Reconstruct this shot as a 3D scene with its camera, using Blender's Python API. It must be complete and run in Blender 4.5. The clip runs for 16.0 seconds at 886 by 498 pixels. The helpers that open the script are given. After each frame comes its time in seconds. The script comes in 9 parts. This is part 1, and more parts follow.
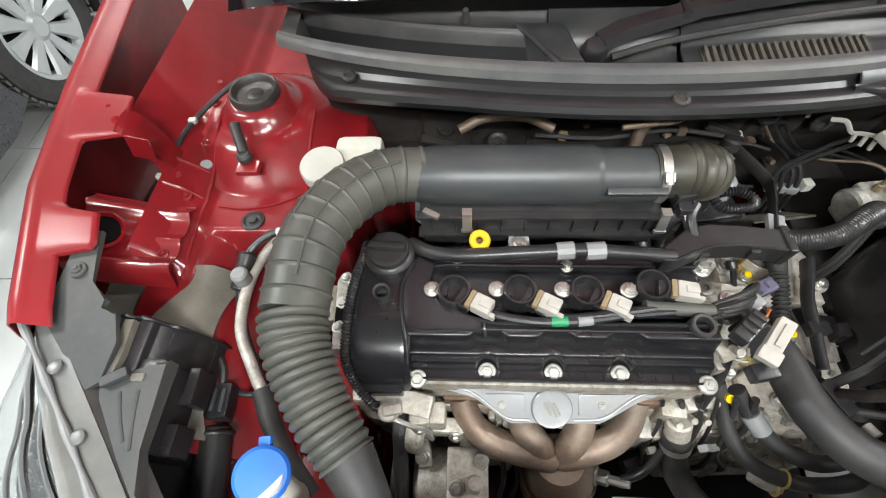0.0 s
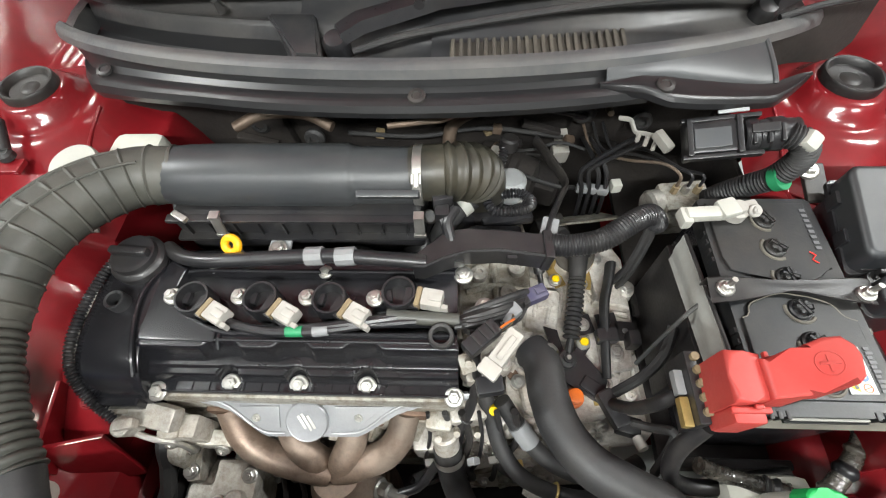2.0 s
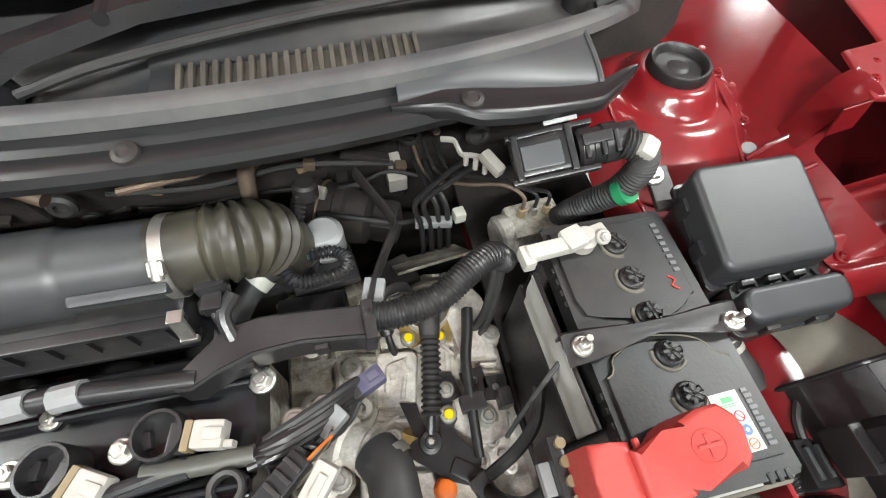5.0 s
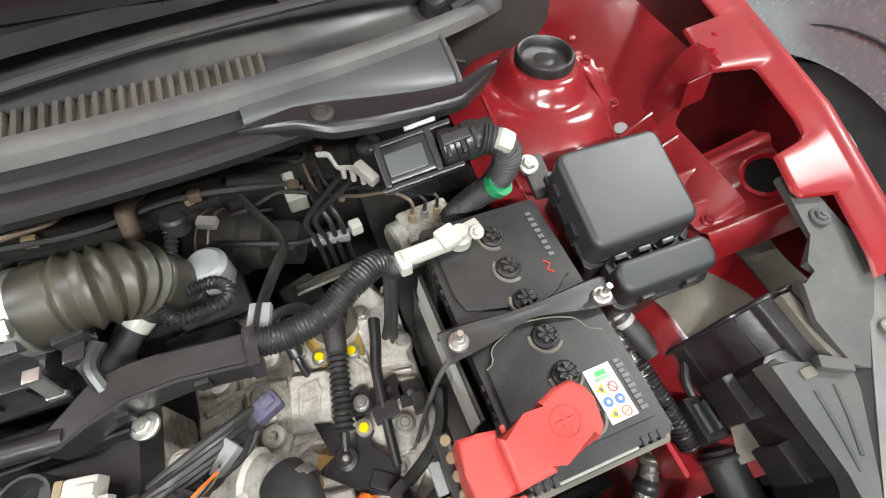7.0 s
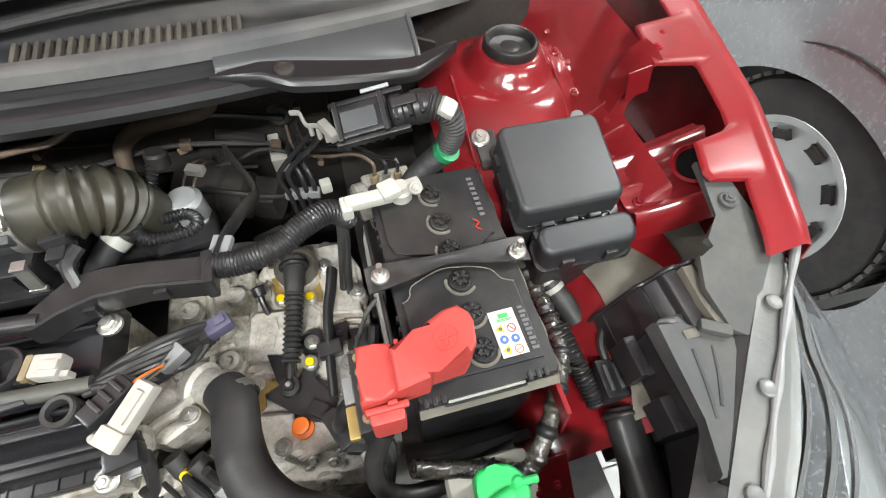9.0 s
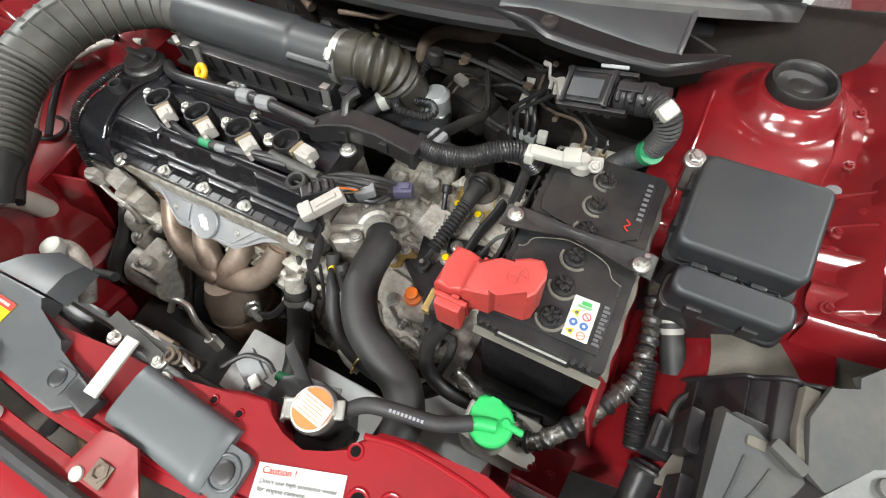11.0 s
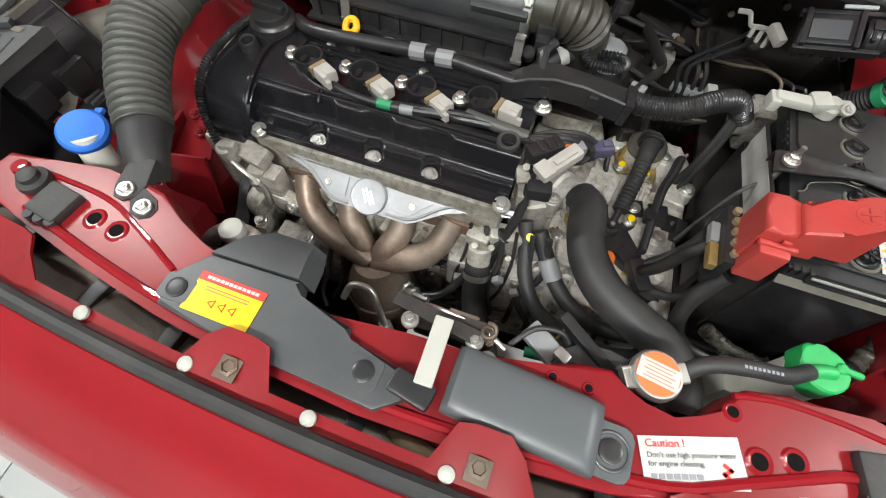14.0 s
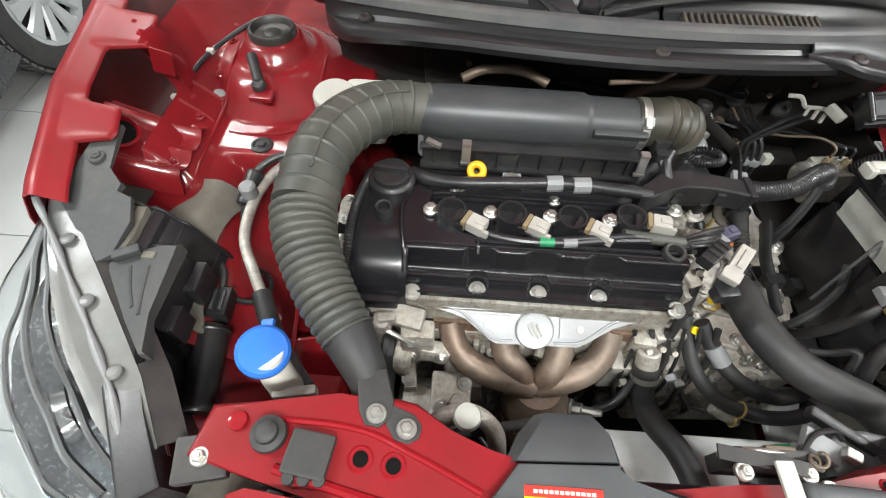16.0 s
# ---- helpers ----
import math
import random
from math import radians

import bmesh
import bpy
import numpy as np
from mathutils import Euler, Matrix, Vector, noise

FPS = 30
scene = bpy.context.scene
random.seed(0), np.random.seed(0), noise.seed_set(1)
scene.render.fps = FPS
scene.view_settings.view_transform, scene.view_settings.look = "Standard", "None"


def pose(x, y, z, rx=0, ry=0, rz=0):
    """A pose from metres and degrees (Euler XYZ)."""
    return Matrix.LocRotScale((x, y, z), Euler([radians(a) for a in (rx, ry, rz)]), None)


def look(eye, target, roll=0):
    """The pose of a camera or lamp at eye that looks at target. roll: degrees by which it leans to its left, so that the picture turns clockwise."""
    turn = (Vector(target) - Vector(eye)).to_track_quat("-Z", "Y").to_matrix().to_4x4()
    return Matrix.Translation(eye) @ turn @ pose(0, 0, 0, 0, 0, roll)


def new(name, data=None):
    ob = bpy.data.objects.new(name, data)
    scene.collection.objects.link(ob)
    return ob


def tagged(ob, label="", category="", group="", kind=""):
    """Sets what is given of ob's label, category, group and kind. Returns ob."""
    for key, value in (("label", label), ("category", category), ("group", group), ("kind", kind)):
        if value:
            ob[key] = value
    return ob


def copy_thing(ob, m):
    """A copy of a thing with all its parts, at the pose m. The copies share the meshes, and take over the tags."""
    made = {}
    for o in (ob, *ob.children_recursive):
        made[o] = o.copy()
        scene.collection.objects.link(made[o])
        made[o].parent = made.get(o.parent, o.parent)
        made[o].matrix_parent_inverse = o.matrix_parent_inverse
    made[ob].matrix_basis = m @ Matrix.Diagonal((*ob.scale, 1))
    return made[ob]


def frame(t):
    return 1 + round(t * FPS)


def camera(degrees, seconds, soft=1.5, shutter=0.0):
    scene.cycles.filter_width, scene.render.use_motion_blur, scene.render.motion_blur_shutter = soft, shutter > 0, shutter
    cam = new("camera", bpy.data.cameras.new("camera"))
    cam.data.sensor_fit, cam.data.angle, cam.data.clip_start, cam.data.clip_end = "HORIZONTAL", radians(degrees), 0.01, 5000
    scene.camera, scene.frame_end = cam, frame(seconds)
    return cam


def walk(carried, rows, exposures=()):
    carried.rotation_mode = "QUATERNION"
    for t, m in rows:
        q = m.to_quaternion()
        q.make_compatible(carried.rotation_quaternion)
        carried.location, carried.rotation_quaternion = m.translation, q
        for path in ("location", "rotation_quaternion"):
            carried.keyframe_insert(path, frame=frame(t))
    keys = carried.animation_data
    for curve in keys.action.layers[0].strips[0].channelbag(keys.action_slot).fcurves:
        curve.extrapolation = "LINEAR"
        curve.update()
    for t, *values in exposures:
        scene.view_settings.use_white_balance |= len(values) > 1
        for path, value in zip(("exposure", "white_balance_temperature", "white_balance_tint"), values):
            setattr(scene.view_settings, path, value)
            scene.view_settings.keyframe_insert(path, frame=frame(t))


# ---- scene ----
cam = camera(89.5, 16.0, soft=1.15)
PATH = [
    (0, (0.036, 0.001, 1.278), (-0.081, 1.039, -0.428), -5.2),
    (0.5, (0.159, 0.016, 1.276), (0.004, 1.052, -0.428), -6.4),
    (1, (0.265, 0.017, 1.271), (0.101, 1.056, -0.43), -6.4),
    (1.5, (0.318, 0.026, 1.262), (0.162, 1.055, -0.445), -6.6),
    (2, (0.346, 0.038, 1.246), (0.251, 1.056, -0.473), -4.2),
    (2.5, (0.364, 0.047, 1.232), (0.352, 1.073, -0.484), -1.3),
    (3, (0.39, 0.058, 1.207), (0.464, 1.088, -0.506), 1.8),
    (3.5, (0.422, 0.112, 1.172), (0.593, 1.144, -0.533), 5.1),
    (3.7, (0.428, 0.142, 1.164), (0.641, 1.141, -0.556), 6.6),
    (5.8, (0.497, 0.16, 1.166), (0.834, 1.17, -0.526), 3.3),
    (6, (0.505, 0.157, 1.168), (0.857, 1.168, -0.522), 3.1),
    (6.5, (0.526, 0.146, 1.17), (0.923, 1.145, -0.516), 3.2),
    (7, (0.55, 0.134, 1.171), (0.994, 1.112, -0.516), 3.8),
    (7.5, (0.571, 0.121, 1.175), (1.027, 1.095, -0.512), 3.1),
    (8, (0.584, 0.106, 1.179), (1.041, 1.08, -0.507), 2.8),
    (8.2, (0.586, 0.092, 1.18), (1.038, 1.087, -0.495), 2.6),
    (10.3, (0.69, -0.017, 1.214), (0.487, 0.942, -0.529), -1.1),
    (10.5, (0.702, -0.019, 1.218), (0.352, 0.893, -0.527), -5.1),
    (11, (0.709, -0.024, 1.228), (0.145, 0.804, -0.502), -8.1),
    (11.5, (0.703, -0.02, 1.225), (0.047, 0.751, -0.499), -8.3),
    (12, (0.685, -0.025, 1.229), (-0.004, 0.695, -0.505), -8.1),
    (12.5, (0.66, -0.042, 1.22), (-0.025, 0.639, -0.532), -7.3),
    (13, (0.582, -0.124, 1.219), (0.03, 0.683, -0.526), -1.0),
    (13.5, (0.461, -0.211, 1.21), (0.068, 0.654, -0.549), 2.5),
    (14, (0.371, -0.177, 1.189), (0.065, 0.704, -0.58), 1.3),
    (14.5, (0.254, -0.139, 1.208), (0.074, 0.839, -0.527), 3.1),
    (15, (0.104, -0.131, 1.216), (0.075, 0.909, -0.492), 5.4),
    (15.5, (0.052, -0.118, 1.217), (0.094, 0.943, -0.478), 5.8),
    (16, (0.012, -0.142, 1.239), (0.002, 0.994, -0.406), 3.5),
]
EXPOSURES = [(0.0, 0.60), (3.7, 0.72), (8.2, 0.88), (10.3, 0.64), (12.5, 0.44), (13.5, 0.14), (14.5, 0.32), (16.0, 0.48)]
walk(cam, [(t, look(eye, target, roll)) for t, eye, target, roll in PATH], EXPOSURES)

# ---- light: showroom ceiling panels and a dim world ----
world = bpy.data.worlds.new("world")
scene.world = world
world.use_nodes = True
world.node_tree.nodes["Background"].inputs[0].default_value = (0.8, 0.85, 0.9, 1)
world.node_tree.nodes["Background"].inputs[1].default_value = 0.05
PANELS = [(-1.6, -1.5, 24), (0.3, -1.5, 84), (2.2, -1.5, 32), (-2.3, 0.6, 62), (2.9, 0.6, 62), (-1.6, 2.6, 34), (0.3, 2.6, 34), (2.2, 2.6, 34)]
CEILING = 3.0
for px, py, watts in PANELS:
    lamp = bpy.data.lights.new("panel_lamp", "AREA")
    lamp.shape, lamp.size, lamp.size_y, lamp.energy, lamp.color = "RECTANGLE", 1.16, 0.11, watts, (0.962, 0.990, 0.970)
    ob = new("panel_lamp", lamp)
    ob.location = (px, py, CEILING - 0.03)


# ---- materials ----
def mat(name, base, rough=0.5, metal=0.0, vary=0.25, scale=18.0, bump=0.15, dirt=None, dirt_amt=0.0, dirt_scale=7.0,
        coat=0.0, trans=0.0, emit=0.0, spec=0.5, rvar=0.08, flake=0.0, speck=0.0, coat_rough=0.04):
    m = bpy.data.materials.new(name)
    m.use_nodes = True
    nt = m.node_tree
    b = nt.nodes["Principled BSDF"]
    tc = nt.nodes.new("ShaderNodeTexCoord")

    def noise_of(sc, detail=5.0, rough_n=0.6):
        n = nt.nodes.new("ShaderNodeTexNoise")
        n.inputs["Scale"].default_value, n.inputs["Detail"].default_value, n.inputs["Roughness"].default_value = sc, detail, rough_n
        nt.links.new(tc.outputs["Object"], n.inputs["Vector"])
        return n.outputs[0]

    def ramp(src, lo, hi, a=0.0, c=1.0):
        r = nt.nodes.new("ShaderNodeMapRange")
        r.inputs[1].default_value, r.inputs[2].default_value, r.inputs[3].default_value, r.inputs[4].default_value = lo, hi, a, c
        nt.links.new(src, r.inputs[0])
        return r.outputs[0]

    def mix(fac, a, c):
        x = nt.nodes.new("ShaderNodeMix")
        x.data_type = "RGBA"
        for sock, val in ((x.inputs[0], fac), (x.inputs[6], a), (x.inputs[7], c)):
            if hasattr(val, "is_output"):
                nt.links.new(val, sock)
            else:
                sock.default_value = val
        return x.outputs[2]

    big, fine = noise_of(scale), noise_of(scale * 14, 3.0)
    dark = tuple(c * (1 - vary) for c in base) + (1,)
    light = tuple(min(1, c * (1 + vary * 0.6)) for c in base) + (1,)
    col = mix(ramp(big, 0.3, 0.7), dark, light)
    if speck:
        col = mix(ramp(noise_of(95, 6.0, 0.7), 0.46, 0.66, 0, speck), col, (base[0] * 0.22, base[1] * 0.17, base[2] * 0.11, 1))
    if flake:
        col = mix(ramp(noise_of(2400, 1.0), 0.55, 0.8, 0, flake), col, tuple(min(1, c * 2.2 + 0.03) for c in base) + (1,))
    r_out = ramp(fine, 0.2, 0.8, max(0.02, rough - rvar), min(1, rough + rvar))
    if dirt:
        f = ramp(noise_of(dirt_scale, 8.0, 0.7), 0.42, 0.72, 0, dirt_amt)
        col = mix(f, col, dirt + (1,))
        add = nt.nodes.new("ShaderNodeMath")
        add.operation, add.use_clamp = "MULTIPLY_ADD", True
        nt.links.new(f, add.inputs[0])
        add.inputs[1].default_value = 0.5
        nt.links.new(r_out, add.inputs[2])
        r_out = add.outputs[0]
    nt.links.new(col, b.inputs["Base Color"])
    nt.links.new(r_out, b.inputs["Roughness"])
    b.inputs["Metallic"].default_value = metal
    b.inputs["Coat Weight"].default_value = coat
    b.inputs["Coat Roughness"].default_value = coat_rough
    b.inputs["Transmission Weight"].default_value = trans
    b.inputs["Specular IOR Level"].default_value = spec
    if emit:
        b.inputs["Emission Color"].default_value = tuple(base) + (1,)
        b.inputs["Emission Strength"].default_value = emit
    if bump:
        bp = nt.nodes.new("ShaderNodeBump")
        bp.inputs["Strength"].default_value, bp.inputs["Distance"].default_value = bump, 0.002
        nt.links.new(fine, bp.inputs["Height"])
        nt.links.new(bp.outputs[0], b.inputs["Normal"])
        if coat:
            nt.links.new(bp.outputs[0], b.inputs["Coat Normal"])
    return m


DUST = (0.17, 0.15, 0.12)
RED = mat("red_car_paint", (0.245, 0.007, 0.012), 0.55, 0.0, 0.12, 5, 0.05, (0.18, 0.009, 0.012), 0.2, 9, coat=1.0, spec=0.06, rvar=0.02)
REDIN = mat("red_inner_paint", (0.205, 0.008, 0.012), 0.5, 0.0, 0.25, 7, 0.10, (0.10, 0.013, 0.012), 0.5, 8, coat=1.0, spec=0.10, coat_rough=0.15)
REDX = mat("red_panel_paint", (0.215, 0.008, 0.012), 0.5, 0.0, 0.2, 7, 0.06, (0.11, 0.016, 0.013), 0.4, 9, coat=0.42, spec=0.12, coat_rough=0.28)
BLACK = mat("black_plastic", (0.016, 0.016, 0.018), 0.32, 0, 0.3, 20, 0.06, DUST, 0.10, 11)
COVER = mat("valve_cover_plastic", (0.011, 0.011, 0.013), 0.24, 0, 0.15, 12, 0.0, DUST, 0.03, 9, rvar=0.03)
AIRBOX = mat("air_box_plastic", (0.040, 0.043, 0.046), 0.38, 0, 0.15, 14, 0.02, DUST, 0.08, 9, rvar=0.03)
HOSE = mat("grey_black_hose", (0.056, 0.058, 0.051), 0.45, 0, 0.2, 16, 0.05, DUST, 0.25, 10)
ELBOW = mat("oily_elbow_rubber", (0.030, 0.029, 0.023), 0.36, 0, 0.3, 18, 0.06, (0.11, 0.09, 0.055), 0.35, 14)
RUBBER = mat("black_rubber", (0.022, 0.022, 0.023), 0.55, 0, 0.25, 24, 0.1, DUST, 0.12, 10)
DUSTY = mat("dusty_black_plastic", (0.015, 0.014, 0.015), 0.42, 0, 0.3, 16, 0.08, DUST, 0.20, 9)
# darker than COWL: shade under the bonnet and in the recess is coloured in
LEDGE = mat("shaded_cowl_plastic", (0.014, 0.014, 0.015), 0.36, 0, 0.15, 10, 0.0, DUST, 0.03, 6, rvar=0.02)
COWL = mat("cowl_plastic", (0.034, 0.034, 0.036), 0.36, 0, 0.2, 12, 0.04, DUST, 0.25, 6)
SEAL = mat("cowl_seal_strip", (0.075, 0.077, 0.080), 0.45, 0, 0.2, 14, 0.1, DUST, 0.35, 7)
GREYP = mat("grey_panel_plastic", (0.062, 0.066, 0.070), 0.38, 0, 0.15, 14, 0.05, DUST, 0.12, 12)
FUSE = mat("fuse_lid_plastic", (0.019, 0.021, 0.024), 0.44, 0, 0.15, 12, 0.008, DUST, 0.08, 9, rvar=0.05)
SHELLB = mat("lamp_casing_black", (0.012, 0.011, 0.013), 0.34, 0, 0.3, 14, 0.08, (0.055, 0.05, 0.045), 0.3, 8)
ALU = mat("cast_aluminium", (0.52, 0.50, 0.46), 0.42, 0.4, 0.28, 30, 0.45, (0.22, 0.17, 0.11), 0.6, 20, speck=0.45)
ALUG = mat("gearbox_aluminium", (0.72, 0.69, 0.64), 0.42, 0.2, 0.3, 24, 0.5, (0.33, 0.25, 0.16), 0.65, 15, speck=0.4)
ALUD = mat("dirty_cast_aluminium", (0.46, 0.44, 0.39), 0.5, 0.3, 0.32, 26, 0.5, (0.17, 0.125, 0.075), 0.75, 18, speck=0.65)
SHIELD = mat("pressed_shield_steel", (0.31, 0.315, 0.325), 0.42, 0.5, 0.15, 24, 0.15, (0.20, 0.18, 0.15), 0.3, 18)
STEEL = mat("zinc_steel", (0.55, 0.54, 0.51), 0.34, 0.9, 0.15, 40, 0.1, (0.25, 0.2, 0.12), 0.25, 30)
RUST = mat("heat_tinted_manifold", (0.23, 0.165, 0.125), 0.42, 0.45, 0.45, 14, 0.15, (0.34, 0.29, 0.24), 0.6, 10, speck=0.35)
RUSTD = mat("rusty_catalyst_shell", (0.24, 0.155, 0.108), 0.55, 0.4, 0.4, 18, 0.4, (0.07, 0.045, 0.035), 0.7, 12, speck=0.4)
WHITEP = mat("white_plastic", (0.42, 0.42, 0.38), 0.4, 0, 0.1, 20, 0.05, (0.4, 0.36, 0.28), 0.3, 14)
MILKY = mat("milky_plastic", (0.62, 0.61, 0.54), 0.4, 0, 0.12, 14, 0.05, (0.36, 0.33, 0.25), 0.3, 12)
CONNW = mat("off_white_connector", (0.38, 0.365, 0.335), 0.45, 0, 0.15, 40, 0.05, (0.3, 0.25, 0.2), 0.4, 25)
# bright colour stands in for light on the floor seen through the bay
PALEG = mat("pale_floor_standin", (0.70, 0.71, 0.70), 0.5, 0, 0.12, 12, 0.05, DUST, 0.35, 8)
BRKT = mat("matt_grey_bracket", (0.042, 0.045, 0.046), 0.62, 0, 0.2, 9, 0.1, DUST, 0.3, 8)
DUCT = mat("duct_plastic", (0.085, 0.092, 0.097), 0.4, 0, 0.1, 12, 0.02, DUST, 0.08, 10, rvar=0.03)
GREYL = mat("light_grey_plastic", (0.33, 0.34, 0.345), 0.42, 0, 0.12, 30, 0.05, DUST, 0.3, 18)
CONNG = mat("grey_connector", (0.22, 0.225, 0.23), 0.45, 0, 0.12, 40, 0.05, DUST, 0.3, 25)
TAN = mat("tan_plastic", (0.22, 0.165, 0.09), 0.5, 0, 0.2, 30, 0.05, DUST, 0.4, 20)
YELLOW = mat("yellow_plastic", (0.85, 0.42, 0.01), 0.4, 0, 0.1, 20, 0.03)
ORANGE = mat("orange_plastic", (0.80, 0.17, 0.02), 0.45, 0, 0.15, 30, 0.03, (0.3, 0.1, 0.03), 0.3, 20)
BLUE = mat("blue_plastic", (0.02, 0.15, 0.60), 0.45, 0, 0.1, 20, 0.04, (0.06, 0.14, 0.40), 0.3, 18)
GREEN = mat("green_plastic", (0.015, 0.36, 0.085), 0.4, 0, 0.12, 20, 0.05, (0.05, 0.25, 0.09), 0.3, 18)
GTAPE = mat("green_tape", (0.02, 0.22, 0.09), 0.5, 0, 0.1, 20, 0.03)
REDP = mat("red_terminal_plastic", (0.44, 0.045, 0.038), 0.42, 0, 0.14, 16, 0.08, (0.32, 0.10, 0.08), 0.35, 12)
PURPLE = mat("violet_connector", (0.045, 0.042, 0.10), 0.5, 0, 0.1, 20, 0.03, DUST, 0.35, 20)
BATT = mat("battery_case", (0.011, 0.012, 0.0135), 0.40, 0, 0.3, 20, 0.10, (0.10, 0.085, 0.065), 0.22, 13, rvar=0.04)
GREYB = mat("grey_board", (0.34, 0.34, 0.315), 0.6, 0, 0.15, 12, 0.1, (0.16, 0.14, 0.1), 0.5, 10)
PAPER = mat("white_label", (0.50, 0.50, 0.475), 0.4, 0, 0.04, 10, 0.0)
LYEL = mat("yellow_label", (0.90, 0.62, 0.0), 0.35, 0, 0.04, 10, 0.0)
LRED = mat("red_print", (0.72, 0.03, 0.02), 0.4, 0, 0.04, 10, 0.0)
LORA = mat("orange_print", (0.80, 0.17, 0.05), 0.4, 0, 0.04, 10, 0.0)
DPRINT = mat("dark_grey_print", (0.11, 0.11, 0.115), 0.5, 0, 0.04, 10, 0.0)
BRASS = mat("yellow_zinc_plating", (0.50, 0.36, 0.13), 0.35, 0.7, 0.25, 40, 0.1, (0.2, 0.15, 0.08), 0.5, 25)
LGREY = mat("grey_print", (0.25, 0.25, 0.27), 0.5, 0, 0.04, 10, 0.0)
LBLUE = mat("blue_print", (0.06, 0.14, 0.36), 0.4, 0, 0.04, 10, 0.0)
LGRN = mat("green_print", (0.05, 0.34, 0.09), 0.4, 0, 0.04, 10, 0.0)
LINER = mat("dusty_liner_felt", (0.135, 0.125, 0.104), 0.8, 0, 0.35, 14, 0.4, (0.15, 0.13, 0.10), 0.5, 9)
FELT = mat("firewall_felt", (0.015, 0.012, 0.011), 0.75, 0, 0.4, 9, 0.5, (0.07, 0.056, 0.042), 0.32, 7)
SLATM = mat("dusty_slats", (0.055, 0.048, 0.040), 0.7, 0, 0.35, 30, 0.2, (0.14, 0.12, 0.09), 0.6, 14)
PIPEB = mat("brown_metal_pipe", (0.16, 0.115, 0.085), 0.5, 0.5, 0.3, 20, 0.2, DUST, 0.5, 12)
FOIL = mat("grimy_black_tape", (0.040, 0.037, 0.033), 0.20, 0.0, 0.6, 9, 0.8, (0.16, 0.135, 0.10), 0.4, 30, coat=0.8, coat_rough=0.12)
TYRE = mat("tyre_rubber", (0.025, 0.025, 0.026), 0.7, 0, 0.25, 20, 0.3, (0.11, 0.1, 0.09), 0.25, 10)
# paler than TYRE: the light on the tread ridges is put into the colour
TREADM = mat("lit_tread", (0.085, 0.083, 0.08), 0.7, 0, 0.3, 20, 0.2, (0.16, 0.15, 0.14), 0.4, 10)
SILVER = mat("silver_hubcap", (0.52, 0.54, 0.55), 0.34, 0.7, 0.08, 10, 0.05)
GREYCAR = mat("grey_car_paint", (0.30, 0.31, 0.33), 0.25, 0.5, 0.08, 6, 0.0, coat=1.0)
DARKCAR = mat("dark_car_paint", (0.015, 0.015, 0.02), 0.25, 0.3, 0.1, 6, 0.0, coat=1.0)
TILE = mat("floor_tile", (0.36, 0.37, 0.365), 0.45, 0, 0.06, 3, 0.03, (0.36, 0.35, 0.33), 0.3, 4)
GROUT = mat("tile_grout", (0.33, 0.33, 0.32), 0.8, 0, 0.15, 20, 0.2)
WALL = mat("white_wall", (0.64, 0.64, 0.635), 0.8, 0, 0.05, 3, 0.05)
LAMPW = mat("lamp_diffuser", (1.0, 0.98, 0.94), 0.5, 0, 0.0, 3, 0.0, emit=9.0)
MILKG = mat("grey_translucent_plastic", (0.12, 0.123, 0.12), 0.33, 0, 0.3, 12, 0.15, DUST, 0.4, 9)
BEZEL = mat("headlamp_bezel", (0.42, 0.43, 0.44), 0.25, 0.6, 0.2, 10, 0.0)
CHROME = mat("chrome", (0.8, 0.8, 0.8), 0.08, 1.0, 0.03, 10, 0.0)
# near-black colour that stands in for the shade inside holes and slots
HOLE = mat("hole_shade", (0.006, 0.005, 0.005), 0.9, 0, 0.2, 20, 0.0, spec=0.1)
GLASSD = mat("dark_windscreen", (0.006, 0.006, 0.008), 0.05, 0, 0.1, 4, 0.0, spec=0.6)
LENS = bpy.data.materials.new("headlamp_lens")
LENS.use_nodes = True
_b = LENS.node_tree.nodes["Principled BSDF"]
_b.inputs["Base Color"].default_value, _b.inputs["Roughness"].default_value = (0.93, 0.95, 0.96, 1), 0.03
_b.inputs["Transmission Weight"].default_value, _b.inputs["IOR"].default_value = 1.0, 1.3

# ---- building helpers ----
BASE = {}


def thing(name, at, label, category, group="", kind=""):
    ob = new(name)
    ob.location, ob.empty_display_size = at, 0.05
    BASE[ob.name] = Vector(at)
    return tagged(ob, label, category, group, kind)


def part(name, bm, material, parent=None, label="", category="", group="", kind="", sharp=35):
    me = bpy.data.meshes.new(name)
    bmesh.ops.recalc_face_normals(bm, faces=bm.faces)
    lim = radians(sharp)
    for f in bm.faces:
        f.smooth = True
    for e in bm.edges:
        e.smooth = len(e.link_faces) != 2 or e.calc_face_angle(0) < lim
    bm.to_mesh(me)
    bm.free()
    me.materials.append(material)
    ob = new(name, me)
    wn = ob.modifiers.new("weighted_normals", "WEIGHTED_NORMAL")
    wn.keep_sharp = True
    if parent is None:
        xs = np.array([v.co[:] for v in me.vertices])
        c = Vector(((xs[:, 0].min() + xs[:, 0].max()) / 2, (xs[:, 1].min() + xs[:, 1].max()) / 2, xs[:, 2].min()))
        me.transform(Matrix.Translation(-c))
        ob.location = c
        BASE[ob.name] = c
    else:
        ob.parent = parent
        ob.matrix_parent_inverse = Matrix.Translation(-BASE.get(parent.name, Vector((0, 0, 0))))
    return tagged(ob, label, category, group, kind)


def B():
    return bmesh.new()


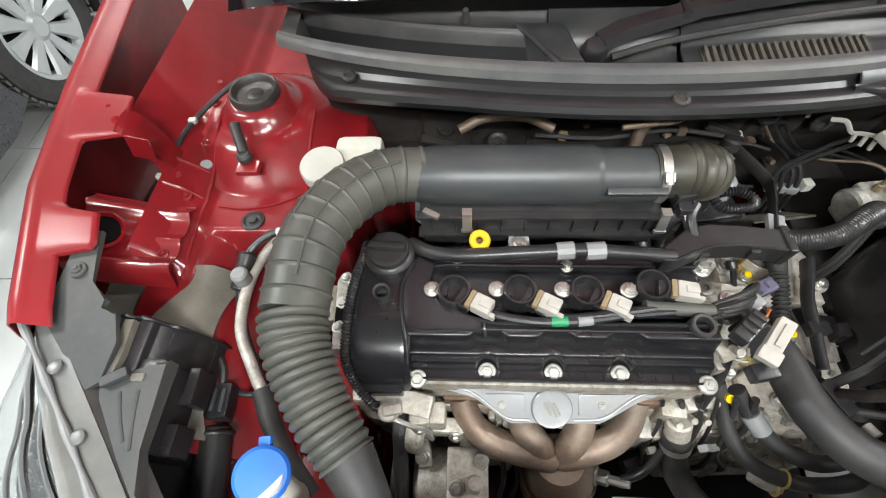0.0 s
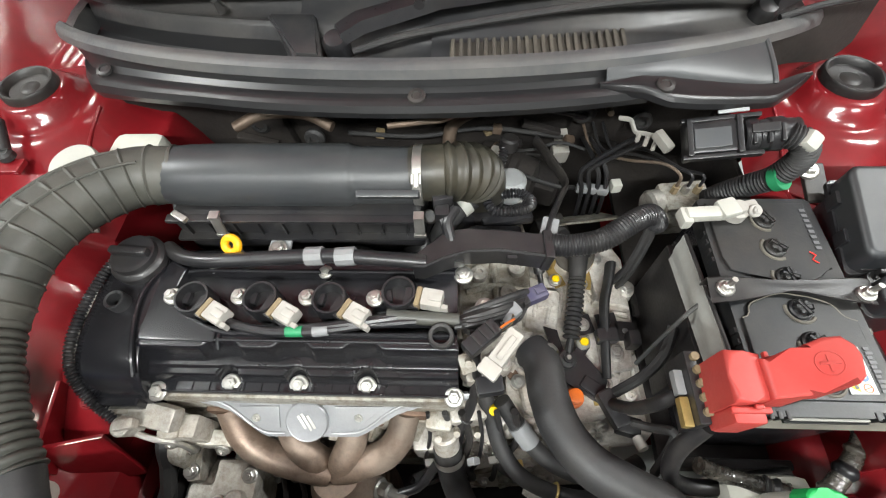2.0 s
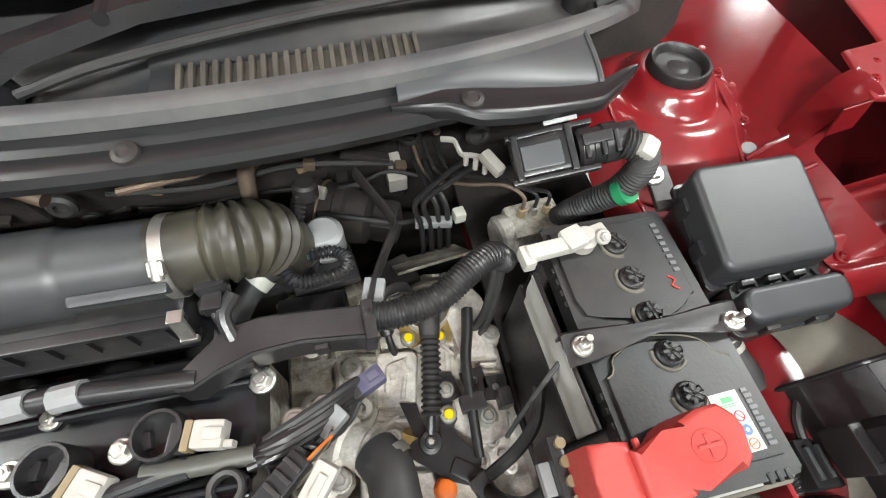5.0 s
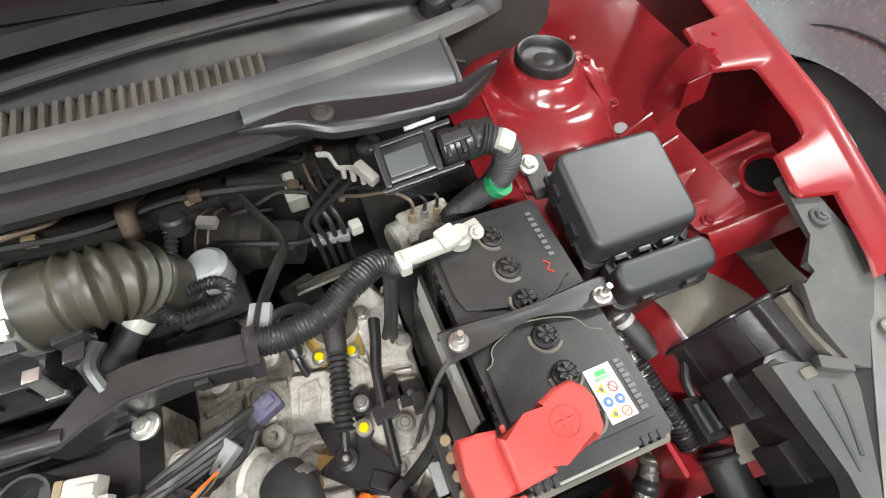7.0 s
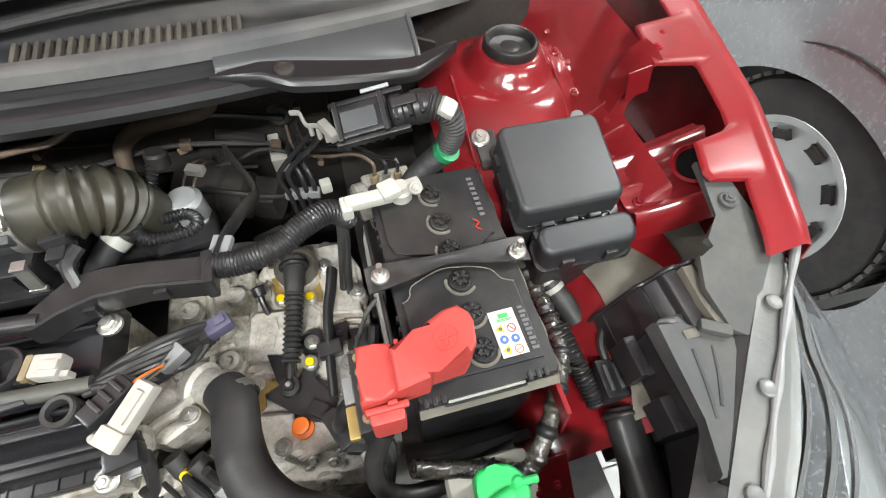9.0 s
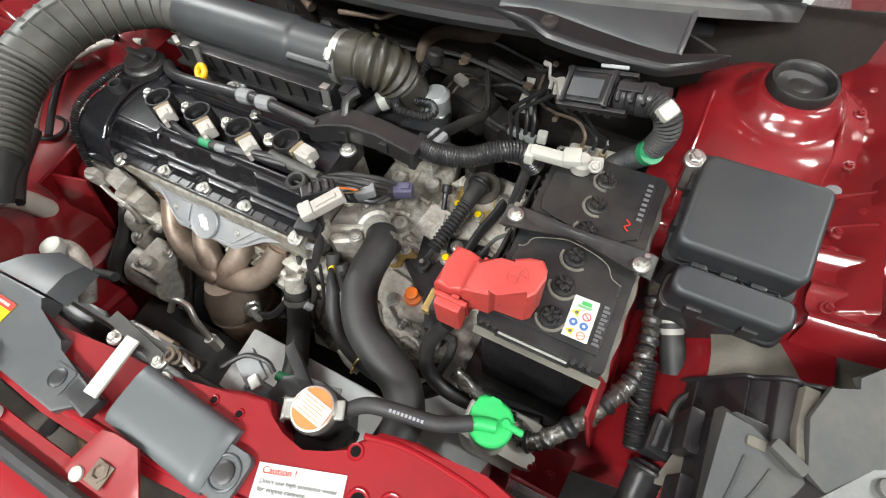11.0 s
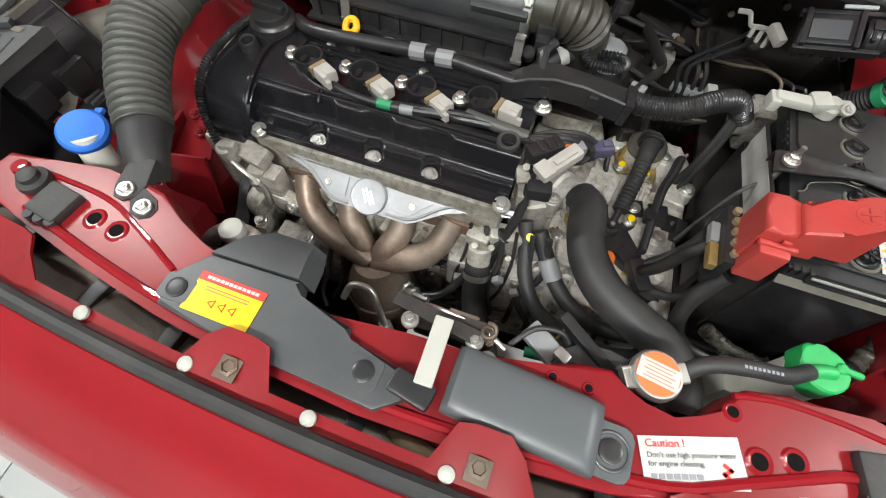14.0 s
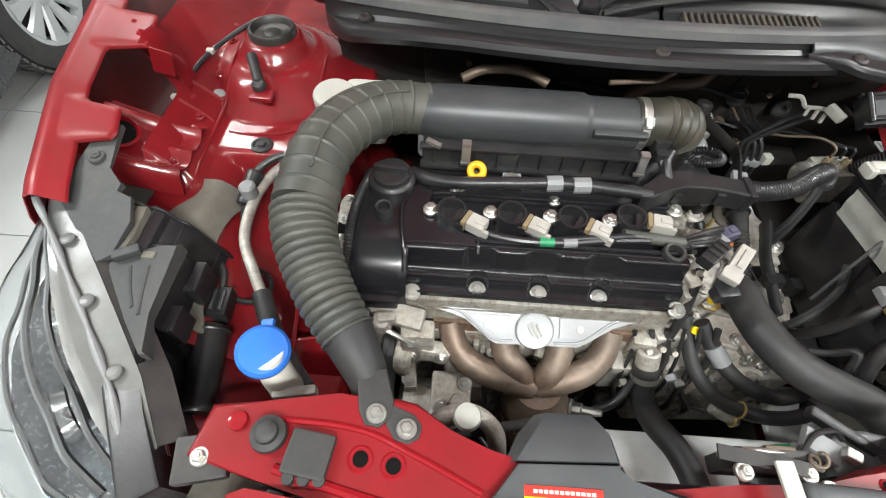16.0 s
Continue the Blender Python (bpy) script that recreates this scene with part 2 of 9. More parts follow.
def _bevel(bm, verts, width, segs=2):
    if width:
        edges = {e for v in verts for e in v.link_edges}
        bmesh.ops.bevel(bm, geom=list(edges), offset=width, segments=segs, affect="EDGES", profile=0.6, clamp_overlap=True)


def box(bm, c, size, bev=0.0, rot=None, taper=1.0, segs=2):
    """A box about c; rot: degrees about x, y, z; taper: the top's size against the base's."""
    out = bmesh.ops.create_cube(bm, size=1.0)["verts"]
    m = Euler([radians(a) for a in (rot or (0, 0, 0))]).to_matrix()
    for v in out:
        k = taper if v.co.z > 0 else 1.0
        v.co = m @ Vector((v.co.x * size[0] * k, v.co.y * size[1] * k, v.co.z * size[2])) + Vector(c)
    _bevel(bm, out, bev, segs)
    return bm


def frame_of(d):
    d = Vector(d).normalized()
    u = d.cross(Vector((0, 0, 1)) if abs(d.z) < 0.9 else Vector((0, 1, 0))).normalized()
    return u, d.cross(u), d


def lathe(bm, prof, at, axis=(0, 0, 1), n=24, cap=True):
    """prof: (radius, height) pairs turned about axis from at."""
    u, w, d = frame_of(axis)
    rings = []
    for r, h in prof:
        rings.append([bm.verts.new(Vector(at) + d * h + (u * math.cos(a) + w * math.sin(a)) * r) for a in (2 * math.pi * i / n for i in range(n))])
    for a, b in zip(rings, rings[1:]):
        for i in range(n):
            bm.faces.new((a[i], a[(i + 1) % n], b[(i + 1) % n], b[i]))
    if cap:
        bm.faces.new(rings[0][::-1])
        bm.faces.new(rings[-1])
    return bm


def cyl(bm, p0, p1, r, n=20, bev=0.0):
    h = (Vector(p1) - Vector(p0)).length
    b = min(bev, r * 0.5, h * 0.4)
    prof = [(r, 0), (r, h)] if not b else [(r - b, 0), (r, b), (r, h - b), (r - b, h)]
    return lathe(bm, prof, p0, Vector(p1) - Vector(p0), n)


def spline(pts, sub=8):
    P = [Vector(p) for p in pts]
    P = [P[0] * 2 - P[1]] + P + [P[-1] * 2 - P[-2]]
    out = []
    for i in range(1, len(P) - 2):
        a, b, c, d = P[i - 1:i + 3]
        for k in range(sub):
            t = k / sub
            out.append(0.5 * (2 * b + (c - a) * t + (2 * a - 5 * b + 4 * c - d) * t * t + (3 * b - a - 3 * c + d) * t ** 3))
    out.append(P[-2])
    return out


def resample(line, n):
    d = [0.0]
    for a, b in zip(line, line[1:]):
        d.append(d[-1] + (b - a).length)
    out, j = [], 0
    for i in range(n):
        s = d[-1] * i / (n - 1)
        while j < len(d) - 2 and d[j + 1] < s:
            j += 1
        k = (s - d[j]) / max(1e-9, d[j + 1] - d[j])
        out.append(line[j].lerp(line[j + 1], k))
    return out, d[-1]


def tube(bm, pts, r, n=14, sub=8, steps=0, cap=True, flat=1.0):
    """A tube along a smooth line; r: a radius, or a function of the metres gone and the share of the way."""
    line = spline(pts, sub) if len(pts) > 2 else [Vector(p) for p in pts]
    line, total = resample(line, steps or max(6, len(line)))
    up, rings = None, []
    for i, p in enumerate(line):
        d = (line[min(i + 1, len(line) - 1)] - line[max(i - 1, 0)]).normalized()
        if up is None:
            up = frame_of(d)[0]
        up = (up - d * up.dot(d)).normalized()
        w = d.cross(up)
        k = i / (len(line) - 1)
        rr = r(k * total, k) if callable(r) else r
        rings.append([bm.verts.new(p + (up * math.cos(a) * flat + w * math.sin(a)) * rr) for a in (2 * math.pi * j / n for j in range(n))])
    for a, b in zip(rings, rings[1:]):
        for j in range(n):
            bm.faces.new((a[j], a[(j + 1) % n], b[(j + 1) % n], b[j]))
    if cap:
        bm.faces.new(rings[0][::-1])
        bm.faces.new(rings[-1])
    return bm


def conduit(bm, pts, r, pitch=0.0045, depth=0.0012, n=12):
    """Split corrugated conduit."""
    line = spline(pts, 8)
    total = sum((b - a).length for a, b in zip(line, line[1:]))
    return tube(bm, pts, lambda s, k: r + depth * math.sin(2 * math.pi * s / pitch), n=n, steps=int(total / pitch * 5) + 8)


def prism(bm, poly, z0, z1, bev=0.0, m=None, segs=2):
    """A plate with outline poly, from z0 to z1; m: a matrix laid on it."""
    lo = [bm.verts.new((x, y, z0)) for x, y in poly]
    hi = [bm.verts.new((x, y, z1)) for x, y in poly]
    n = len(poly)
    bm.faces.new(lo[::-1])
    top = bm.faces.new(hi)
    for i in range(n):
        bm.faces.new((lo[i], lo[(i + 1) % n], hi[(i + 1) % n], hi[i]))
    if m is not None:
        for v in lo + hi:
            v.co = m @ v.co
    if bev:
        bmesh.ops.bevel(bm, geom=list(top.edges), offset=bev, segments=segs, affect="EDGES", profile=0.6, clamp_overlap=True)
    return bm


def rounded(x0, y0, x1, y1, r, n=5):
    out = []
    for cx, cy, a0 in ((x1 - r, y1 - r, 0), (x0 + r, y1 - r, 90), (x0 + r, y0 + r, 180), (x1 - r, y0 + r, 270)):
        out += [(cx + r * math.cos(radians(a0 + 90 * i / n)), cy + r * math.sin(radians(a0 + 90 * i / n))) for i in range(n + 1)]
    return out


def sheet(bm, f, nu, nv, thick=0.002):
    """A sheet of two skins over f(u, v), u and v from 0 to 1."""
    P = [[Vector(f(i / nu, j / nv)) for j in range(nv + 1)] for i in range(nu + 1)]

    def nrm(i, j):
        a = P[min(i + 1, nu)][j] - P[max(i - 1, 0)][j]
        b = P[i][min(j + 1, nv)] - P[i][max(j - 1, 0)]
        c = a.cross(b)
        return c.normalized() if c.length > 1e-12 else Vector((0, 0, 1))
    top = [[bm.verts.new(P[i][j]) for j in range(nv + 1)] for i in range(nu + 1)]
    bot = [[bm.verts.new(P[i][j] - nrm(i, j) * thick) for j in range(nv + 1)] for i in range(nu + 1)]
    for i in range(nu):
        for j in range(nv):
            bm.faces.new((top[i][j], top[i + 1][j], top[i + 1][j + 1], top[i][j + 1]))
            bm.faces.new((bot[i][j], bot[i][j + 1], bot[i + 1][j + 1], bot[i + 1][j]))
    for i in range(nu):
        for j in (0, nv):
            bm.faces.new((top[i][j], bot[i][j], bot[i + 1][j], top[i + 1][j]))
    for j in range(nv):
        for i in (0, nu):
            bm.faces.new((top[i][j], top[i][j + 1], bot[i][j + 1], bot[i][j]))
    return bm


def loft(bm, secs, closed=True, cap=True):
    """Skins a row of sections with equal counts of points."""
    rings = [[bm.verts.new(p) for p in s] for s in secs]
    n = len(rings[0])
    for a, b in zip(rings, rings[1:]):
        for i in range(n if closed else n - 1):
            bm.faces.new((a[i], a[(i + 1) % n], b[(i + 1) % n], b[i]))
    if cap and closed:
        bm.faces.new(rings[0][::-1])
        bm.faces.new(rings[-1])
    return bm


def ring(bm, at, axis, R, r, n=24, k=8):
    u, w, d = frame_of(axis)
    rows = []
    for i in range(n):
        a = 2 * math.pi * i / n
        o = u * math.cos(a) + w * math.sin(a)
        rows.append([bm.verts.new(Vector(at) + o * (R + r * math.cos(b)) + d * r * math.sin(b)) for b in (2 * math.pi * j / k for j in range(k))])
    for i in range(n):
        for j in range(k):
            a, b = rows[i], rows[(i + 1) % n]
            bm.faces.new((a[j], b[j], b[(j + 1) % k], a[(j + 1) % k]))
    return bm


def bolt(bm, at, axis=(0, 0, 1), r=0.006, h=0.005):
    """A flanged hex head."""
    d = Vector(axis).normalized()
    at = Vector(at)
    lathe(bm, [(r * 1.55, -0.003), (r * 1.55, 0.001), (r * 1.35, 0.0022)], at, d, 16)
    lathe(bm, [(r, 0.002), (r, h), (r * 0.8, h + 0.0012)], at, d, 6)
    lathe(bm, [(r * 0.45, h + 0.001), (r * 0.4, h + 0.0025)], at, d, 10)
    return bm


def lettering(text, origin, u, v, size, material, parent, label=""):
    """Flat letters; u and v: the writing's right and up."""
    cu = bpy.data.curves.new("lettering", "FONT")
    cu.body, cu.size, cu.extrude = text, size, 0.00015
    cu.materials.append(material)
    ob = new("lettering", cu)
    u, v = Vector(u).normalized(), Vector(v).normalized()
    w = u.cross(v)
    v = w.cross(u)
    m = Matrix((u, v, w)).transposed().to_4x4()
    m.translation = Vector(origin) + w * 0.0006
    ob.parent = parent
    ob.matrix_parent_inverse = Matrix.Translation(-BASE.get(parent.name, Vector((0, 0, 0))))
    ob.matrix_basis = m
    return tagged(ob, label)


def decal(bm, a, u, v, w, h, lift=0.0006):
    """A thin flat rectangle from corner a along u (w wide) and v (h high)."""
    u, v = Vector(u).normalized(), Vector(v).normalized()
    n = u.cross(v).normalized()
    v = n.cross(u)
    a = Vector(a) + n * lift
    lo = [bm.verts.new(p - n * 0.0004) for p in (a, a + u * w, a + u * w + v * h, a + v * h)]
    hi = [bm.verts.new(p) for p in (a, a + u * w, a + u * w + v * h, a + v * h)]
    bm.faces.new(hi)
    bm.faces.new(lo[::-1])
    for i in range(4):
        bm.faces.new((lo[i], lo[(i + 1) % 4], hi[(i + 1) % 4], hi[i]))
    return bm


XC = 0.285  # the car's middle line


# ---- the showroom ----
def showroom():
    x0, x1, y0, y1 = -5.0, 5.8, -4.6, 5.6
    part("floor", box(B(), ((x0 + x1) / 2, (y0 + y1) / 2, -0.06), (x1 - x0, y1 - y0, 0.1)), GROUT, None,
         "pale glazed floor tiles with thin grey joints", "floor", kind="structure")
    part("ceiling", box(B(), ((x0 + x1) / 2, (y0 + y1) / 2, CEILING + 0.06), (x1 - x0, y1 - y0, 0.1)), WALL, None,
         "plain white ceiling", "ceiling", kind="structure")
    for nm, c, s in (("wall_west", (x0 - 0.05, (y0 + y1) / 2, 1.5), (0.1, y1 - y0, 3.0)), ("wall_east", (x1 + 0.05, (y0 + y1) / 2, 1.5), (0.1, y1 - y0, 3.0)),
                     ("wall_south", ((x0 + x1) / 2, y0 - 0.05, 1.5), (x1 - x0 + 0.2, 0.1, 3.0)), ("wall_north", ((x0 + x1) / 2, y1 + 0.05, 1.5), (x1 - x0 + 0.2, 0.1, 3.0))):
        part(nm, box(B(), c, s), WALL, None, "plain white painted wall", "wall", kind="structure")
    for px, py, _ in PANELS:
        t = thing("ceiling_light", (px, py, CEILING), "long white ceiling light fixture", "lamp", "ceiling lights")
        part("frame", box(B(), (px, py, CEILING - 0.004), (1.24, 0.17, 0.03), 0.004), WHITEP, t)
        part("diffuser", box(B(), (px, py, CEILING - 0.021), (1.18, 0.12, 0.006), 0.001), LAMPW, t)


showroom()


# ---- the red car's bodywork ----
car = thing("car", (XC, 0.3, 0.0), "red compact car with its bonnet open", "car")


def side_edge(y):
    """Half width and height of the wing's top edge at y."""
    pts = [(-0.02, 0.705, 0.775), (0.19, 0.755, 0.846), (0.34, 0.791, 0.871), (0.52, 0.818, 0.886), (0.75, 0.838, 0.905), (1.0, 0.85, 0.93)]
    y = min(max(y, pts[0][0]), pts[-1][0])
    for a, b in zip(pts, pts[1:]):
        if y <= b[0]:
            k = (y - a[0]) / (b[0] - a[0])
            return a[1] + (b[1] - a[1]) * k, a[2] + (b[2] - a[2]) * k


def flange_width(y):
    """Width of the wing's inner flange at y; it widens where the brackets are."""
    def step(a, b):
        k = min(max((y - a) / (b - a), 0), 1)
        return k * k * (3 - 2 * k)
    tab = step(0.418, 0.424) * (1 - step(0.494, 0.502))
    return 0.036 + 0.056 * tab + 0.046 * (1 - step(0.306, 0.316)) * step(0.255, 0.262)


def wing(sx):
    def skin(u, v):
        y = 0.17 + 0.83 * u
        s, z = side_edge(y)
        wide = flange_width(y)
        prof = [(-wide, -0.0125), (-wide + 0.0015, -0.0100), (-wide + 0.006, -0.0085), (-0.016, -0.004), (-0.006, 0.0), (0.0, 0.0), (0.010, -0.006), (0.030, -0.045), (0.055, -0.14), (0.065, -0.30), (0.06, -0.48)]
        k = v * (len(prof) - 1)
        i = min(int(k), len(prof) - 2)
        k -= i
        ds, dz = (prof[i][0] + (prof[i + 1][0] - prof[i][0]) * k, prof[i][1] + (prof[i + 1][1] - prof[i][1]) * k)
        return (XC + sx * (s + ds), y, z + dz)
    return part("wing", sheet(B(), skin, 110, 30, 0.0015 * sx), REDX, car, "glossy red front wing")


def apron_z(s, y):
    """Height of the inner apron at the half width s."""
    def sm(a, b, x):
        k = min(max((x - a) / (b - a), 0), 1)
        return k * k * (3 - 2 * k)
    wall = sm(0.42, 0.50, s)
    z = 0.32 + (0.60 - 0.32) * wall + 0.14 * sm(0.48, 0.64, s)
    r = math.hypot(s - 0.587, (y - 0.566) * 0.95)
    dome = 0.790 - 0.055 * sm(0.070, 0.165, r) - 0.40 * sm(0.160, 0.235, r) + 0.026 * sm(0.070, 0.042, r)
    shelf = (0.745 - 0.03 * sm(0.50, 0.42, s) - 0.45 * sm(0.44, 0.39, s)) * 1.0
    z2 = max(dome, shelf - 0.25 * sm(0.36, 0.28, y))
    z = max(z, z2) if y > 0.2 else z
    lip = sm(0.635, 0.665, s) * sm(0.268, 0.298, y)
    top = 0.765 + 1.0 * max(0.0, s - 0.665)
    return z + lip * max(0.0, top - z)


def apron(sx):
    def f(u, v):
        s0 = 0.37 if sx < 0 else 0.37 + 0.09 * min(1.0, max(0.0, (0.06 + v - 0.34) / 0.06))
        y = 0.06 + v
        k = min(1.0, max(0.0, (y - 0.420) / 0.04))
        s = s0 + (0.698 + 0.048 * k * k * (3 - 2 * k) - s0) * u
        well = min(max((y - 0.640) / 0.05, 0), 1) * min(max((0.655 - s) / 0.03, 0), 1) if sx > 0 else 0.0
        return (XC + sx * s, y, apron_z(s, y) - 0.30 * well)
    ap = part("inner_apron", sheet(B(), f, 90, 200, 0.0015 * sx), REDIN, car, "glossy red inner wing with strut tower")
    bm = B()
    s0 = 0.587
    at = (XC + sx * s0, 0.566, 0.808)
    lathe(bm, [(0.038, 0.0), (0.0395, 0.008), (0.039, 0.018), (0.037, 0.021), (0.034, 0.021), (0.031, 0.018), (0.029, 0.012), (0.014, 0.011), (0.011, 0.013), (0.005, 0.014)], at, (0, 0, 1), 32)
    part("strut_cap", bm, DUSTY, ap, "dusty black rubber strut cap")
    # upper bracket: a folded lip from the wing's flange down to the rail, with two bolts
    def lip(u, v):
        k = (0.0, 0.12, 0.30, 0.62, 1.0)[int(round(v * 4))]
        ss = (0.722, 0.706, 0.699, 0.694, 0.686)[int(round(v * 4))]
        return (XC + sx * ss, 0.427 + 0.044 * u + 0.010 * v * (1 - u), 0.874 - 0.098 * k + 0.003 * math.sin(math.pi * u))
    b = part("bracket", sheet(B(), lip, 12, 4, 0.002 * sx), REDIN, ap)
    for ss, q in ((0.748, 0.474), (0.728, 0.450)):
        part("bolt", bolt(B(), (XC + sx * ss, q, 0.8735), (-0.1 * sx, 0, 1), 0.0042, 0.003), RED, b)
    part("end_face", box(B(), (XC + sx * 0.700, 0.4235, 0.846), (0.030, 0.002, 0.040), 0.0005, (0, -sx * 16, 0)), REDIN, b)
    # lower bracket: a pressed channel with a round hole, its shade a black disc
    def channel(u, v):
        ridge = math.exp(-((v - 0.16) / 0.07) ** 2) + math.exp(-((v - 0.86) / 0.07) ** 2) + 0.7 * math.exp(-((v - 0.50) / 0.06) ** 2) * (1 - u)
        return (XC + sx * (0.650 + 0.112 * u), 0.262 + 0.120 * v - 0.012 * u, 0.766 + 0.050 * u ** 1.3 + 0.010 * ridge - 0.022 * max(0.0, 0.08 - v) / 0.08)
    b = part("bracket", sheet(B(), channel, 30, 40, 0.002 * sx), REDIN, ap)
    hole_at, ax = (XC + sx * 0.732, 0.312, 0.8085), (-0.42 * sx, -0.10, 1)
    part("hole_rim", lathe(B(), [(0.021, -0.002), (0.027, 0.004), (0.024, 0.007), (0.0205, 0.002)], hole_at, ax, 32, cap=False), RED, b)
    part("hole", lathe(B(), [(0.0208, 0.0), (0.0204, 0.003)], hole_at, ax, 32), HOLE, b, "black disc for the shaded hole in the bracket")
    for ss, q in ((0.672, 0.278), (0.744, 0.268), (0.664, 0.372)):
        part("spot_weld", lathe(B(), [(0.006, 0), (0.004, 0.0012)], (XC + sx * ss, q, 0.772 + 0.45 * max(0, ss - 0.66)), (-0.3 * sx, 0, 1), 12), REDIN, b)
    for q in (0.405, 0.452):
        part("seam_fold", tube(B(), [(XC + sx * 0.652, q, apron_z(0.652, q) + 0.001), (XC + sx * 0.675, q + 0.004, apron_z(0.675, q) + 0.001), (XC + sx * 0.694, q + 0.002, apron_z(0.694, q) + 0.001)], 0.0035, n=8), REDIN, ap)
    for y in (0.30, 0.40, 0.50, 0.58):
        bm = B()
        bolt(bm, (XC + sx * 0.668, y, apron_z(0.668, y) + 0.002), (0, 0, 1), 0.005)
        part("bolt", bm, REDIN, ap)
    for s_at, ys in ((0.648, (0.275, 0.33, 0.39, 0.45, 0.52, 0.60, 0.68)), (0.500, (0.38, 0.44, 0.50, 0.56))):
        part("weld_seam", tube(B(), [(XC + sx * s_at, y, apron_z(s_at, y) + 0.001) for y in ys], 0.0028, n=8), REDIN, ap)
    ring_pts = [(0.592 + 0.150 * math.cos(radians(a)), 0.545 + 0.150 * math.sin(radians(a))) for a in range(150, 331, 15)]
    part("sealant_bead", tube(B(), [(XC + sx * s, y, apron_z(s, y) + 0.001) for s, y in ring_pts if 0.475 < s < 0.64], 0.0025, n=8), REDIN, ap)
    part("blanking_plug", lathe(B(), [(0.009, 0), (0.009, 0.002), (0.006, 0.003)], (XC + sx * 0.661, 0.465, apron_z(0.661, 0.465) + 0.001), (-0.3 * sx, 0, 1), 18), CONNG, ap, "grey blanking plug")
    for y in (0.43, 0.56, 0.64):
        part("spot_weld", lathe(B(), [(0.006, 0), (0.004, 0.0012)], (XC + sx * 0.684, y, apron_z(0.684, y) + 0.0005), (-0.3 * sx, 0, 1), 12), REDIN, ap)
    def lin(u, v):
        return (XC + sx * (0.60 + 0.27 * v), 0.06 + 0.94 * u, 0.528 + 0.09 * math.sin(math.pi * min(1, u * 1.2)) + 0.11 * min(1.0, max(0.0, (u - 0.26) / 0.08)) - 0.10 * v * v)
    part("wheel_arch_liner", sheet(B(), lin, 24, 10, -0.003 * sx), SHELLB, car, "black plastic wheel arch liner")

    def pad(u, v):
        y = 0.075 + 0.225 * u
        s0 = 0.575 + 0.02 * math.sin(3 * u)
        s = s0 + (0.752 - s0) * v
        z = max(apron_z(min(s, 0.73), y) + 0.005, 0.60 + 0.10 * u ** 0.8)
        return (XC + sx * s, y, min(z, 0.735) + 0.003 * math.sin(11 * u + 3 * v) + 0.004 * math.sin(7 * v))
    part("liner_pad", sheet(B(), pad, 24, 20, 0.004 * sx), LINER, car, "dusty felt liner at the front of the wheel arch")
    bm = B()
    wc = Vector((XC + sx * 0.74, 0.42, 0.29))
    lathe(bm, [(0.19, -0.085), (0.24, -0.09), (0.28, -0.08), (0.29, -0.06), (0.29, 0.06), (0.28, 0.08), (0.24, 0.09), (0.19, 0.085)], wc, (sx, 0, 0), 40)
    part("front_tyre", bm, TYRE, car, "black front tyre")
    bm = B()
    tube(bm, [(XC + sx * 0.40, 0.72, 0.42), (XC + sx * 0.40, 0.35, 0.41), (XC + sx * 0.42, 0.06, 0.42), (XC + sx * 0.42, -0.06, 0.44)], 0.05, n=8, flat=0.8)
    part("side_rail", bm, REDIN, car, "red painted chassis rail")


for sx in (-1, 1):
    wing(sx)
    apron(sx)


def seal_y(s):
    return -0.187 + 0.13 * s * s + 0.28 * max(0.0, abs(s) - 0.40) ** 1.5


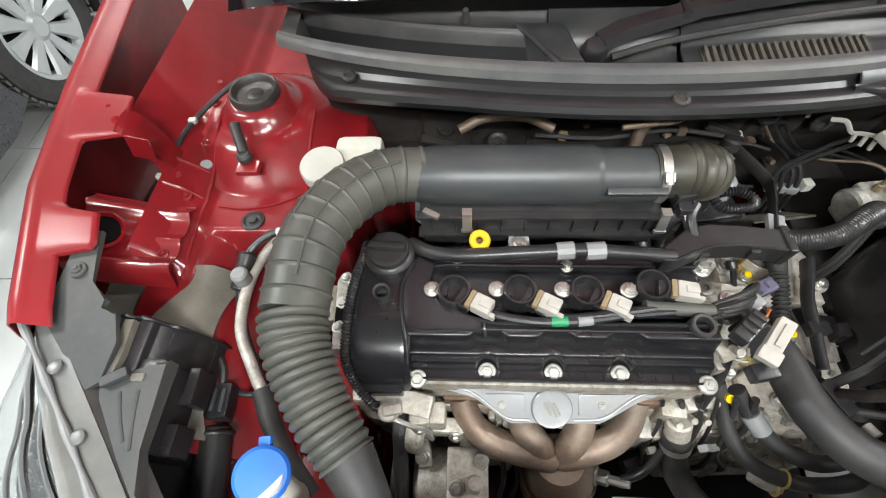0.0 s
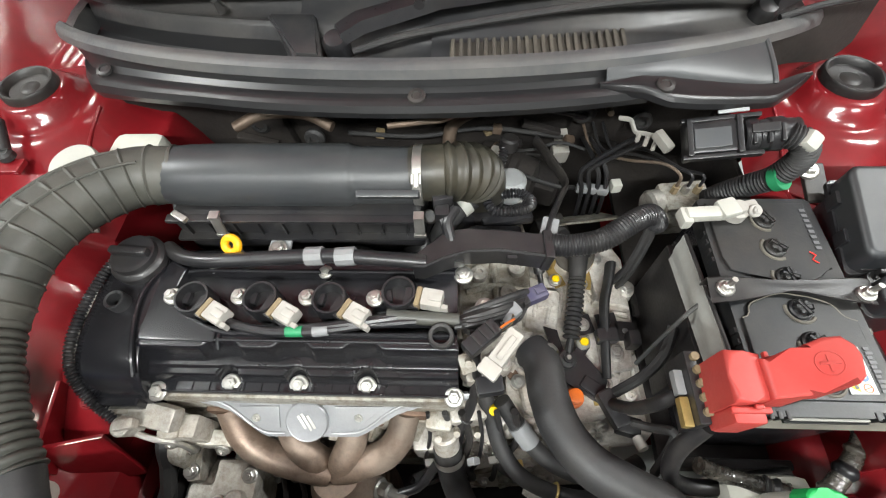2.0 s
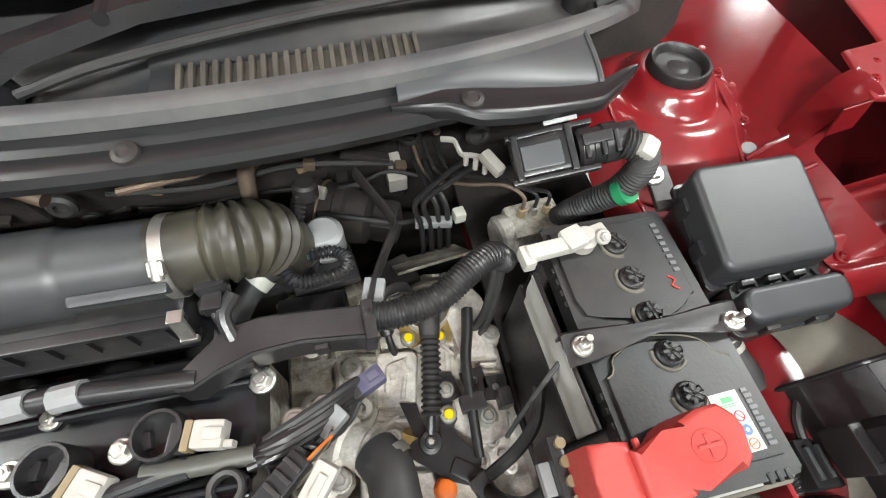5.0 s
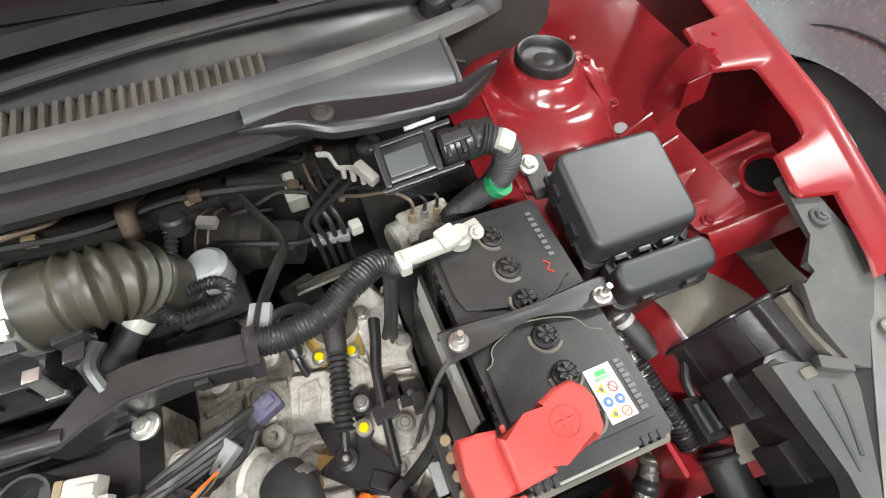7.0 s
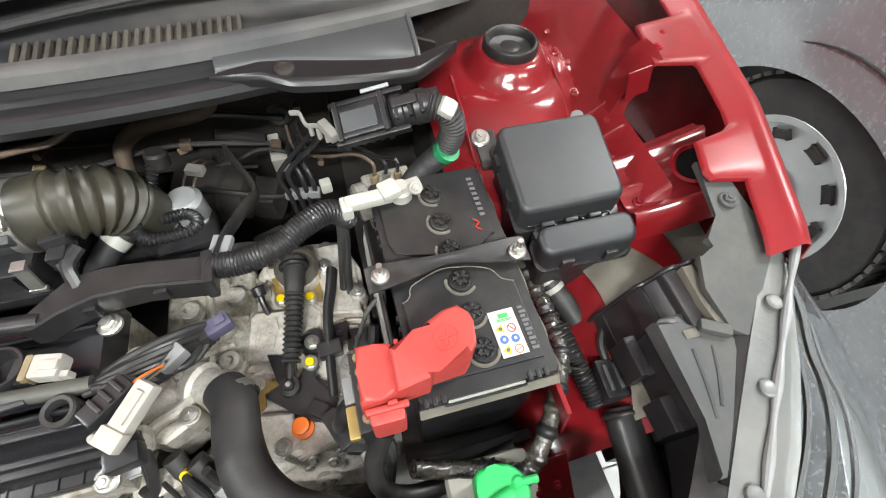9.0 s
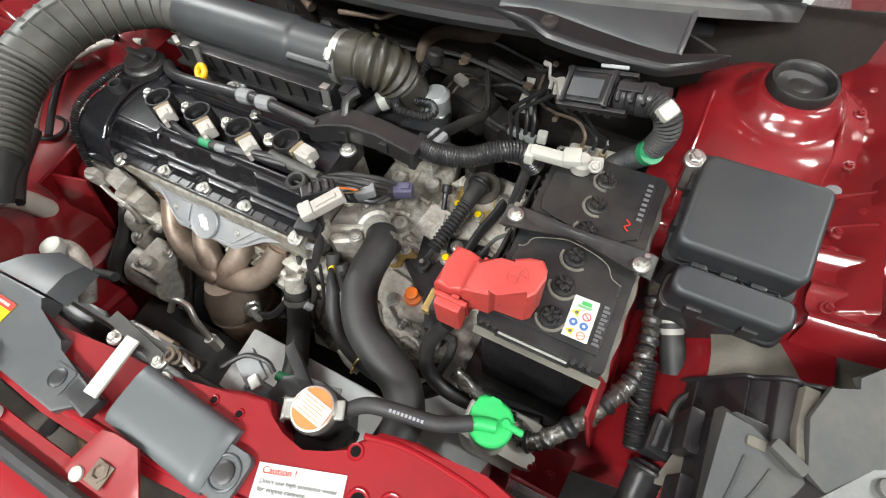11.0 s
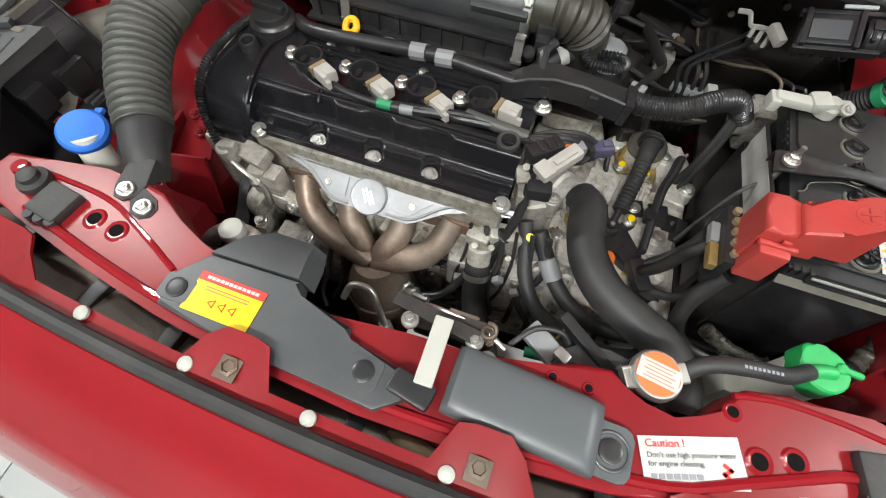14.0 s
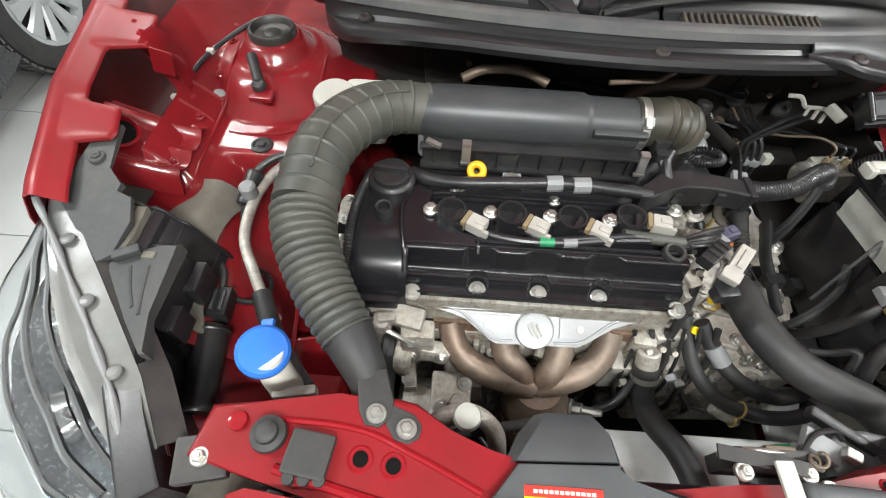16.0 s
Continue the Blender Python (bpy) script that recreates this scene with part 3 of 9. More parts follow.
def bumper():
    prof = [(0.004, 0.790), (-0.008, 0.795), (-0.020, 0.790), (-0.052, 0.772), (-0.10, 0.73), (-0.135, 0.67), (-0.15, 0.60), (-0.155, 0.46), (-0.14, 0.30), (-0.10, 0.22)]

    def f(u, v):
        s = -0.56 + 1.12 * u
        k = v * (len(prof) - 1)
        i = min(int(k), len(prof) - 2)
        k -= i
        dy = prof[i][0] + (prof[i + 1][0] - prof[i][0]) * k
        z = prof[i][1] + (prof[i + 1][1] - prof[i][1]) * k
        drop = 0.05 * max(0, abs(s) - 0.35) / 0.2
        return (XC + s * (1 - 0.25 * min(0, dy)), seal_y(s) + dy, z - drop * 0.6)
    part("front_bumper", sheet(B(), f, 48, 36, 0.003), RED, car, "glossy red front bumper")
    bm = B()
    pts = [(XC + s, seal_y(s) + 0.002, 0.802 - 0.03 * max(0, abs(s) - 0.35) / 0.2) for s in [-0.54 + 1.08 * i / 24 for i in range(25)]]
    tube(bm, pts, 0.0085, n=10, sub=4)
    part("bonnet_seal", bm, RUBBER, car, "black rubber bonnet seal")
    for s in (-0.50, -0.385, -0.265, -0.15, -0.03, 0.09, 0.21, 0.33, 0.45):
        bm = B()
        lathe(bm, [(0.0070, 0), (0.0068, 0.003), (0.0045, 0.0046), (0.002, 0.005)], (XC + s, seal_y(s) + 0.018, 0.799 - 0.03 * max(0, abs(s) - 0.35) / 0.2), (0, -0.15, 1), 14)
        part("clip", bm, WHITEP, car, "white plastic push clip")
    # upper flange behind the seal, with tabs and gaps

    def fl(u, v):
        s = -0.52 + 1.04 * u
        tab = max(0.0, 1 - (abs(abs(s) - 0.112) / 0.038) ** 6) * 0.036
        tab = max(tab, max(0.0, 1 - (abs(abs(s) - 0.40) / 0.06) ** 6) * 0.036)
        tab = max(tab, max(0.0, 1 - (abs(s - 0.33) / 0.085) ** 8) * 0.042)
        return (XC + s, seal_y(s) + 0.004 + (0.020 + tab) * v, 0.797 - 0.03 * max(0, abs(s) - 0.35) / 0.2 + 0.010 * v * min(1.0, tab / 0.015) - 0.020 * v * max(0.0, 1 - (abs(s - 0.33) / 0.085) ** 8))
    bm = B()
    sheet(bm, fl, 72, 8, 0.003)
    fp = part("bumper_flange", bm, REDX, car, "red bumper flange with mounting tabs")
    for s in (-0.112, 0.112):
        bm = B()
        lathe(bm, [(0.009, 0), (0.009, 0.002), (0.006, 0.003), (0.005, 0.001)], (XC + s, seal_y(s) + 0.030, 0.804), (0, 0, 1), 6)
        box(bm, (XC + s, seal_y(s) + 0.028, 0.8035), (0.020, 0.020, 0.002), 0.0006)
        part("grommet", bm, PIPEB, fp, "dull brown mounting grommet")
    # grille frame and dark space behind the bumper
    bm = B()
    box(bm, (XC, -0.10, 0.50), (0.98, 0.012, 0.40), 0.004)
    part("air_guide", sheet(B(), lambda u, v: (XC - 0.50 + u, (seal_y(-0.50 + u) + 0.012) * (1 - v) - 0.085 * v, 0.762 - 0.02 * v + 0.006 * math.sin(40 * u)), 60, 4, 0.004), LINER, car, "dusty plastic air guide under the bumper flange")
    for s in (-0.42, -0.30, -0.20, 0.0, 0.22, 0.31, 0.42):
        part("guide_rib", box(B(), (XC + s, seal_y(s) + 0.035, 0.752), (0.018, 0.060, 0.03), 0.003, (0, 0, 30 * s)), DUSTY, car)
    horn = thing("horn", (0.36, -0.16, 0.74), "pale tan plastic horn behind the bumper flange", "horn")
    part("trumpet", tube(B(), [(0.318, -0.150, 0.752), (0.345, -0.158, 0.756), (0.375, -0.163, 0.756), (0.400, -0.165, 0.750)], lambda s, k: 0.014 + 0.004 * math.sin(3 * k), n=14, flat=0.7), TAN, horn)
    part("bracket", box(B(), (0.300, -0.150, 0.752), (0.030, 0.028, 0.012), 0.003, (0, 0, -12)), CONNG, horn)
    part("red_stay", box(B(), (0.372, -0.142, 0.770), (0.050, 0.022, 0.010), 0.003, (10, 0, -8)), RED, horn, "red painted stay")
    part("grille_backing", bm, DUSTY, car, "black grille air guide")


bumper()


def crossmember():
    rear = [(-0.205, -0.030), (-0.14, -0.022), (-0.082, -0.012), (-0.040, -0.010), (-0.005, -0.016), (0.03, -0.040), (0.066, -0.062), (0.12, -0.075), (0.22, -0.080),
            (0.30, -0.070), (0.37, -0.066), (0.419, -0.055), (0.46, -0.040), (0.487, -0.036), (0.500, -0.048), (0.515, -0.062), (0.545, -0.066), (0.570, -0.055), (0.585, -0.030),
            (0.602, -0.012), (0.638, -0.004), (0.675, -0.004), (0.705, -0.008), (0.750, -0.004), (0.785, -0.008), (0.800, -0.016)]
    front = [(0.800, -0.056), (0.732, -0.064), (0.685, -0.069), (0.649, -0.084), (0.595, -0.108), (0.554, -0.126), (0.50, -0.136), (0.40, -0.147), (0.285, -0.152), (0.17, -0.147), (0.07, -0.137), (-0.03, -0.120), (-0.13, -0.098), (-0.215, -0.078)]
    t = part("upper_crossmember", prism(B(), rear + front, 0.735, 0.785, 0.007, segs=3), REDX, car, "glossy red upper radiator support panel")
    bm = B()
    pts = [(x, y + 0.014, 0.785) for x, y in front[::-1][1:-1]]
    tube(bm, pts, 0.005, n=8, sub=4)
    tube(bm, [(-0.15, -0.040, 0.7845), (-0.06, -0.045, 0.7845), (0.0, -0.066, 0.7845), (0.06, -0.092, 0.7845)], 0.0035, n=8)
    tube(bm, [(0.59, -0.022, 0.7845), (0.63, -0.014, 0.7845), (0.68, -0.014, 0.7845), (0.72, -0.018, 0.7845)], 0.0030, n=8)
    part("rolled_edge", bm, RED, t)
    for at, r in (((-0.053, -0.071), 0.0075), ((-0.022, -0.075), 0.0075), ((0.590, -0.037), 0.005), ((0.641, -0.060), 0.007), ((0.613, -0.070), 0.007), ((0.437, -0.062), 0.0035), ((0.469, -0.061), 0.0035)):
        bm = B()
        lathe(bm, [(r * 1.7, 0.0), (r * 1.4, 0.0018), (r * 1.05, 0.001)], (*at, 0.785), (0, 0, 1), 18)
        part("hole_rim", bm, RED, t)
        # no hole is cut: a black disc paints its shade
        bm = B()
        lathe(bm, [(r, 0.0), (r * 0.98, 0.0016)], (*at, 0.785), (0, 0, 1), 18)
        part("hole", bm, HOLE, t, "black disc for a shaded punched hole")
    for x, y in ((-0.175, -0.045), (0.730, -0.044)):
        bm = B()
        lathe(bm, [(0.010, 0), (0.009, 0.004), (0.006, 0.005)], (x, y, 0.785), (0, 0, 1), 16)
        part("plug", bm, RED, t)
    for x, y in ((-0.141, -0.056), (0.752, -0.029)):
        g = thing("bonnet_stop", (x, y, 0.785), "round black rubber bonnet stop on the red panel", "bonnet stop", "bonnet stops")
        bm = B()
        lathe(bm, [(0.016, 0), (0.0175, 0.005), (0.0165, 0.010), (0.011, 0.012), (0.0105, 0.018), (0.008, 0.020), (0.003, 0.0205)], (x, y, 0.785), (0, 0, 1), 20)
        part("rubber_head", bm, RUBBER, g)
    for x, y, r in ((-0.100, -0.071, -8), (0.707, -0.050, 12)):
        g = thing("rubber_block", (x, y, 0.785), "ribbed black rubber block clipped on the red panel", "rubber block", "rubber blocks")
        bm = B()
        box(bm, (x, y, 0.790), (0.042, 0.040, 0.012), 0.004, (0, 0, r))
        for i in range(3):
            cyl(bm, (x - 0.014 + 0.014 * i, y - 0.021, 0.783), (x - 0.014 + 0.014 * i, y - 0.021, 0.794), 0.0055, 10)
        part("block", bm, RUBBER, g)
    for x, y, r in ((-0.201, -0.078, 12), (0.802, -0.034, -12)):
        g = thing("headlamp_mount", (x, y, 0.77), "black plastic headlamp mounting tab with a bolt", "bracket", "headlamp mounts")
        bm = B()
        box(bm, (x, y, 0.776), (0.05, 0.042, 0.012), 0.003, (0, 0, r))
        part("tab", bm, DUSTY, g)
        bm = B()
        bolt(bm, (x, y, 0.783), (0, 0, 1), 0.006)
        part("bolt", bm, STEEL, g)


crossmember()


# ---- scuttle, windscreen and wipers ----
def strip_y(s):
    return 0.463 + 0.38 * s * s + 0.70 * s ** 4


def strip_z(s):
    return 0.918 - 0.08 * s * s - 0.40 * s ** 4


def scuttle():
    t = thing("cowl_panel", (XC, 0.55, 0.88), "dusty black plastic cowl panel below the windscreen", "cowl panel")

    def sweep(prof, s0, s1, n, thick=0.003, droop=False):
        def f(u, v):
            s = s0 + (s1 - s0) * u
            k = v * (len(prof) - 1)
            i = min(int(k), len(prof) - 2)
            k -= i
            e = max(0.0, abs(s) - 0.26) / 0.3 if droop else 0.0
            dz = prof[i][1] + (prof[i + 1][1] - prof[i][1]) * k
            dy = prof[i][0] + (prof[i + 1][0] - prof[i][0]) * k
            if droop:
                dy *= 1 - 0.95 * max(0.0, (abs(s) - 0.44) / 0.06) ** 2
            return (XC + s, strip_y(s) + dy * (1 + 0.5 * e), strip_z(s) + dz * (1 + 0.8 * e * e))
        return sheet(B(), f, n, (len(prof) - 1) * 2, thick)
    part("front_ledge", sweep([(-0.031, -0.040), (-0.034, -0.030), (-0.030, -0.023), (-0.022, -0.020), (-0.010, -0.022), (-0.003, -0.018), (0.000, -0.010), (0.002, -0.002)], -0.50, 0.275, 56, 0.003, True), LEDGE, t, "black ledge below the seal")

    def along(pts, s):
        for a, b in zip(pts, pts[1:]):
            if s <= b[0]:
                break
        k = min(max((s - a[0]) / (b[0] - a[0]), 0), 1)
        return a[1] + (b[1] - a[1]) * k
    FRONT = ((0.215, 0.462), (0.262, 0.456), (0.293, 0.446), (0.330, 0.450), (0.365, 0.457), (0.402, 0.465), (0.433, 0.473), (0.464, 0.496), (0.493, 0.523))
    REAR = ((0.215, 0.467), (0.262, 0.478), (0.296, 0.483), (0.338, 0.486), (0.388, 0.491), (0.433, 0.499), (0.474, 0.520), (0.493, 0.526))

    def flange_z(s):
        return 0.896 - 0.19 * max(0.0, s - 0.265) + 0.12 * max(0.0, s - 0.42)

    def flange(u, v):
        s = 0.215 + 0.278 * u
        prof = ((-0.012, 0.001), (-0.004, 0.0), (0.0, 0.10), (0.002, 0.22), (0.001, 0.6), (0.002, 1.0))
        k = v * 5
        i = min(int(k), 4)
        k -= i
        dz, w = (prof[i][j] + (prof[i + 1][j] - prof[i][j]) * k for j in (0, 1))
        a, b = along(FRONT, s), along(REAR, s)
        return (XC + s, a + (b - a) * w, flange_z(s) + dz)
    part("flange", sheet(B(), flange, 40, 15, 0.003), LEDGE, t, "narrow black mounting flange")

    def flange_wall(u, v):
        s = 0.222 + 0.216 * u
        a, b = along(REAR, s) - 0.001, strip_y(s) - 0.001
        return (XC + s, a + (b - a) * (0.25 * v + 0.75 * v * v), flange_z(s) + 0.001 + (strip_z(s) - 0.006 - flange_z(s)) * v)
    part("ledge_wall", sheet(B(), flange_wall, 24, 10, 0.003), AIRBOX, t, "satin wall below the seal")
    part("wall_rib", tube(B(), [flange_wall(1.0, k / 6) for k in range(7)], 0.0035, n=8), GREYP, t)
    part("seal_strip", sweep([(-0.004, -0.008), (0.0, 0.002), (0.008, 0.006), (0.018, 0.005), (0.026, -0.004)], -0.56, 0.56, 60, 0.004), SEAL, t, "grey rubber seal strip")
    # recess gets the dark plastic and the rim the lighter, to paint its shade
    part("tray", sweep([(0.022, 0.0), (0.026, -0.030), (0.034, -0.036), (0.070, -0.034), (0.078, -0.012)], -0.53, -0.150, 30), LEDGE, t, "tray recess coloured black for its shade")
    part("tray_rim", sweep([(0.076, -0.016), (0.082, -0.002), (0.087, 0.003), (0.093, 0.002), (0.098, -0.006), (0.112, -0.004), (0.125, 0.008), (0.165, 0.046), (0.19, 0.052)], -0.56, -0.145, 30), COWL, t, "raised rim behind the tray")
    part("tray_end", sweep([(0.020, -0.004), (0.050, 0.000), (0.080, 0.000), (0.10, -0.004)], -0.56, -0.525, 4, 0.03), COWL, t)
    part("tray_end", sweep([(0.020, -0.004), (0.050, -0.004), (0.080, 0.000), (0.10, -0.004)], -0.152, -0.143, 3, 0.02), COWL, t)
    part("tray_base", sweep([(0.018, -0.045), (0.06, -0.050), (0.10, -0.030), (0.15, 0.01), (0.20, 0.045)], -0.47, 0.47, 30), LEDGE, t)
    part("tray", sweep([(0.022, 0.0), (0.028, -0.022), (0.050, -0.026), (0.072, -0.018), (0.085, 0.0), (0.120, 0.014), (0.165, 0.05), (0.19, 0.056)], -0.145, 0.02, 16), COWL, t, "recess round the wiper pivot")
    part("tray", sweep([(0.022, 0.0), (0.030, -0.012), (0.062, -0.010), (0.075, 0.0), (0.100, 0.012), (0.150, 0.05), (0.19, 0.056)], 0.02, 0.56, 36), COWL, t, "smooth black tray")
    bm = B()  # slanted wedge beside the pivot
    for a, b in (((-0.185, 0.094), (-0.138, 0.024)), ((-0.128, 0.092), (-0.110, 0.024))):
        tube(bm, [(XC + a[0], strip_y(a[0]) + a[1], strip_z(a[0]) + 0.004), (XC + (a[0] + b[0]) / 2, strip_y(a[0]) + (a[1] + b[1]) / 2, strip_z(a[0]) + 0.002), (XC + b[0], strip_y(b[0]) + b[1], strip_z(b[0]) - 0.002)], 0.004, n=8)
    part("wedge_rib", bm, COWL, t)
    part("wedge", prism(B(), [(XC - 0.186, strip_y(-0.17) + 0.096), (XC - 0.136, strip_y(-0.13) + 0.022), (XC - 0.110, strip_y(-0.11) + 0.022), (XC - 0.128, strip_y(-0.13) + 0.098)], 0.885, 0.924, 0.004), COWL, t, "slanted raised wedge")
    for s in (-0.42, 0.006, 0.288):
        bm = B()
        lathe(bm, [(0.011, 0), (0.010, 0.003), (0.006, 0.004), (0.005, 0.0025)], (XC + s, strip_y(s) - 0.018, strip_z(s) - 0.020) if s < 0.2 else (XC + s, 0.464, 0.895), (0, -0.2, 1), 18)
        part("clip", bm, DUSTY, t, "round black trim clip")
    for s in (-0.255, 0.285):
        bm = B()
        lathe(bm, [(0.007, 0), (0.005, 0.008), (0.004, 0.018)], (XC + s, strip_y(s) + 0.100, strip_z(s) + 0.006), (0, -0.4, 1), 12)
        part("stud", bm, COWL, t)
    part("slot_base", sweep([(0.026, -0.010), (0.045, -0.0085), (0.062, -0.0085)], 0.042, 0.252, 16, 0.002), SLATM, t, "dusty base below the slats")
    # intake slots on one half
    for i in range(22):
        s = 0.046 + 0.0097 * i
        bm = B()
        box(bm, (XC + s, strip_y(s) + 0.043, strip_z(s) - 0.0065), (0.0046, 0.034, 0.007), 0.0012, (8, 0, 0))
        part("slat", bm, SLATM, t)

    def glass(u, v):
        s = (-0.66 + 1.32 * u) * (1 - 0.06 * v)
        return (XC + s, strip_y(s) * 0.6 + 0.27 + 0.75 * v, strip_z(s) + 0.050 + 0.52 * v)
    g = thing("windscreen", (XC, 0.75, 0.97), "dark glossy windscreen glass", "windscreen")
    part("pane", sheet(B(), glass, 30, 16, 0.005), GLASSD, g)
    for s0 in (-0.092, 0.45):
        x0, y0, z0 = XC + s0, strip_y(s0) + 0.049, strip_z(s0) - 0.005
        w = thing("wiper", (x0, y0, z0), "black windscreen wiper arm and blade", "wiper", "wipers")
        bm = B()
        lathe(bm, [(0.016, -0.01), (0.016, 0.012), (0.012, 0.018), (0.004, 0.020)], (x0, y0, z0), (0, -0.3, 1), 20)
        part("pivot_cap", bm, BLACK, w)
        ex, ey, ez = x0 + 0.105, y0 + 0.020, z0 + 0.042
        bm = B()
        loft(bm, [[Vector(p) + Vector((-0.5 * d, d, h)) for d, h in ((-wd, -0.007), (wd, -0.007), (wd * 0.75, 0.007), (-wd * 0.75, 0.007))]
                  for p, wd in (((x0 + 0.004, y0 + 0.002, z0 + 0.016), 0.013), ((x0 + 0.03, y0 + 0.008, z0 + 0.028), 0.013), ((ex, ey, ez), 0.011), ((ex + 0.014, ey + 0.004, ez + 0.001), 0.009), ((ex + 0.12, ey + 0.022, ez + 0.004), 0.008), ((ex + 0.32, ey + 0.05, ez + 0.006), 0.006))])
        part("arm", bm, BLACK, w)
        bm = B()
        tube(bm, [(ex - 0.085, ey - 0.030, ez - 0.040), (ex - 0.02, ey - 0.018, ez - 0.028), (ex + 0.10, ey - 0.004, ez - 0.016), (ex + 0.22, ey + 0.010, ez - 0.010), (ex + 0.42, ey + 0.03, ez - 0.006)], 0.0045, n=8)
        part("blade", bm, RUBBER, w)
        bm = B()
        cyl(bm, (ex - 0.004, ey - 0.012, ez + 0.004), (ex - 0.004, ey + 0.012, ez + 0.004), 0.006, 10)
        part("hinge_pin", bm, BLACK, w)


scuttle()


def firewall():
    def f(u, v):
        s = -0.48 + 0.96 * u
        return (XC + s, 0.66 + 0.015 * math.sin(9 * u) * v - 0.09 * v * v, 0.25 + (0.62 - 0.04 * (2 * u - 1) ** 4) * v)
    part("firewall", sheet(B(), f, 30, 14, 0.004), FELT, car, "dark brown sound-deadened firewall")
    # two pale plates added in place of the lit floor below
    part("lower_plate", box(B(), (0.420, -0.012, 0.50), (0.34, 0.105, 0.012), 0.004, (6, 0, 0)), PALEG, car, "added pale plate standing in for the lit floor below")
    part("lower_plate", box(B(), (0.640, 0.055, 0.470), (0.16, 0.170, 0.012), 0.004, (4, 6, 0)), PALEG, car, "added pale plate standing in for the lit floor below")
    # made-up sheet below the bay, blocks floor light so the gaps stay dark
    part("floor_blocker", prism(B(), rounded(-0.42, -0.10, 0.98, 0.70, 0.05), 0.235, 0.247, 0.003), DUSTY, car, "added black sheet that hides the bright floor under the bay")
    part("lower_plate", box(B(), (0.10, -0.030, 0.42), (0.29, 0.085, 0.012), 0.004, (6, 0, 0)), DUSTY, car, "grimy black lower splash guard")
    part("front_subframe", box(B(), (XC, 0.36, 0.20), (0.8, 0.12, 0.08), 0.012), DUSTY, car, "black front subframe beam")


firewall()
# dark sheets added to keep the shaded gap behind the right tower black
part("scuttle_end_wall", sheet(B(), lambda u, v: (0.700 + 0.262 * u, 0.640 + 0.050 * u - 0.02 * math.sin(3 * u) + 0.03 * v * v, 0.55 + (0.312 - 0.02 * u) * v), 12, 10, 0.004), FELT, car, "added dark wall closing the shaded gap below the cowl")
part("scuttle_floor", box(B(), (0.83, 0.84, 0.60), (0.27, 0.34, 0.01), 0.003), FELT, car, "added dark floor of the shaded scuttle gap")
part("scuttle_side_panel", box(B(), (XC + 0.463, 0.49, 0.585), (0.008, 0.27, 0.28), 0.002), FELT, car, "added dark panel for the shaded gap beside the tower")
part("scuttle_side_panel", box(B(), (XC + 0.42, 0.50, 0.585), (0.19, 0.38, 0.012), 0.003), FELT, car, "added dark panel for the shaded gap below the modulator")


def bonnet():
    """The open bonnet, standing over the back of the bay."""
    def skin(u, v):
        s = (-0.70 + 1.40 * u) * (1 - 0.10 * v * v)
        bow = 0.035 * (1 - (2 * u - 1) ** 2)
        return (XC + s, 0.70 - 0.24 * v + bow * 0.85 * (1 - 0.3 * v), 0.965 + 0.84 * v + bow * 0.4)
    part("bonnet", sheet(B(), skin, 30, 20, 0.012), RED, car, "red bonnet standing open")


bonnet()


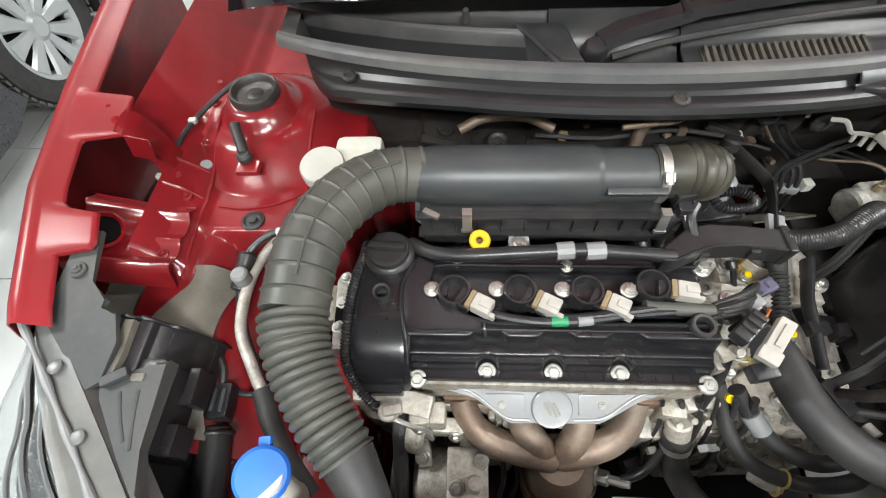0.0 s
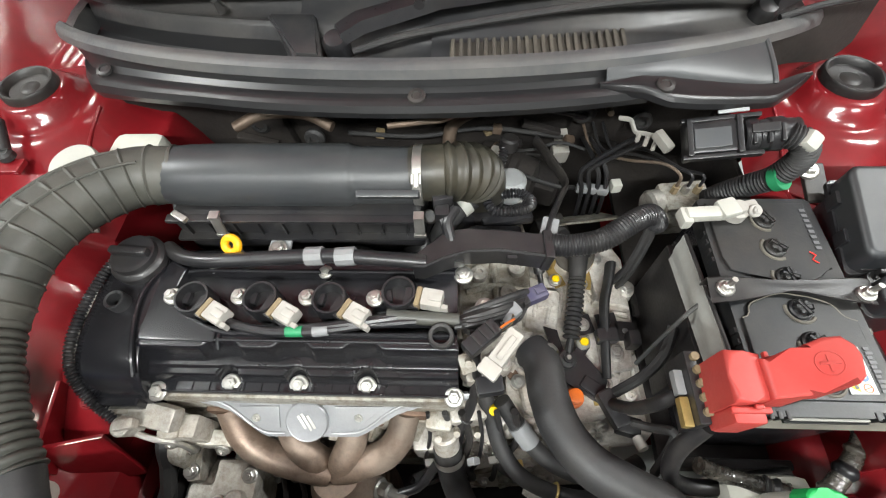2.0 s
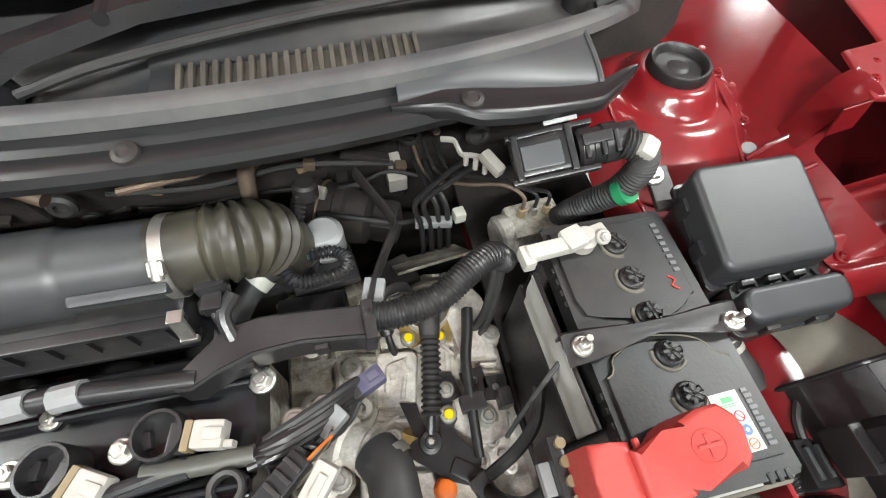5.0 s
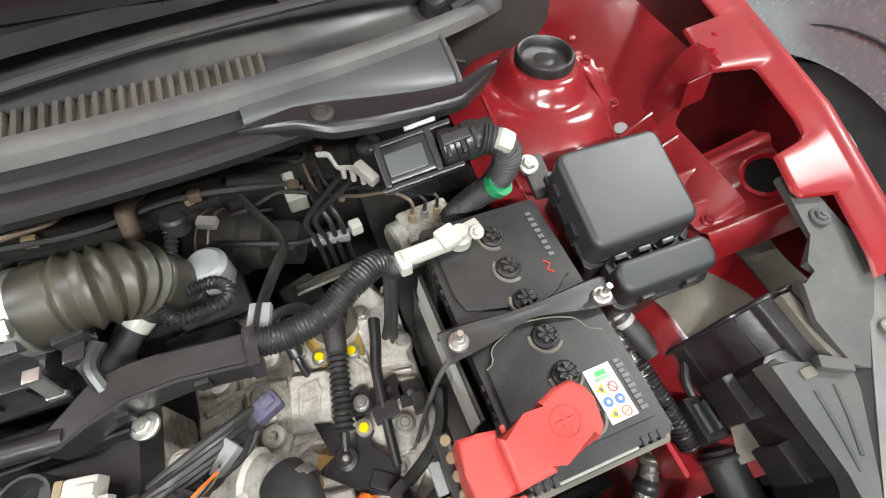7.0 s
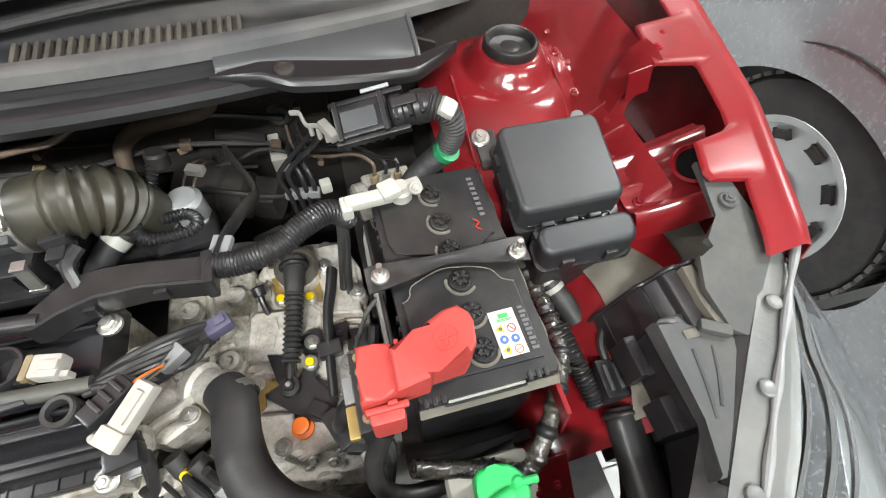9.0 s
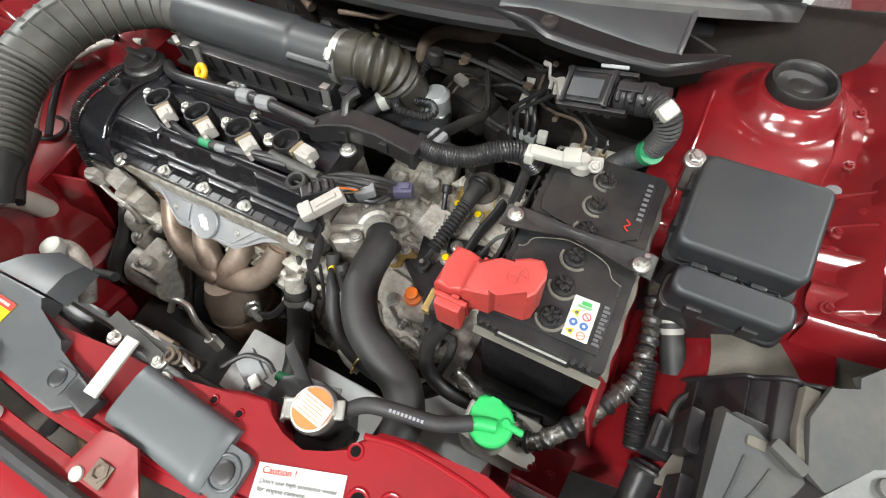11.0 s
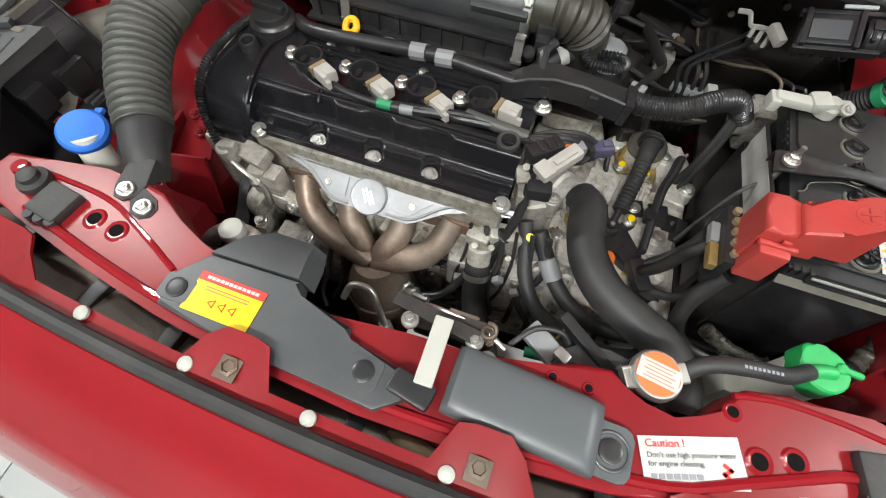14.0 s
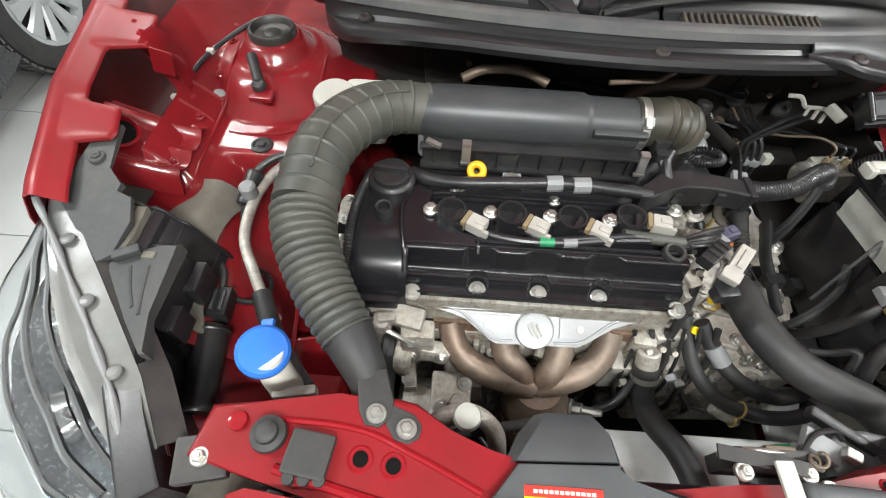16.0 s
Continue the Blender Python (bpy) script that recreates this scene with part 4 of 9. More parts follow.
# ---- headlamps ----
def headlamp(sx):
    t = thing("headlamp", (XC + sx * 0.68, 0.02, 0.62), "clear headlamp with a dark plastic housing", "headlamp", "headlamps")
    # plan line from the wing's tip to the grille corner
    inner = [(0.744, 0.203), (0.698, 0.150), (0.655, 0.098), (0.612, 0.045), (0.568, -0.010), (0.530, -0.072)]
    outer = [(0.775, 0.165), (0.790, 0.090), (0.785, 0.020), (0.745, -0.060), (0.675, -0.125), (0.575, -0.160)]

    def at(line, k):
        k *= len(line) - 1
        i = min(int(k), len(line) - 2)
        k -= i
        return line[i][0] + (line[i + 1][0] - line[i][0]) * k, line[i][1] + (line[i + 1][1] - line[i][1]) * k

    def lens(u, v):
        a, b = at(inner, u), at(outer, u)
        k = min(1, v * 1.5)
        bulge = math.sin(k * math.pi / 2)
        z = 0.818 - 0.045 * u - (0.085 * max(0, v - 0.15) / 0.85) - 0.10 * max(0, v - 0.6)
        return (XC + sx * (a[0] + (b[0] - a[0]) * bulge), a[1] + (b[1] - a[1]) * bulge, z)
    ob = part("lens", sheet(B(), lens, 30, 20, 0.002 * sx), LENS, t, "clear polycarbonate headlamp lens")
    ob.visible_shadow = False

    def back(u, v):
        a, b = at(inner, u), at(outer, u)
        k = 0.04 + 0.86 * v
        z = 0.800 - 0.045 * u - 0.16 * math.sin(v * math.pi) ** 0.7 - 0.06 * v
        return (XC + sx * (a[0] + (b[0] - a[0]) * k), a[1] + (b[1] - a[1]) * k, z)
    part("reflector_bowl", sheet(B(), back, 24, 14, 0.002 * sx), BEZEL, t, "grey bezel inside the lens")
    def strip(u, v):
        a, b = at(inner, u), at(outer, u)
        return (XC + sx * (a[0] + (b[0] - a[0]) * 0.34 * v), a[1] + (b[1] - a[1]) * 0.34 * v, 0.8245 - 0.045 * u - 0.010 * v * v)
    st = part("top_strip", sheet(B(), strip, 30, 6, 0.003 * sx), MILKG, t, "grey translucent top flange of the lens")
    ridge = [at(inner, 0.02 + 0.96 * i / 24) for i in range(25)]
    part("sealing_ridge", tube(B(), [(XC + sx * (p[0] + 0.022), p[1] - 0.016, 0.8255 - 0.045 * (0.02 + 0.96 * i / 24)) for i, p in enumerate(ridge)], lambda s, k: 0.0036 + 0.0010 * math.sin(90 * s), n=10, sub=4), CONNG, st, "pale sealing ridge")
    for k in (0.25, 0.5, 0.75):
        a, b = at(inner, k), at(outer, k)
        bm = B()
        lathe(bm, [(0.008, -0.002), (0.008, 0.003), (0.005, 0.005)], (XC + sx * (a[0] + (b[0] - a[0]) * 0.12), a[1] + (b[1] - a[1]) * 0.12, 0.825 - 0.045 * k), (0, 0, 1), 14)
        part("screw_boss", bm, MILKG, st)
    for q, rr, dz in ((0.42, 0.0035, 0.0), (0.60, 0.0045, -0.012), (0.80, 0.003, -0.03)):
        trim = [(at(inner, 0.06 + 0.88 * i / 14), at(outer, 0.06 + 0.88 * i / 14), 0.06 + 0.88 * i / 14) for i in range(15)]
        part("chrome_trim", tube(B(), [(XC + sx * (a[0] + (b[0] - a[0]) * q), a[1] + (b[1] - a[1]) * q, 0.800 - 0.045 * k + dz + 0.004 * math.sin(16 * k)) for a, b, k in trim], rr, n=8, sub=3), CHROME, t, "bright trim inside the lens")
    for k, q in ((0.35, 0.6), (0.62, 0.62)):
        a, b = at(inner, k), at(outer, k)
        bm = B()
        lathe(bm, [(0.012, -0.05), (0.040, -0.012), (0.046, 0.0), (0.043, 0.002), (0.036, -0.010)], (XC + sx * (a[0] + (b[0] - a[0]) * q), a[1] + (b[1] - a[1]) * q, 0.735 - 0.045 * k), (sx * 0.5, -0.6, 0.55), 28, cap=False)
        part("reflector", bm, CHROME, t, "round chrome reflector")

    def rim(u, v):
        a = at(inner, u)
        return (XC + sx * (a[0] - 0.022 * v + 0.002), a[1] + 0.012 * v, 0.824 - 0.045 * u - 0.012 * v)
    part("housing_rim", sheet(B(), rim, 30, 6, -0.003 * sx), DUSTY, t, "dusty black housing edge")

    # rear casing: a ribbed dome, a sloping panel and an upright wall with ledges
    def dome(y, grow=0.0):
        out = []
        for i in range(61):
            q = i / 60
            ss = 0.578 + 0.080 * q
            z = 0.800 - 0.115 * (1 - q) ** 2.3
            wave = math.sin(2 * math.pi * (q * 3.1 + 0.15))
            out.append(Vector((XC + sx * (ss + grow), y, z - grow + 0.0055 * max(-0.45, min(0.45, 2.2 * wave)))))
        return out + [Vector((XC + sx * 0.668, y, 0.60)), Vector((XC + sx * 0.578, y, 0.60))]
    dm = part("domed_back", loft(B(), [dome(0.196, 0.003), dome(0.193), dome(0.140), dome(0.112, 0.002)]), SHELLB, t, "ribbed black domed back of the casing")
    part("rim_bead", tube(B(), [p + Vector((0, 0.001, 0.001)) for p in dome(0.194)[0:61:4]], 0.0028, n=8), SHELLB, dm)
    wall = [(0.588, 0.142), (0.588, 0.050), (0.604, 0.046), (0.590, 0.012), (0.548, -0.050), (0.510, -0.105), (0.540, -0.125), (0.606, -0.020), (0.644, 0.098), (0.655, 0.150), (0.60, 0.150)]
    part("rear_wall", prism(B(), [(XC + sx * p, q) for p, q in wall][::sx], 0.54, 0.787, 0.004), SHELLB, t, "upright black casing wall")
    panel = [(0.583, 0.144), (0.584, 0.051), (0.566, 0.008), (0.574, 0.008), (0.602, 0.042), (0.622, 0.068), (0.645, 0.098), (0.655, 0.110), (0.628, 0.130), (0.606, 0.134)]
    pn = part("sloping_panel", prism(B(), [(XC + sx * p, q) for p, q in panel][::sx], 0.782, 0.801, 0.003), BRKT, t, "dusty grey panel beside the slot")
    for p in (((0.606, 0.110), (0.600, 0.080), (0.592, 0.050)), ((0.626, 0.108), (0.616, 0.084), (0.602, 0.058))):
        part("panel_rib", tube(B(), [(XC + sx * a, b, 0.8005) for a, b in p], 0.0022, n=8), BRKT, pn)
    part("locking_tab", box(B(), (XC + sx * 0.634, 0.122, 0.806), (0.030, 0.012, 0.010), 0.003, (0, 0, -sx * 28)), BRKT, pn)
    part("locking_tab", box(B(), (XC + sx * 0.612, 0.124, 0.7995), (0.016, 0.010, 0.008), 0.003), LINER, pn, "pale moulded tab")
    for (y0, y1, zz, ss) in ((0.150, 0.107, 0.752, 0.581), (0.084, 0.050, 0.760, 0.582)):
        led = part("ledge", box(B(), (XC + sx * ss, (y0 + y1) / 2, zz - 0.02), (0.014, y0 - y1, 0.040), 0.003, (0, 0, 0)), SHELLB, t)
        part("ledge_foot", box(B(), (XC + sx * (ss + 0.013), y1 + 0.004, zz - 0.004), (0.030, 0.010, 0.010), 0.002), SHELLB, led)
    part("moulded_pad", box(B(), (XC + sx * 0.598, 0.126, 0.7885), (0.016, 0.036, 0.010), 0.003, (0, 0, sx * 8)), SLATM, t, "dusty raised pad")
    part("bulb_cover", lathe(B(), [(0.012, 0.0), (0.0195, 0.003), (0.0215, 0.010), (0.0215, 0.105), (0.019, 0.112)], (XC + sx * 0.574, 0.096, 0.680), (-0.10 * sx, -1.0, -0.12), 28), BLACK, t, "long round black bulb cover")
    part("cover_collar", ring(B(), (XC + sx * 0.573, 0.086, 0.679), (-0.10 * sx, -1.0, -0.12), 0.0215, 0.003, 28, 8), BLACK, t)
    pg = part("bulb_plug", box(B(), (XC + sx * 0.577, 0.122, 0.686), (0.040, 0.046, 0.026), 0.005, (-6, 0, -sx * 6)), BLACK, t)
    for q in (-0.012, 0.0, 0.012):
        part("plug_rib", box(B(), (XC + sx * (0.577 + q), 0.124, 0.700), (0.005, 0.030, 0.006), 0.0015, (-6, 0, -sx * 6)), GREYP, pg)
    part("plug_lead", tube(B(), [(XC + sx * 0.576, 0.144, 0.690), (XC + sx * 0.578, 0.165, 0.696), (XC + sx * 0.590, 0.184, 0.700), (XC + sx * 0.606, 0.200, 0.690)], 0.005, n=8), RUBBER, pg)
    part("dusty_strip", prism(B(), [(XC + sx * p, q) for p, q in ((0.652, 0.190), (0.640, 0.190), (0.637, 0.150), (0.640, 0.122), (0.652, 0.118))][::sx], 0.790, 0.8065, 0.002), LINER, t, "dusty strip beside the dome")
    # black fill painted as the shade down in the slot
    part("slot_floor", prism(B(), [(XC + sx * p, q) for p, q in ((0.735, 0.205), (0.645, 0.098), (0.572, 0.006), (0.585, -0.006), (0.660, 0.085), (0.748, 0.195))][::sx], 0.770, 0.790, 0.0), HOLE, t, "black fill for the shaded slot beside the lens")
    # bracket to the wing
    bm = B()
    prism(bm, [(XC + sx * 0.694, 0.288), (XC + sx * 0.722, 0.290), (XC + sx * 0.728, 0.225), (XC + sx * 0.744, 0.192), (XC + sx * 0.704, 0.150), (XC + sx * 0.664, 0.106), (XC + sx * 0.648, 0.116), (XC + sx * 0.640, 0.158), (XC + sx * 0.650, 0.190), (XC + sx * 0.672, 0.194), (XC + sx * 0.665, 0.205), (XC + sx * 0.690, 0.225)], 0.836, 0.843, 0.002, Matrix(((1, 0, 0, 0), (0, 1, 0, 0), (0, 0.22, 1, -0.060), (0, 0, 0, 1))))
    part("top_bracket", bm, BRKT, t, "grey plastic headlamp bracket")
    for y in (0.270, 0.238):
        bm = B()
        bolt(bm, (XC + sx * 0.708, y, 0.844 + 0.22 * (y - 0.27)), (0, 0, 1), 0.0065, 0.004)
        part("bolt", bm, BRKT, t)


for sx in (-1, 1):
    headlamp(sx)


# ---- the cars beside ----
def wheel(parent, c, r, sx, spokes=10, plain=False):
    """sx: the side that the hubcap faces."""
    bm = B()
    w = 0.19
    lathe(bm, [(r * 0.66, -w * 0.46), (r * 0.80, -w * 0.5), (r * 0.95, -w * 0.46), (r, -w * 0.34), (r, w * 0.34), (r * 0.95, w * 0.46), (r * 0.80, w * 0.5), (r * 0.66, w * 0.46)], c, (sx, 0, 0), 48, cap=False)
    ty = part("tyre", bm, TYRE, parent, "black tyre with tread blocks")
    bm = B()
    n = 56
    for i in range(n):
        a = 2 * math.pi * i / n
        for q in (-0.30, 0.30):
            o = Vector((0, math.cos(a), math.sin(a)))
            tdir = Vector((0, -math.sin(a), math.cos(a)))
            p = Vector(c) + o * (r + 0.001) + Vector((sx * w * q, 0, 0))
            m = Matrix((Vector((1, 0, 0)), tdir, o)).transposed()
            vs = bmesh.ops.create_cube(bm, size=1.0)["verts"]
            for v in vs:
                v.co = m @ Vector((v.co.x * w * 0.34, v.co.y * 0.022, v.co.z * 0.010)) + p
    tagged(part("tread_blocks", bm, TREADM, ty), kind="stuff")
    bm = B()
    lathe(bm, [(0.012, w * 0.44), (0.035, w * 0.45), (0.05, w * 0.40), (r * 0.20, w * 0.38)], c, (sx, 0, 0), 32)
    part("hub", bm, SILVER, parent)
    bm = B()
    lathe(bm, [(r * 0.56, w * 0.30), (r * 0.60, w * 0.44), (r * 0.66, w * 0.47), (r * 0.675, w * 0.44), (r * 0.66, w * 0.2), (r * 0.56, w * 0.2)], c, (sx, 0, 0), 48, cap=False)
    part("rim", bm, SILVER, parent, "silver wheel trim ring")
    if plain:  # dished steel wheel with slots
        bm = B()
        lathe(bm, [(r * 0.18, w * 0.36), (r * 0.30, w * 0.30), (r * 0.50, w * 0.34), (r * 0.62, w * 0.42), (r * 0.62, w * 0.36), (r * 0.2, w * 0.26)], c, (sx, 0, 0), 48)
        part("wheel_disc", bm, SILVER, parent, "plain grey wheel disc")
        for i in range(9):
            a = 2 * math.pi * (i + 0.4) / 9
            p = Vector(c) + Vector((sx * w * 0.385, math.cos(a) * r * 0.50, math.sin(a) * r * 0.50))
            # dark box painted as the shade in a slot, the disc is uncut
            part("slot", box(B(), p, (0.012, 0.040, 0.022), 0.004, (math.degrees(a) + 90, 0, 0)), DUSTY, parent, "dark slot")
        spokes = 0
    for i in range(spokes):
        a = 2 * math.pi * i / spokes
        o, tdir = Vector((0, math.cos(a), math.sin(a))), Vector((0, -math.sin(a), math.cos(a)))
        X = Vector((sx, 0, 0))
        bm = B()
        secs = []
        for d, wd, h in ((r * 0.16, 0.020, 0.37), (r * 0.35, 0.027, 0.40), (r * 0.50, 0.036, 0.42), (r * 0.60, 0.045, 0.43)):
            p = Vector(c) + o * d + X * w * h
            secs.append([p + tdir * wd - X * 0.006, p + tdir * wd * 0.7 + X * 0.005, p - tdir * wd * 0.7 + X * 0.005, p - tdir * wd - X * 0.006])
        loft(bm, secs)
        part("spoke", bm, SILVER, parent)
    # dark disc stands in for the shade behind the spokes
    bm = B()
    lathe(bm, [(r * 0.6, 0.0), (r * 0.2, -0.01)], c, (sx, 0, 0), 32)
    part("wheel_shade_disc", bm, DUSTY, parent, "dark disc for the shade inside the wheel")


def neighbour(name, c, r, sx, paint, label, plain=False):
    t = thing(name, (c[0], c[1], 0), label, "car", "parked cars")
    wh = part("wheel", lathe(B(), [(0.03, -0.1), (0.03, 0.02)], c, (sx, 0, 0), 16), DUSTY, t, "wheel with a silver cover")
    wheel(wh, c, r, sx, 10, plain)

    def side(u, v):  # the car's flank with a wheel opening
        a = math.pi * (u * 1.3 - 0.15)
        ro = (r + 0.05) + (0.9 * v ** 1.3)
        y = c[1] + math.cos(a) * ro
        z = max(0.16, c[2] + math.sin(a) * ro * 0.75 + 0.03)
        z = min(z, 0.95)
        return (c[0] + sx * (0.12 - 0.10 * max(0, z - 0.62) ** 0.8 - 0.02 * v), y, z)
    part("wing", sheet(B(), side, 40, 14, 0.004), paint, t)

    def arch(u, v):
        a = math.pi * (u * 1.3 - 0.15)
        ro = r + 0.055
        return (c[0] + sx * (0.115 - 0.30 * v), c[1] + math.cos(a) * ro, max(0.16, c[2] + math.sin(a) * ro * 0.97 + 0.03))
    part("wheel_arch", sheet(B(), arch, 30, 4, 0.004), DUSTY, t, "black wheel arch lining")
    part("bonnet", box(B(), (c[0] - sx * 0.65, c[1] - 0.1, 0.86), (1.3, 1.5, 0.10), 0.03), paint, t)


neighbour("parked_car", (-1.75, 1.62, 0.30), 0.30, 1, DARKCAR, "dark parked car with silver ten-spoke wheel covers")
neighbour("parked_car", (1.79, 0.55, 0.300), 0.300, -1, GREYCAR, "grey parked car with a black wheel arch", True)


# ---- engine ----
engine = thing("engine", (0.12, 0.24, 0.25), "four-cylinder petrol engine with a black plastic valve cover", "engine")


def extrude_x(bm, prof, x0, x1, n=1):
    """prof: (y, z) outline carried from x0 to x1."""
    return loft(bm, [[Vector((x0 + (x1 - x0) * i / n, y, z)) for y, z in prof] for i in range(n + 1)])


def valve_cover():
    bm = B()
    main = [(0.338, 0.690), (0.338, 0.732), (0.332, 0.740), (0.318, 0.742), (0.300, 0.742), (0.296, 0.736), (0.222, 0.734), (0.218, 0.744), (0.213, 0.7465), (0.207, 0.7465), (0.206, 0.690)]
    extrude_x(bm, main, -0.045, 0.338)
    vc = part("valve_cover", bm, COVER, engine, "glossy black plastic valve cover")
    bm = B()
    hump = [(0.345, 0.66), (0.345, 0.738), (0.338, 0.748), (0.325, 0.752), (0.225, 0.752), (0.205, 0.750), (0.185, 0.744), (0.168, 0.733), (0.154, 0.716), (0.146, 0.696), (0.142, 0.66)]
    secs = []
    for x, k in ((-0.116, 0.965), (-0.112, 0.99), (-0.104, 1.0), (-0.050, 1.0), (-0.042, 0.99), (-0.038, 0.97)):
        secs.append([Vector((x, 0.24 + (y - 0.24) * (k if k < 1 else 1), 0.66 + (z - 0.66) * k)) for y, z in hump])
    loft(bm, secs)
    box(bm, (-0.078, 0.148, 0.675), (0.060, 0.02, 0.05), 0.004)
    part("chain_case_cover", bm, COVER, vc)
    bm = B()  # raised plateau between the chain end and the coil well
    prism(bm, [(-0.045, 0.205), (-0.045, 0.30), (-0.033, 0.312), (-0.010, 0.300), (-0.016, 0.275), (-0.020, 0.262), (-0.006, 0.243), (0.030, 0.224), (0.052, 0.217), (0.052, 0.203)], 0.730, 0.7505, 0.003)
    part("plateau", bm, COVER, vc)
    bm = B()  # rim round the coil well
    tube(bm, [(0.335, 0.300, 0.743), (0.10, 0.300, 0.743), (0.000, 0.300, 0.743), (-0.022, 0.288, 0.744), (-0.022, 0.262, 0.745), (0.0, 0.240, 0.747), (0.05, 0.218, 0.748), (0.10, 0.215, 0.748), (0.335, 0.215, 0.748)], 0.0032, n=8)
    part("well_rim", bm, COVER, vc)
    bm = B()
    tube(bm, [(-0.040, 0.30, 0.752), (-0.052, 0.265, 0.755), (-0.050, 0.23, 0.755), (-0.042, 0.19, 0.75), (-0.040, 0.165, 0.735)], 0.003, n=8)
    part("moulded_line", bm, COVER, vc)
    pockets = (0.060, 0.145, 0.229)

    def face(u, v):
        """The cover's stepped front with a round pocket about each bolt."""
        def sm(p, q, x):
            k = min(max((x - p) / (q - p), 0), 1)
            return k * k * (3 - 2 * k)
        x = -0.046 + 0.386 * u
        y = 0.208 - 0.050 * v
        near = min(abs(x - p) for p in pockets)
        back = 0.0065 * sm(0.026, 0.014, near)
        z = 0.7465 - 0.0285 * sm(0.200 + back, 0.190 + back, y) - 0.004 * sm(0.186, 0.182, y) - 0.016 * sm(0.176, 0.170, y)
        r = min(math.hypot(x - p, (y - 0.168) * 0.92) for p in pockets)
        z += (0.6965 - z) * sm(0.0175, 0.0135, r) * sm(0.7465, 0.722, z)
        return (x, y, z)
    part("front_face", sheet(B(), face, 260, 56, 0.0015), COVER, vc)
    part("front_closing", box(B(), (0.147, 0.185, 0.690), (0.385, 0.046, 0.010), 0.001), COVER, vc)
    for x in (-0.030, 0.060, 0.145, 0.229, 0.335):
        bm = B()
        bolt(bm, (x, 0.168 if 0 < x < 0.3 else 0.157, 0.697), (0, -0.25, 1), 0.0078, 0.006)
        part("bolt", bm, STEEL, vc, "steel flange bolt")
    for i in range(17):
        x = -0.030 + i * 0.0216
        if min(abs(x - q) for q in pockets) < 0.018:
            continue
        part("rib", box(B(), (x, 0.1665, 0.6985), (0.0014, 0.015, 0.005), 0.0), COVER, vc)
    part("front_lip", box(B(), (0.147, 0.1575, 0.696), (0.385, 0.003, 0.010), 0.001), COVER, vc)
    bm = B()
    tube(bm, [(-0.040, 0.2065, 0.7470), (0.10, 0.2065, 0.7475), (0.22, 0.2065, 0.7475), (0.336, 0.2065, 0.7470)], 0.0022, n=8)
    tube(bm, [(0.055, 0.222, 0.747), (0.056, 0.206, 0.7475), (0.0565, 0.197, 0.742)], 0.0026, n=8)
    part("moulded_edge", bm, COVER, vc)
    cap = B()
    c = Vector((-0.072, 0.308, 0.752))
    lathe(cap, [(0.034, 0), (0.034, 0.010), (0.031, 0.014), (0.028, 0.015), (0.027, 0.022), (0.022, 0.024)], c, (0, 0, 1), 32)
    oc = part("oil_filler_cap", cap, BLACK, vc, "black oil filler cap with a grip bar")
    bm = B()
    box(bm, c + Vector((0, 0, 0.027)), (0.050, 0.010, 0.012), 0.003, (0, 0, -4))
    part("grip", bm, BLACK, oc)
    for p, r in (((-0.076, 0.249, 0.752), 0.0125), ((0.320, 0.214, 0.742), 0.015)):
        bm = B()
        lathe(bm, [(r, -0.005), (r, 0.014), (r * 0.9, 0.016), (r * 0.68, 0.015), (r * 0.66, 0.0)], p, (0, -0.05, 1), 24)
        part("fixing_socket", bm, RUBBER, vc, "open black rubber socket")
    part("rear_bolt", bolt(B(), (0.168, 0.301, 0.742), (0, 0, 1), 0.006), STEEL, vc)
    part("rear_bolt", bolt(B(), (0.020, 0.306, 0.742), (0, 0, 1), 0.005), STEEL, vc)


valve_cover()


def coil_pack():
    first = Vector((-0.012, 0.258, 0.752))
    t = thing("ignition_coil", first, "black ignition coil with a grey-white plug", "ignition coil", "ignition coils")
    body = B()
    c = first + Vector((0.029, -0.004, 0))
    lathe(body, [(0.0215, -0.018), (0.0215, 0.010), (0.0205, 0.0135), (0.0180, 0.0135), (0.0165, 0.010), (0.0155, -0.004), (0.004, -0.005)], c, (0, 0, 1), 18)
    box(body, first + Vector((0.008, 0, -0.002)), (0.026, 0.016, 0.010), 0.003, (0, 0, -6))
    box(body, c + Vector((0.014, -0.010, 0.0)), (0.020, 0.026, 0.016), 0.002, (0, 0, -28))
    part("body", body, BLACK, t)
    bm = B()
    box(bm, c + Vector((0.021, -0.013, 0.006)), (0.007, 0.025, 0.017), 0.002, (0, 0, -28))
    part("collar", bm, TAN, t, "tan plug collar")
    bm = B()
    box(bm, c + Vector((0.036, -0.020, 0.006)), (0.026, 0.023, 0.018), 0.003, (0, 0, -28))
    box(bm, c + Vector((0.040, -0.022, 0.014)), (0.016, 0.010, 0.006), 0.002, (0, 0, -28))
    box(bm, c + Vector((0.047, -0.034, 0.004)), (0.008, 0.006, 0.012), 0.001, (0, 0, -28))
    part("plug", bm, CONNW, t, "grey-white electrical plug")
    bm = B()
    bolt(bm, first + Vector((0, 0, 0.004)), (0, 0, 1), 0.007, 0.008)
    part("bolt", bm, STEEL, t, "steel coil bolt")
    for x, rz in ((0.072, 0), (0.156, 0), (0.239, 18)):
        copy_thing(t, pose(x, 0.259, 0.752, 0, 0, rz))


coil_pack()


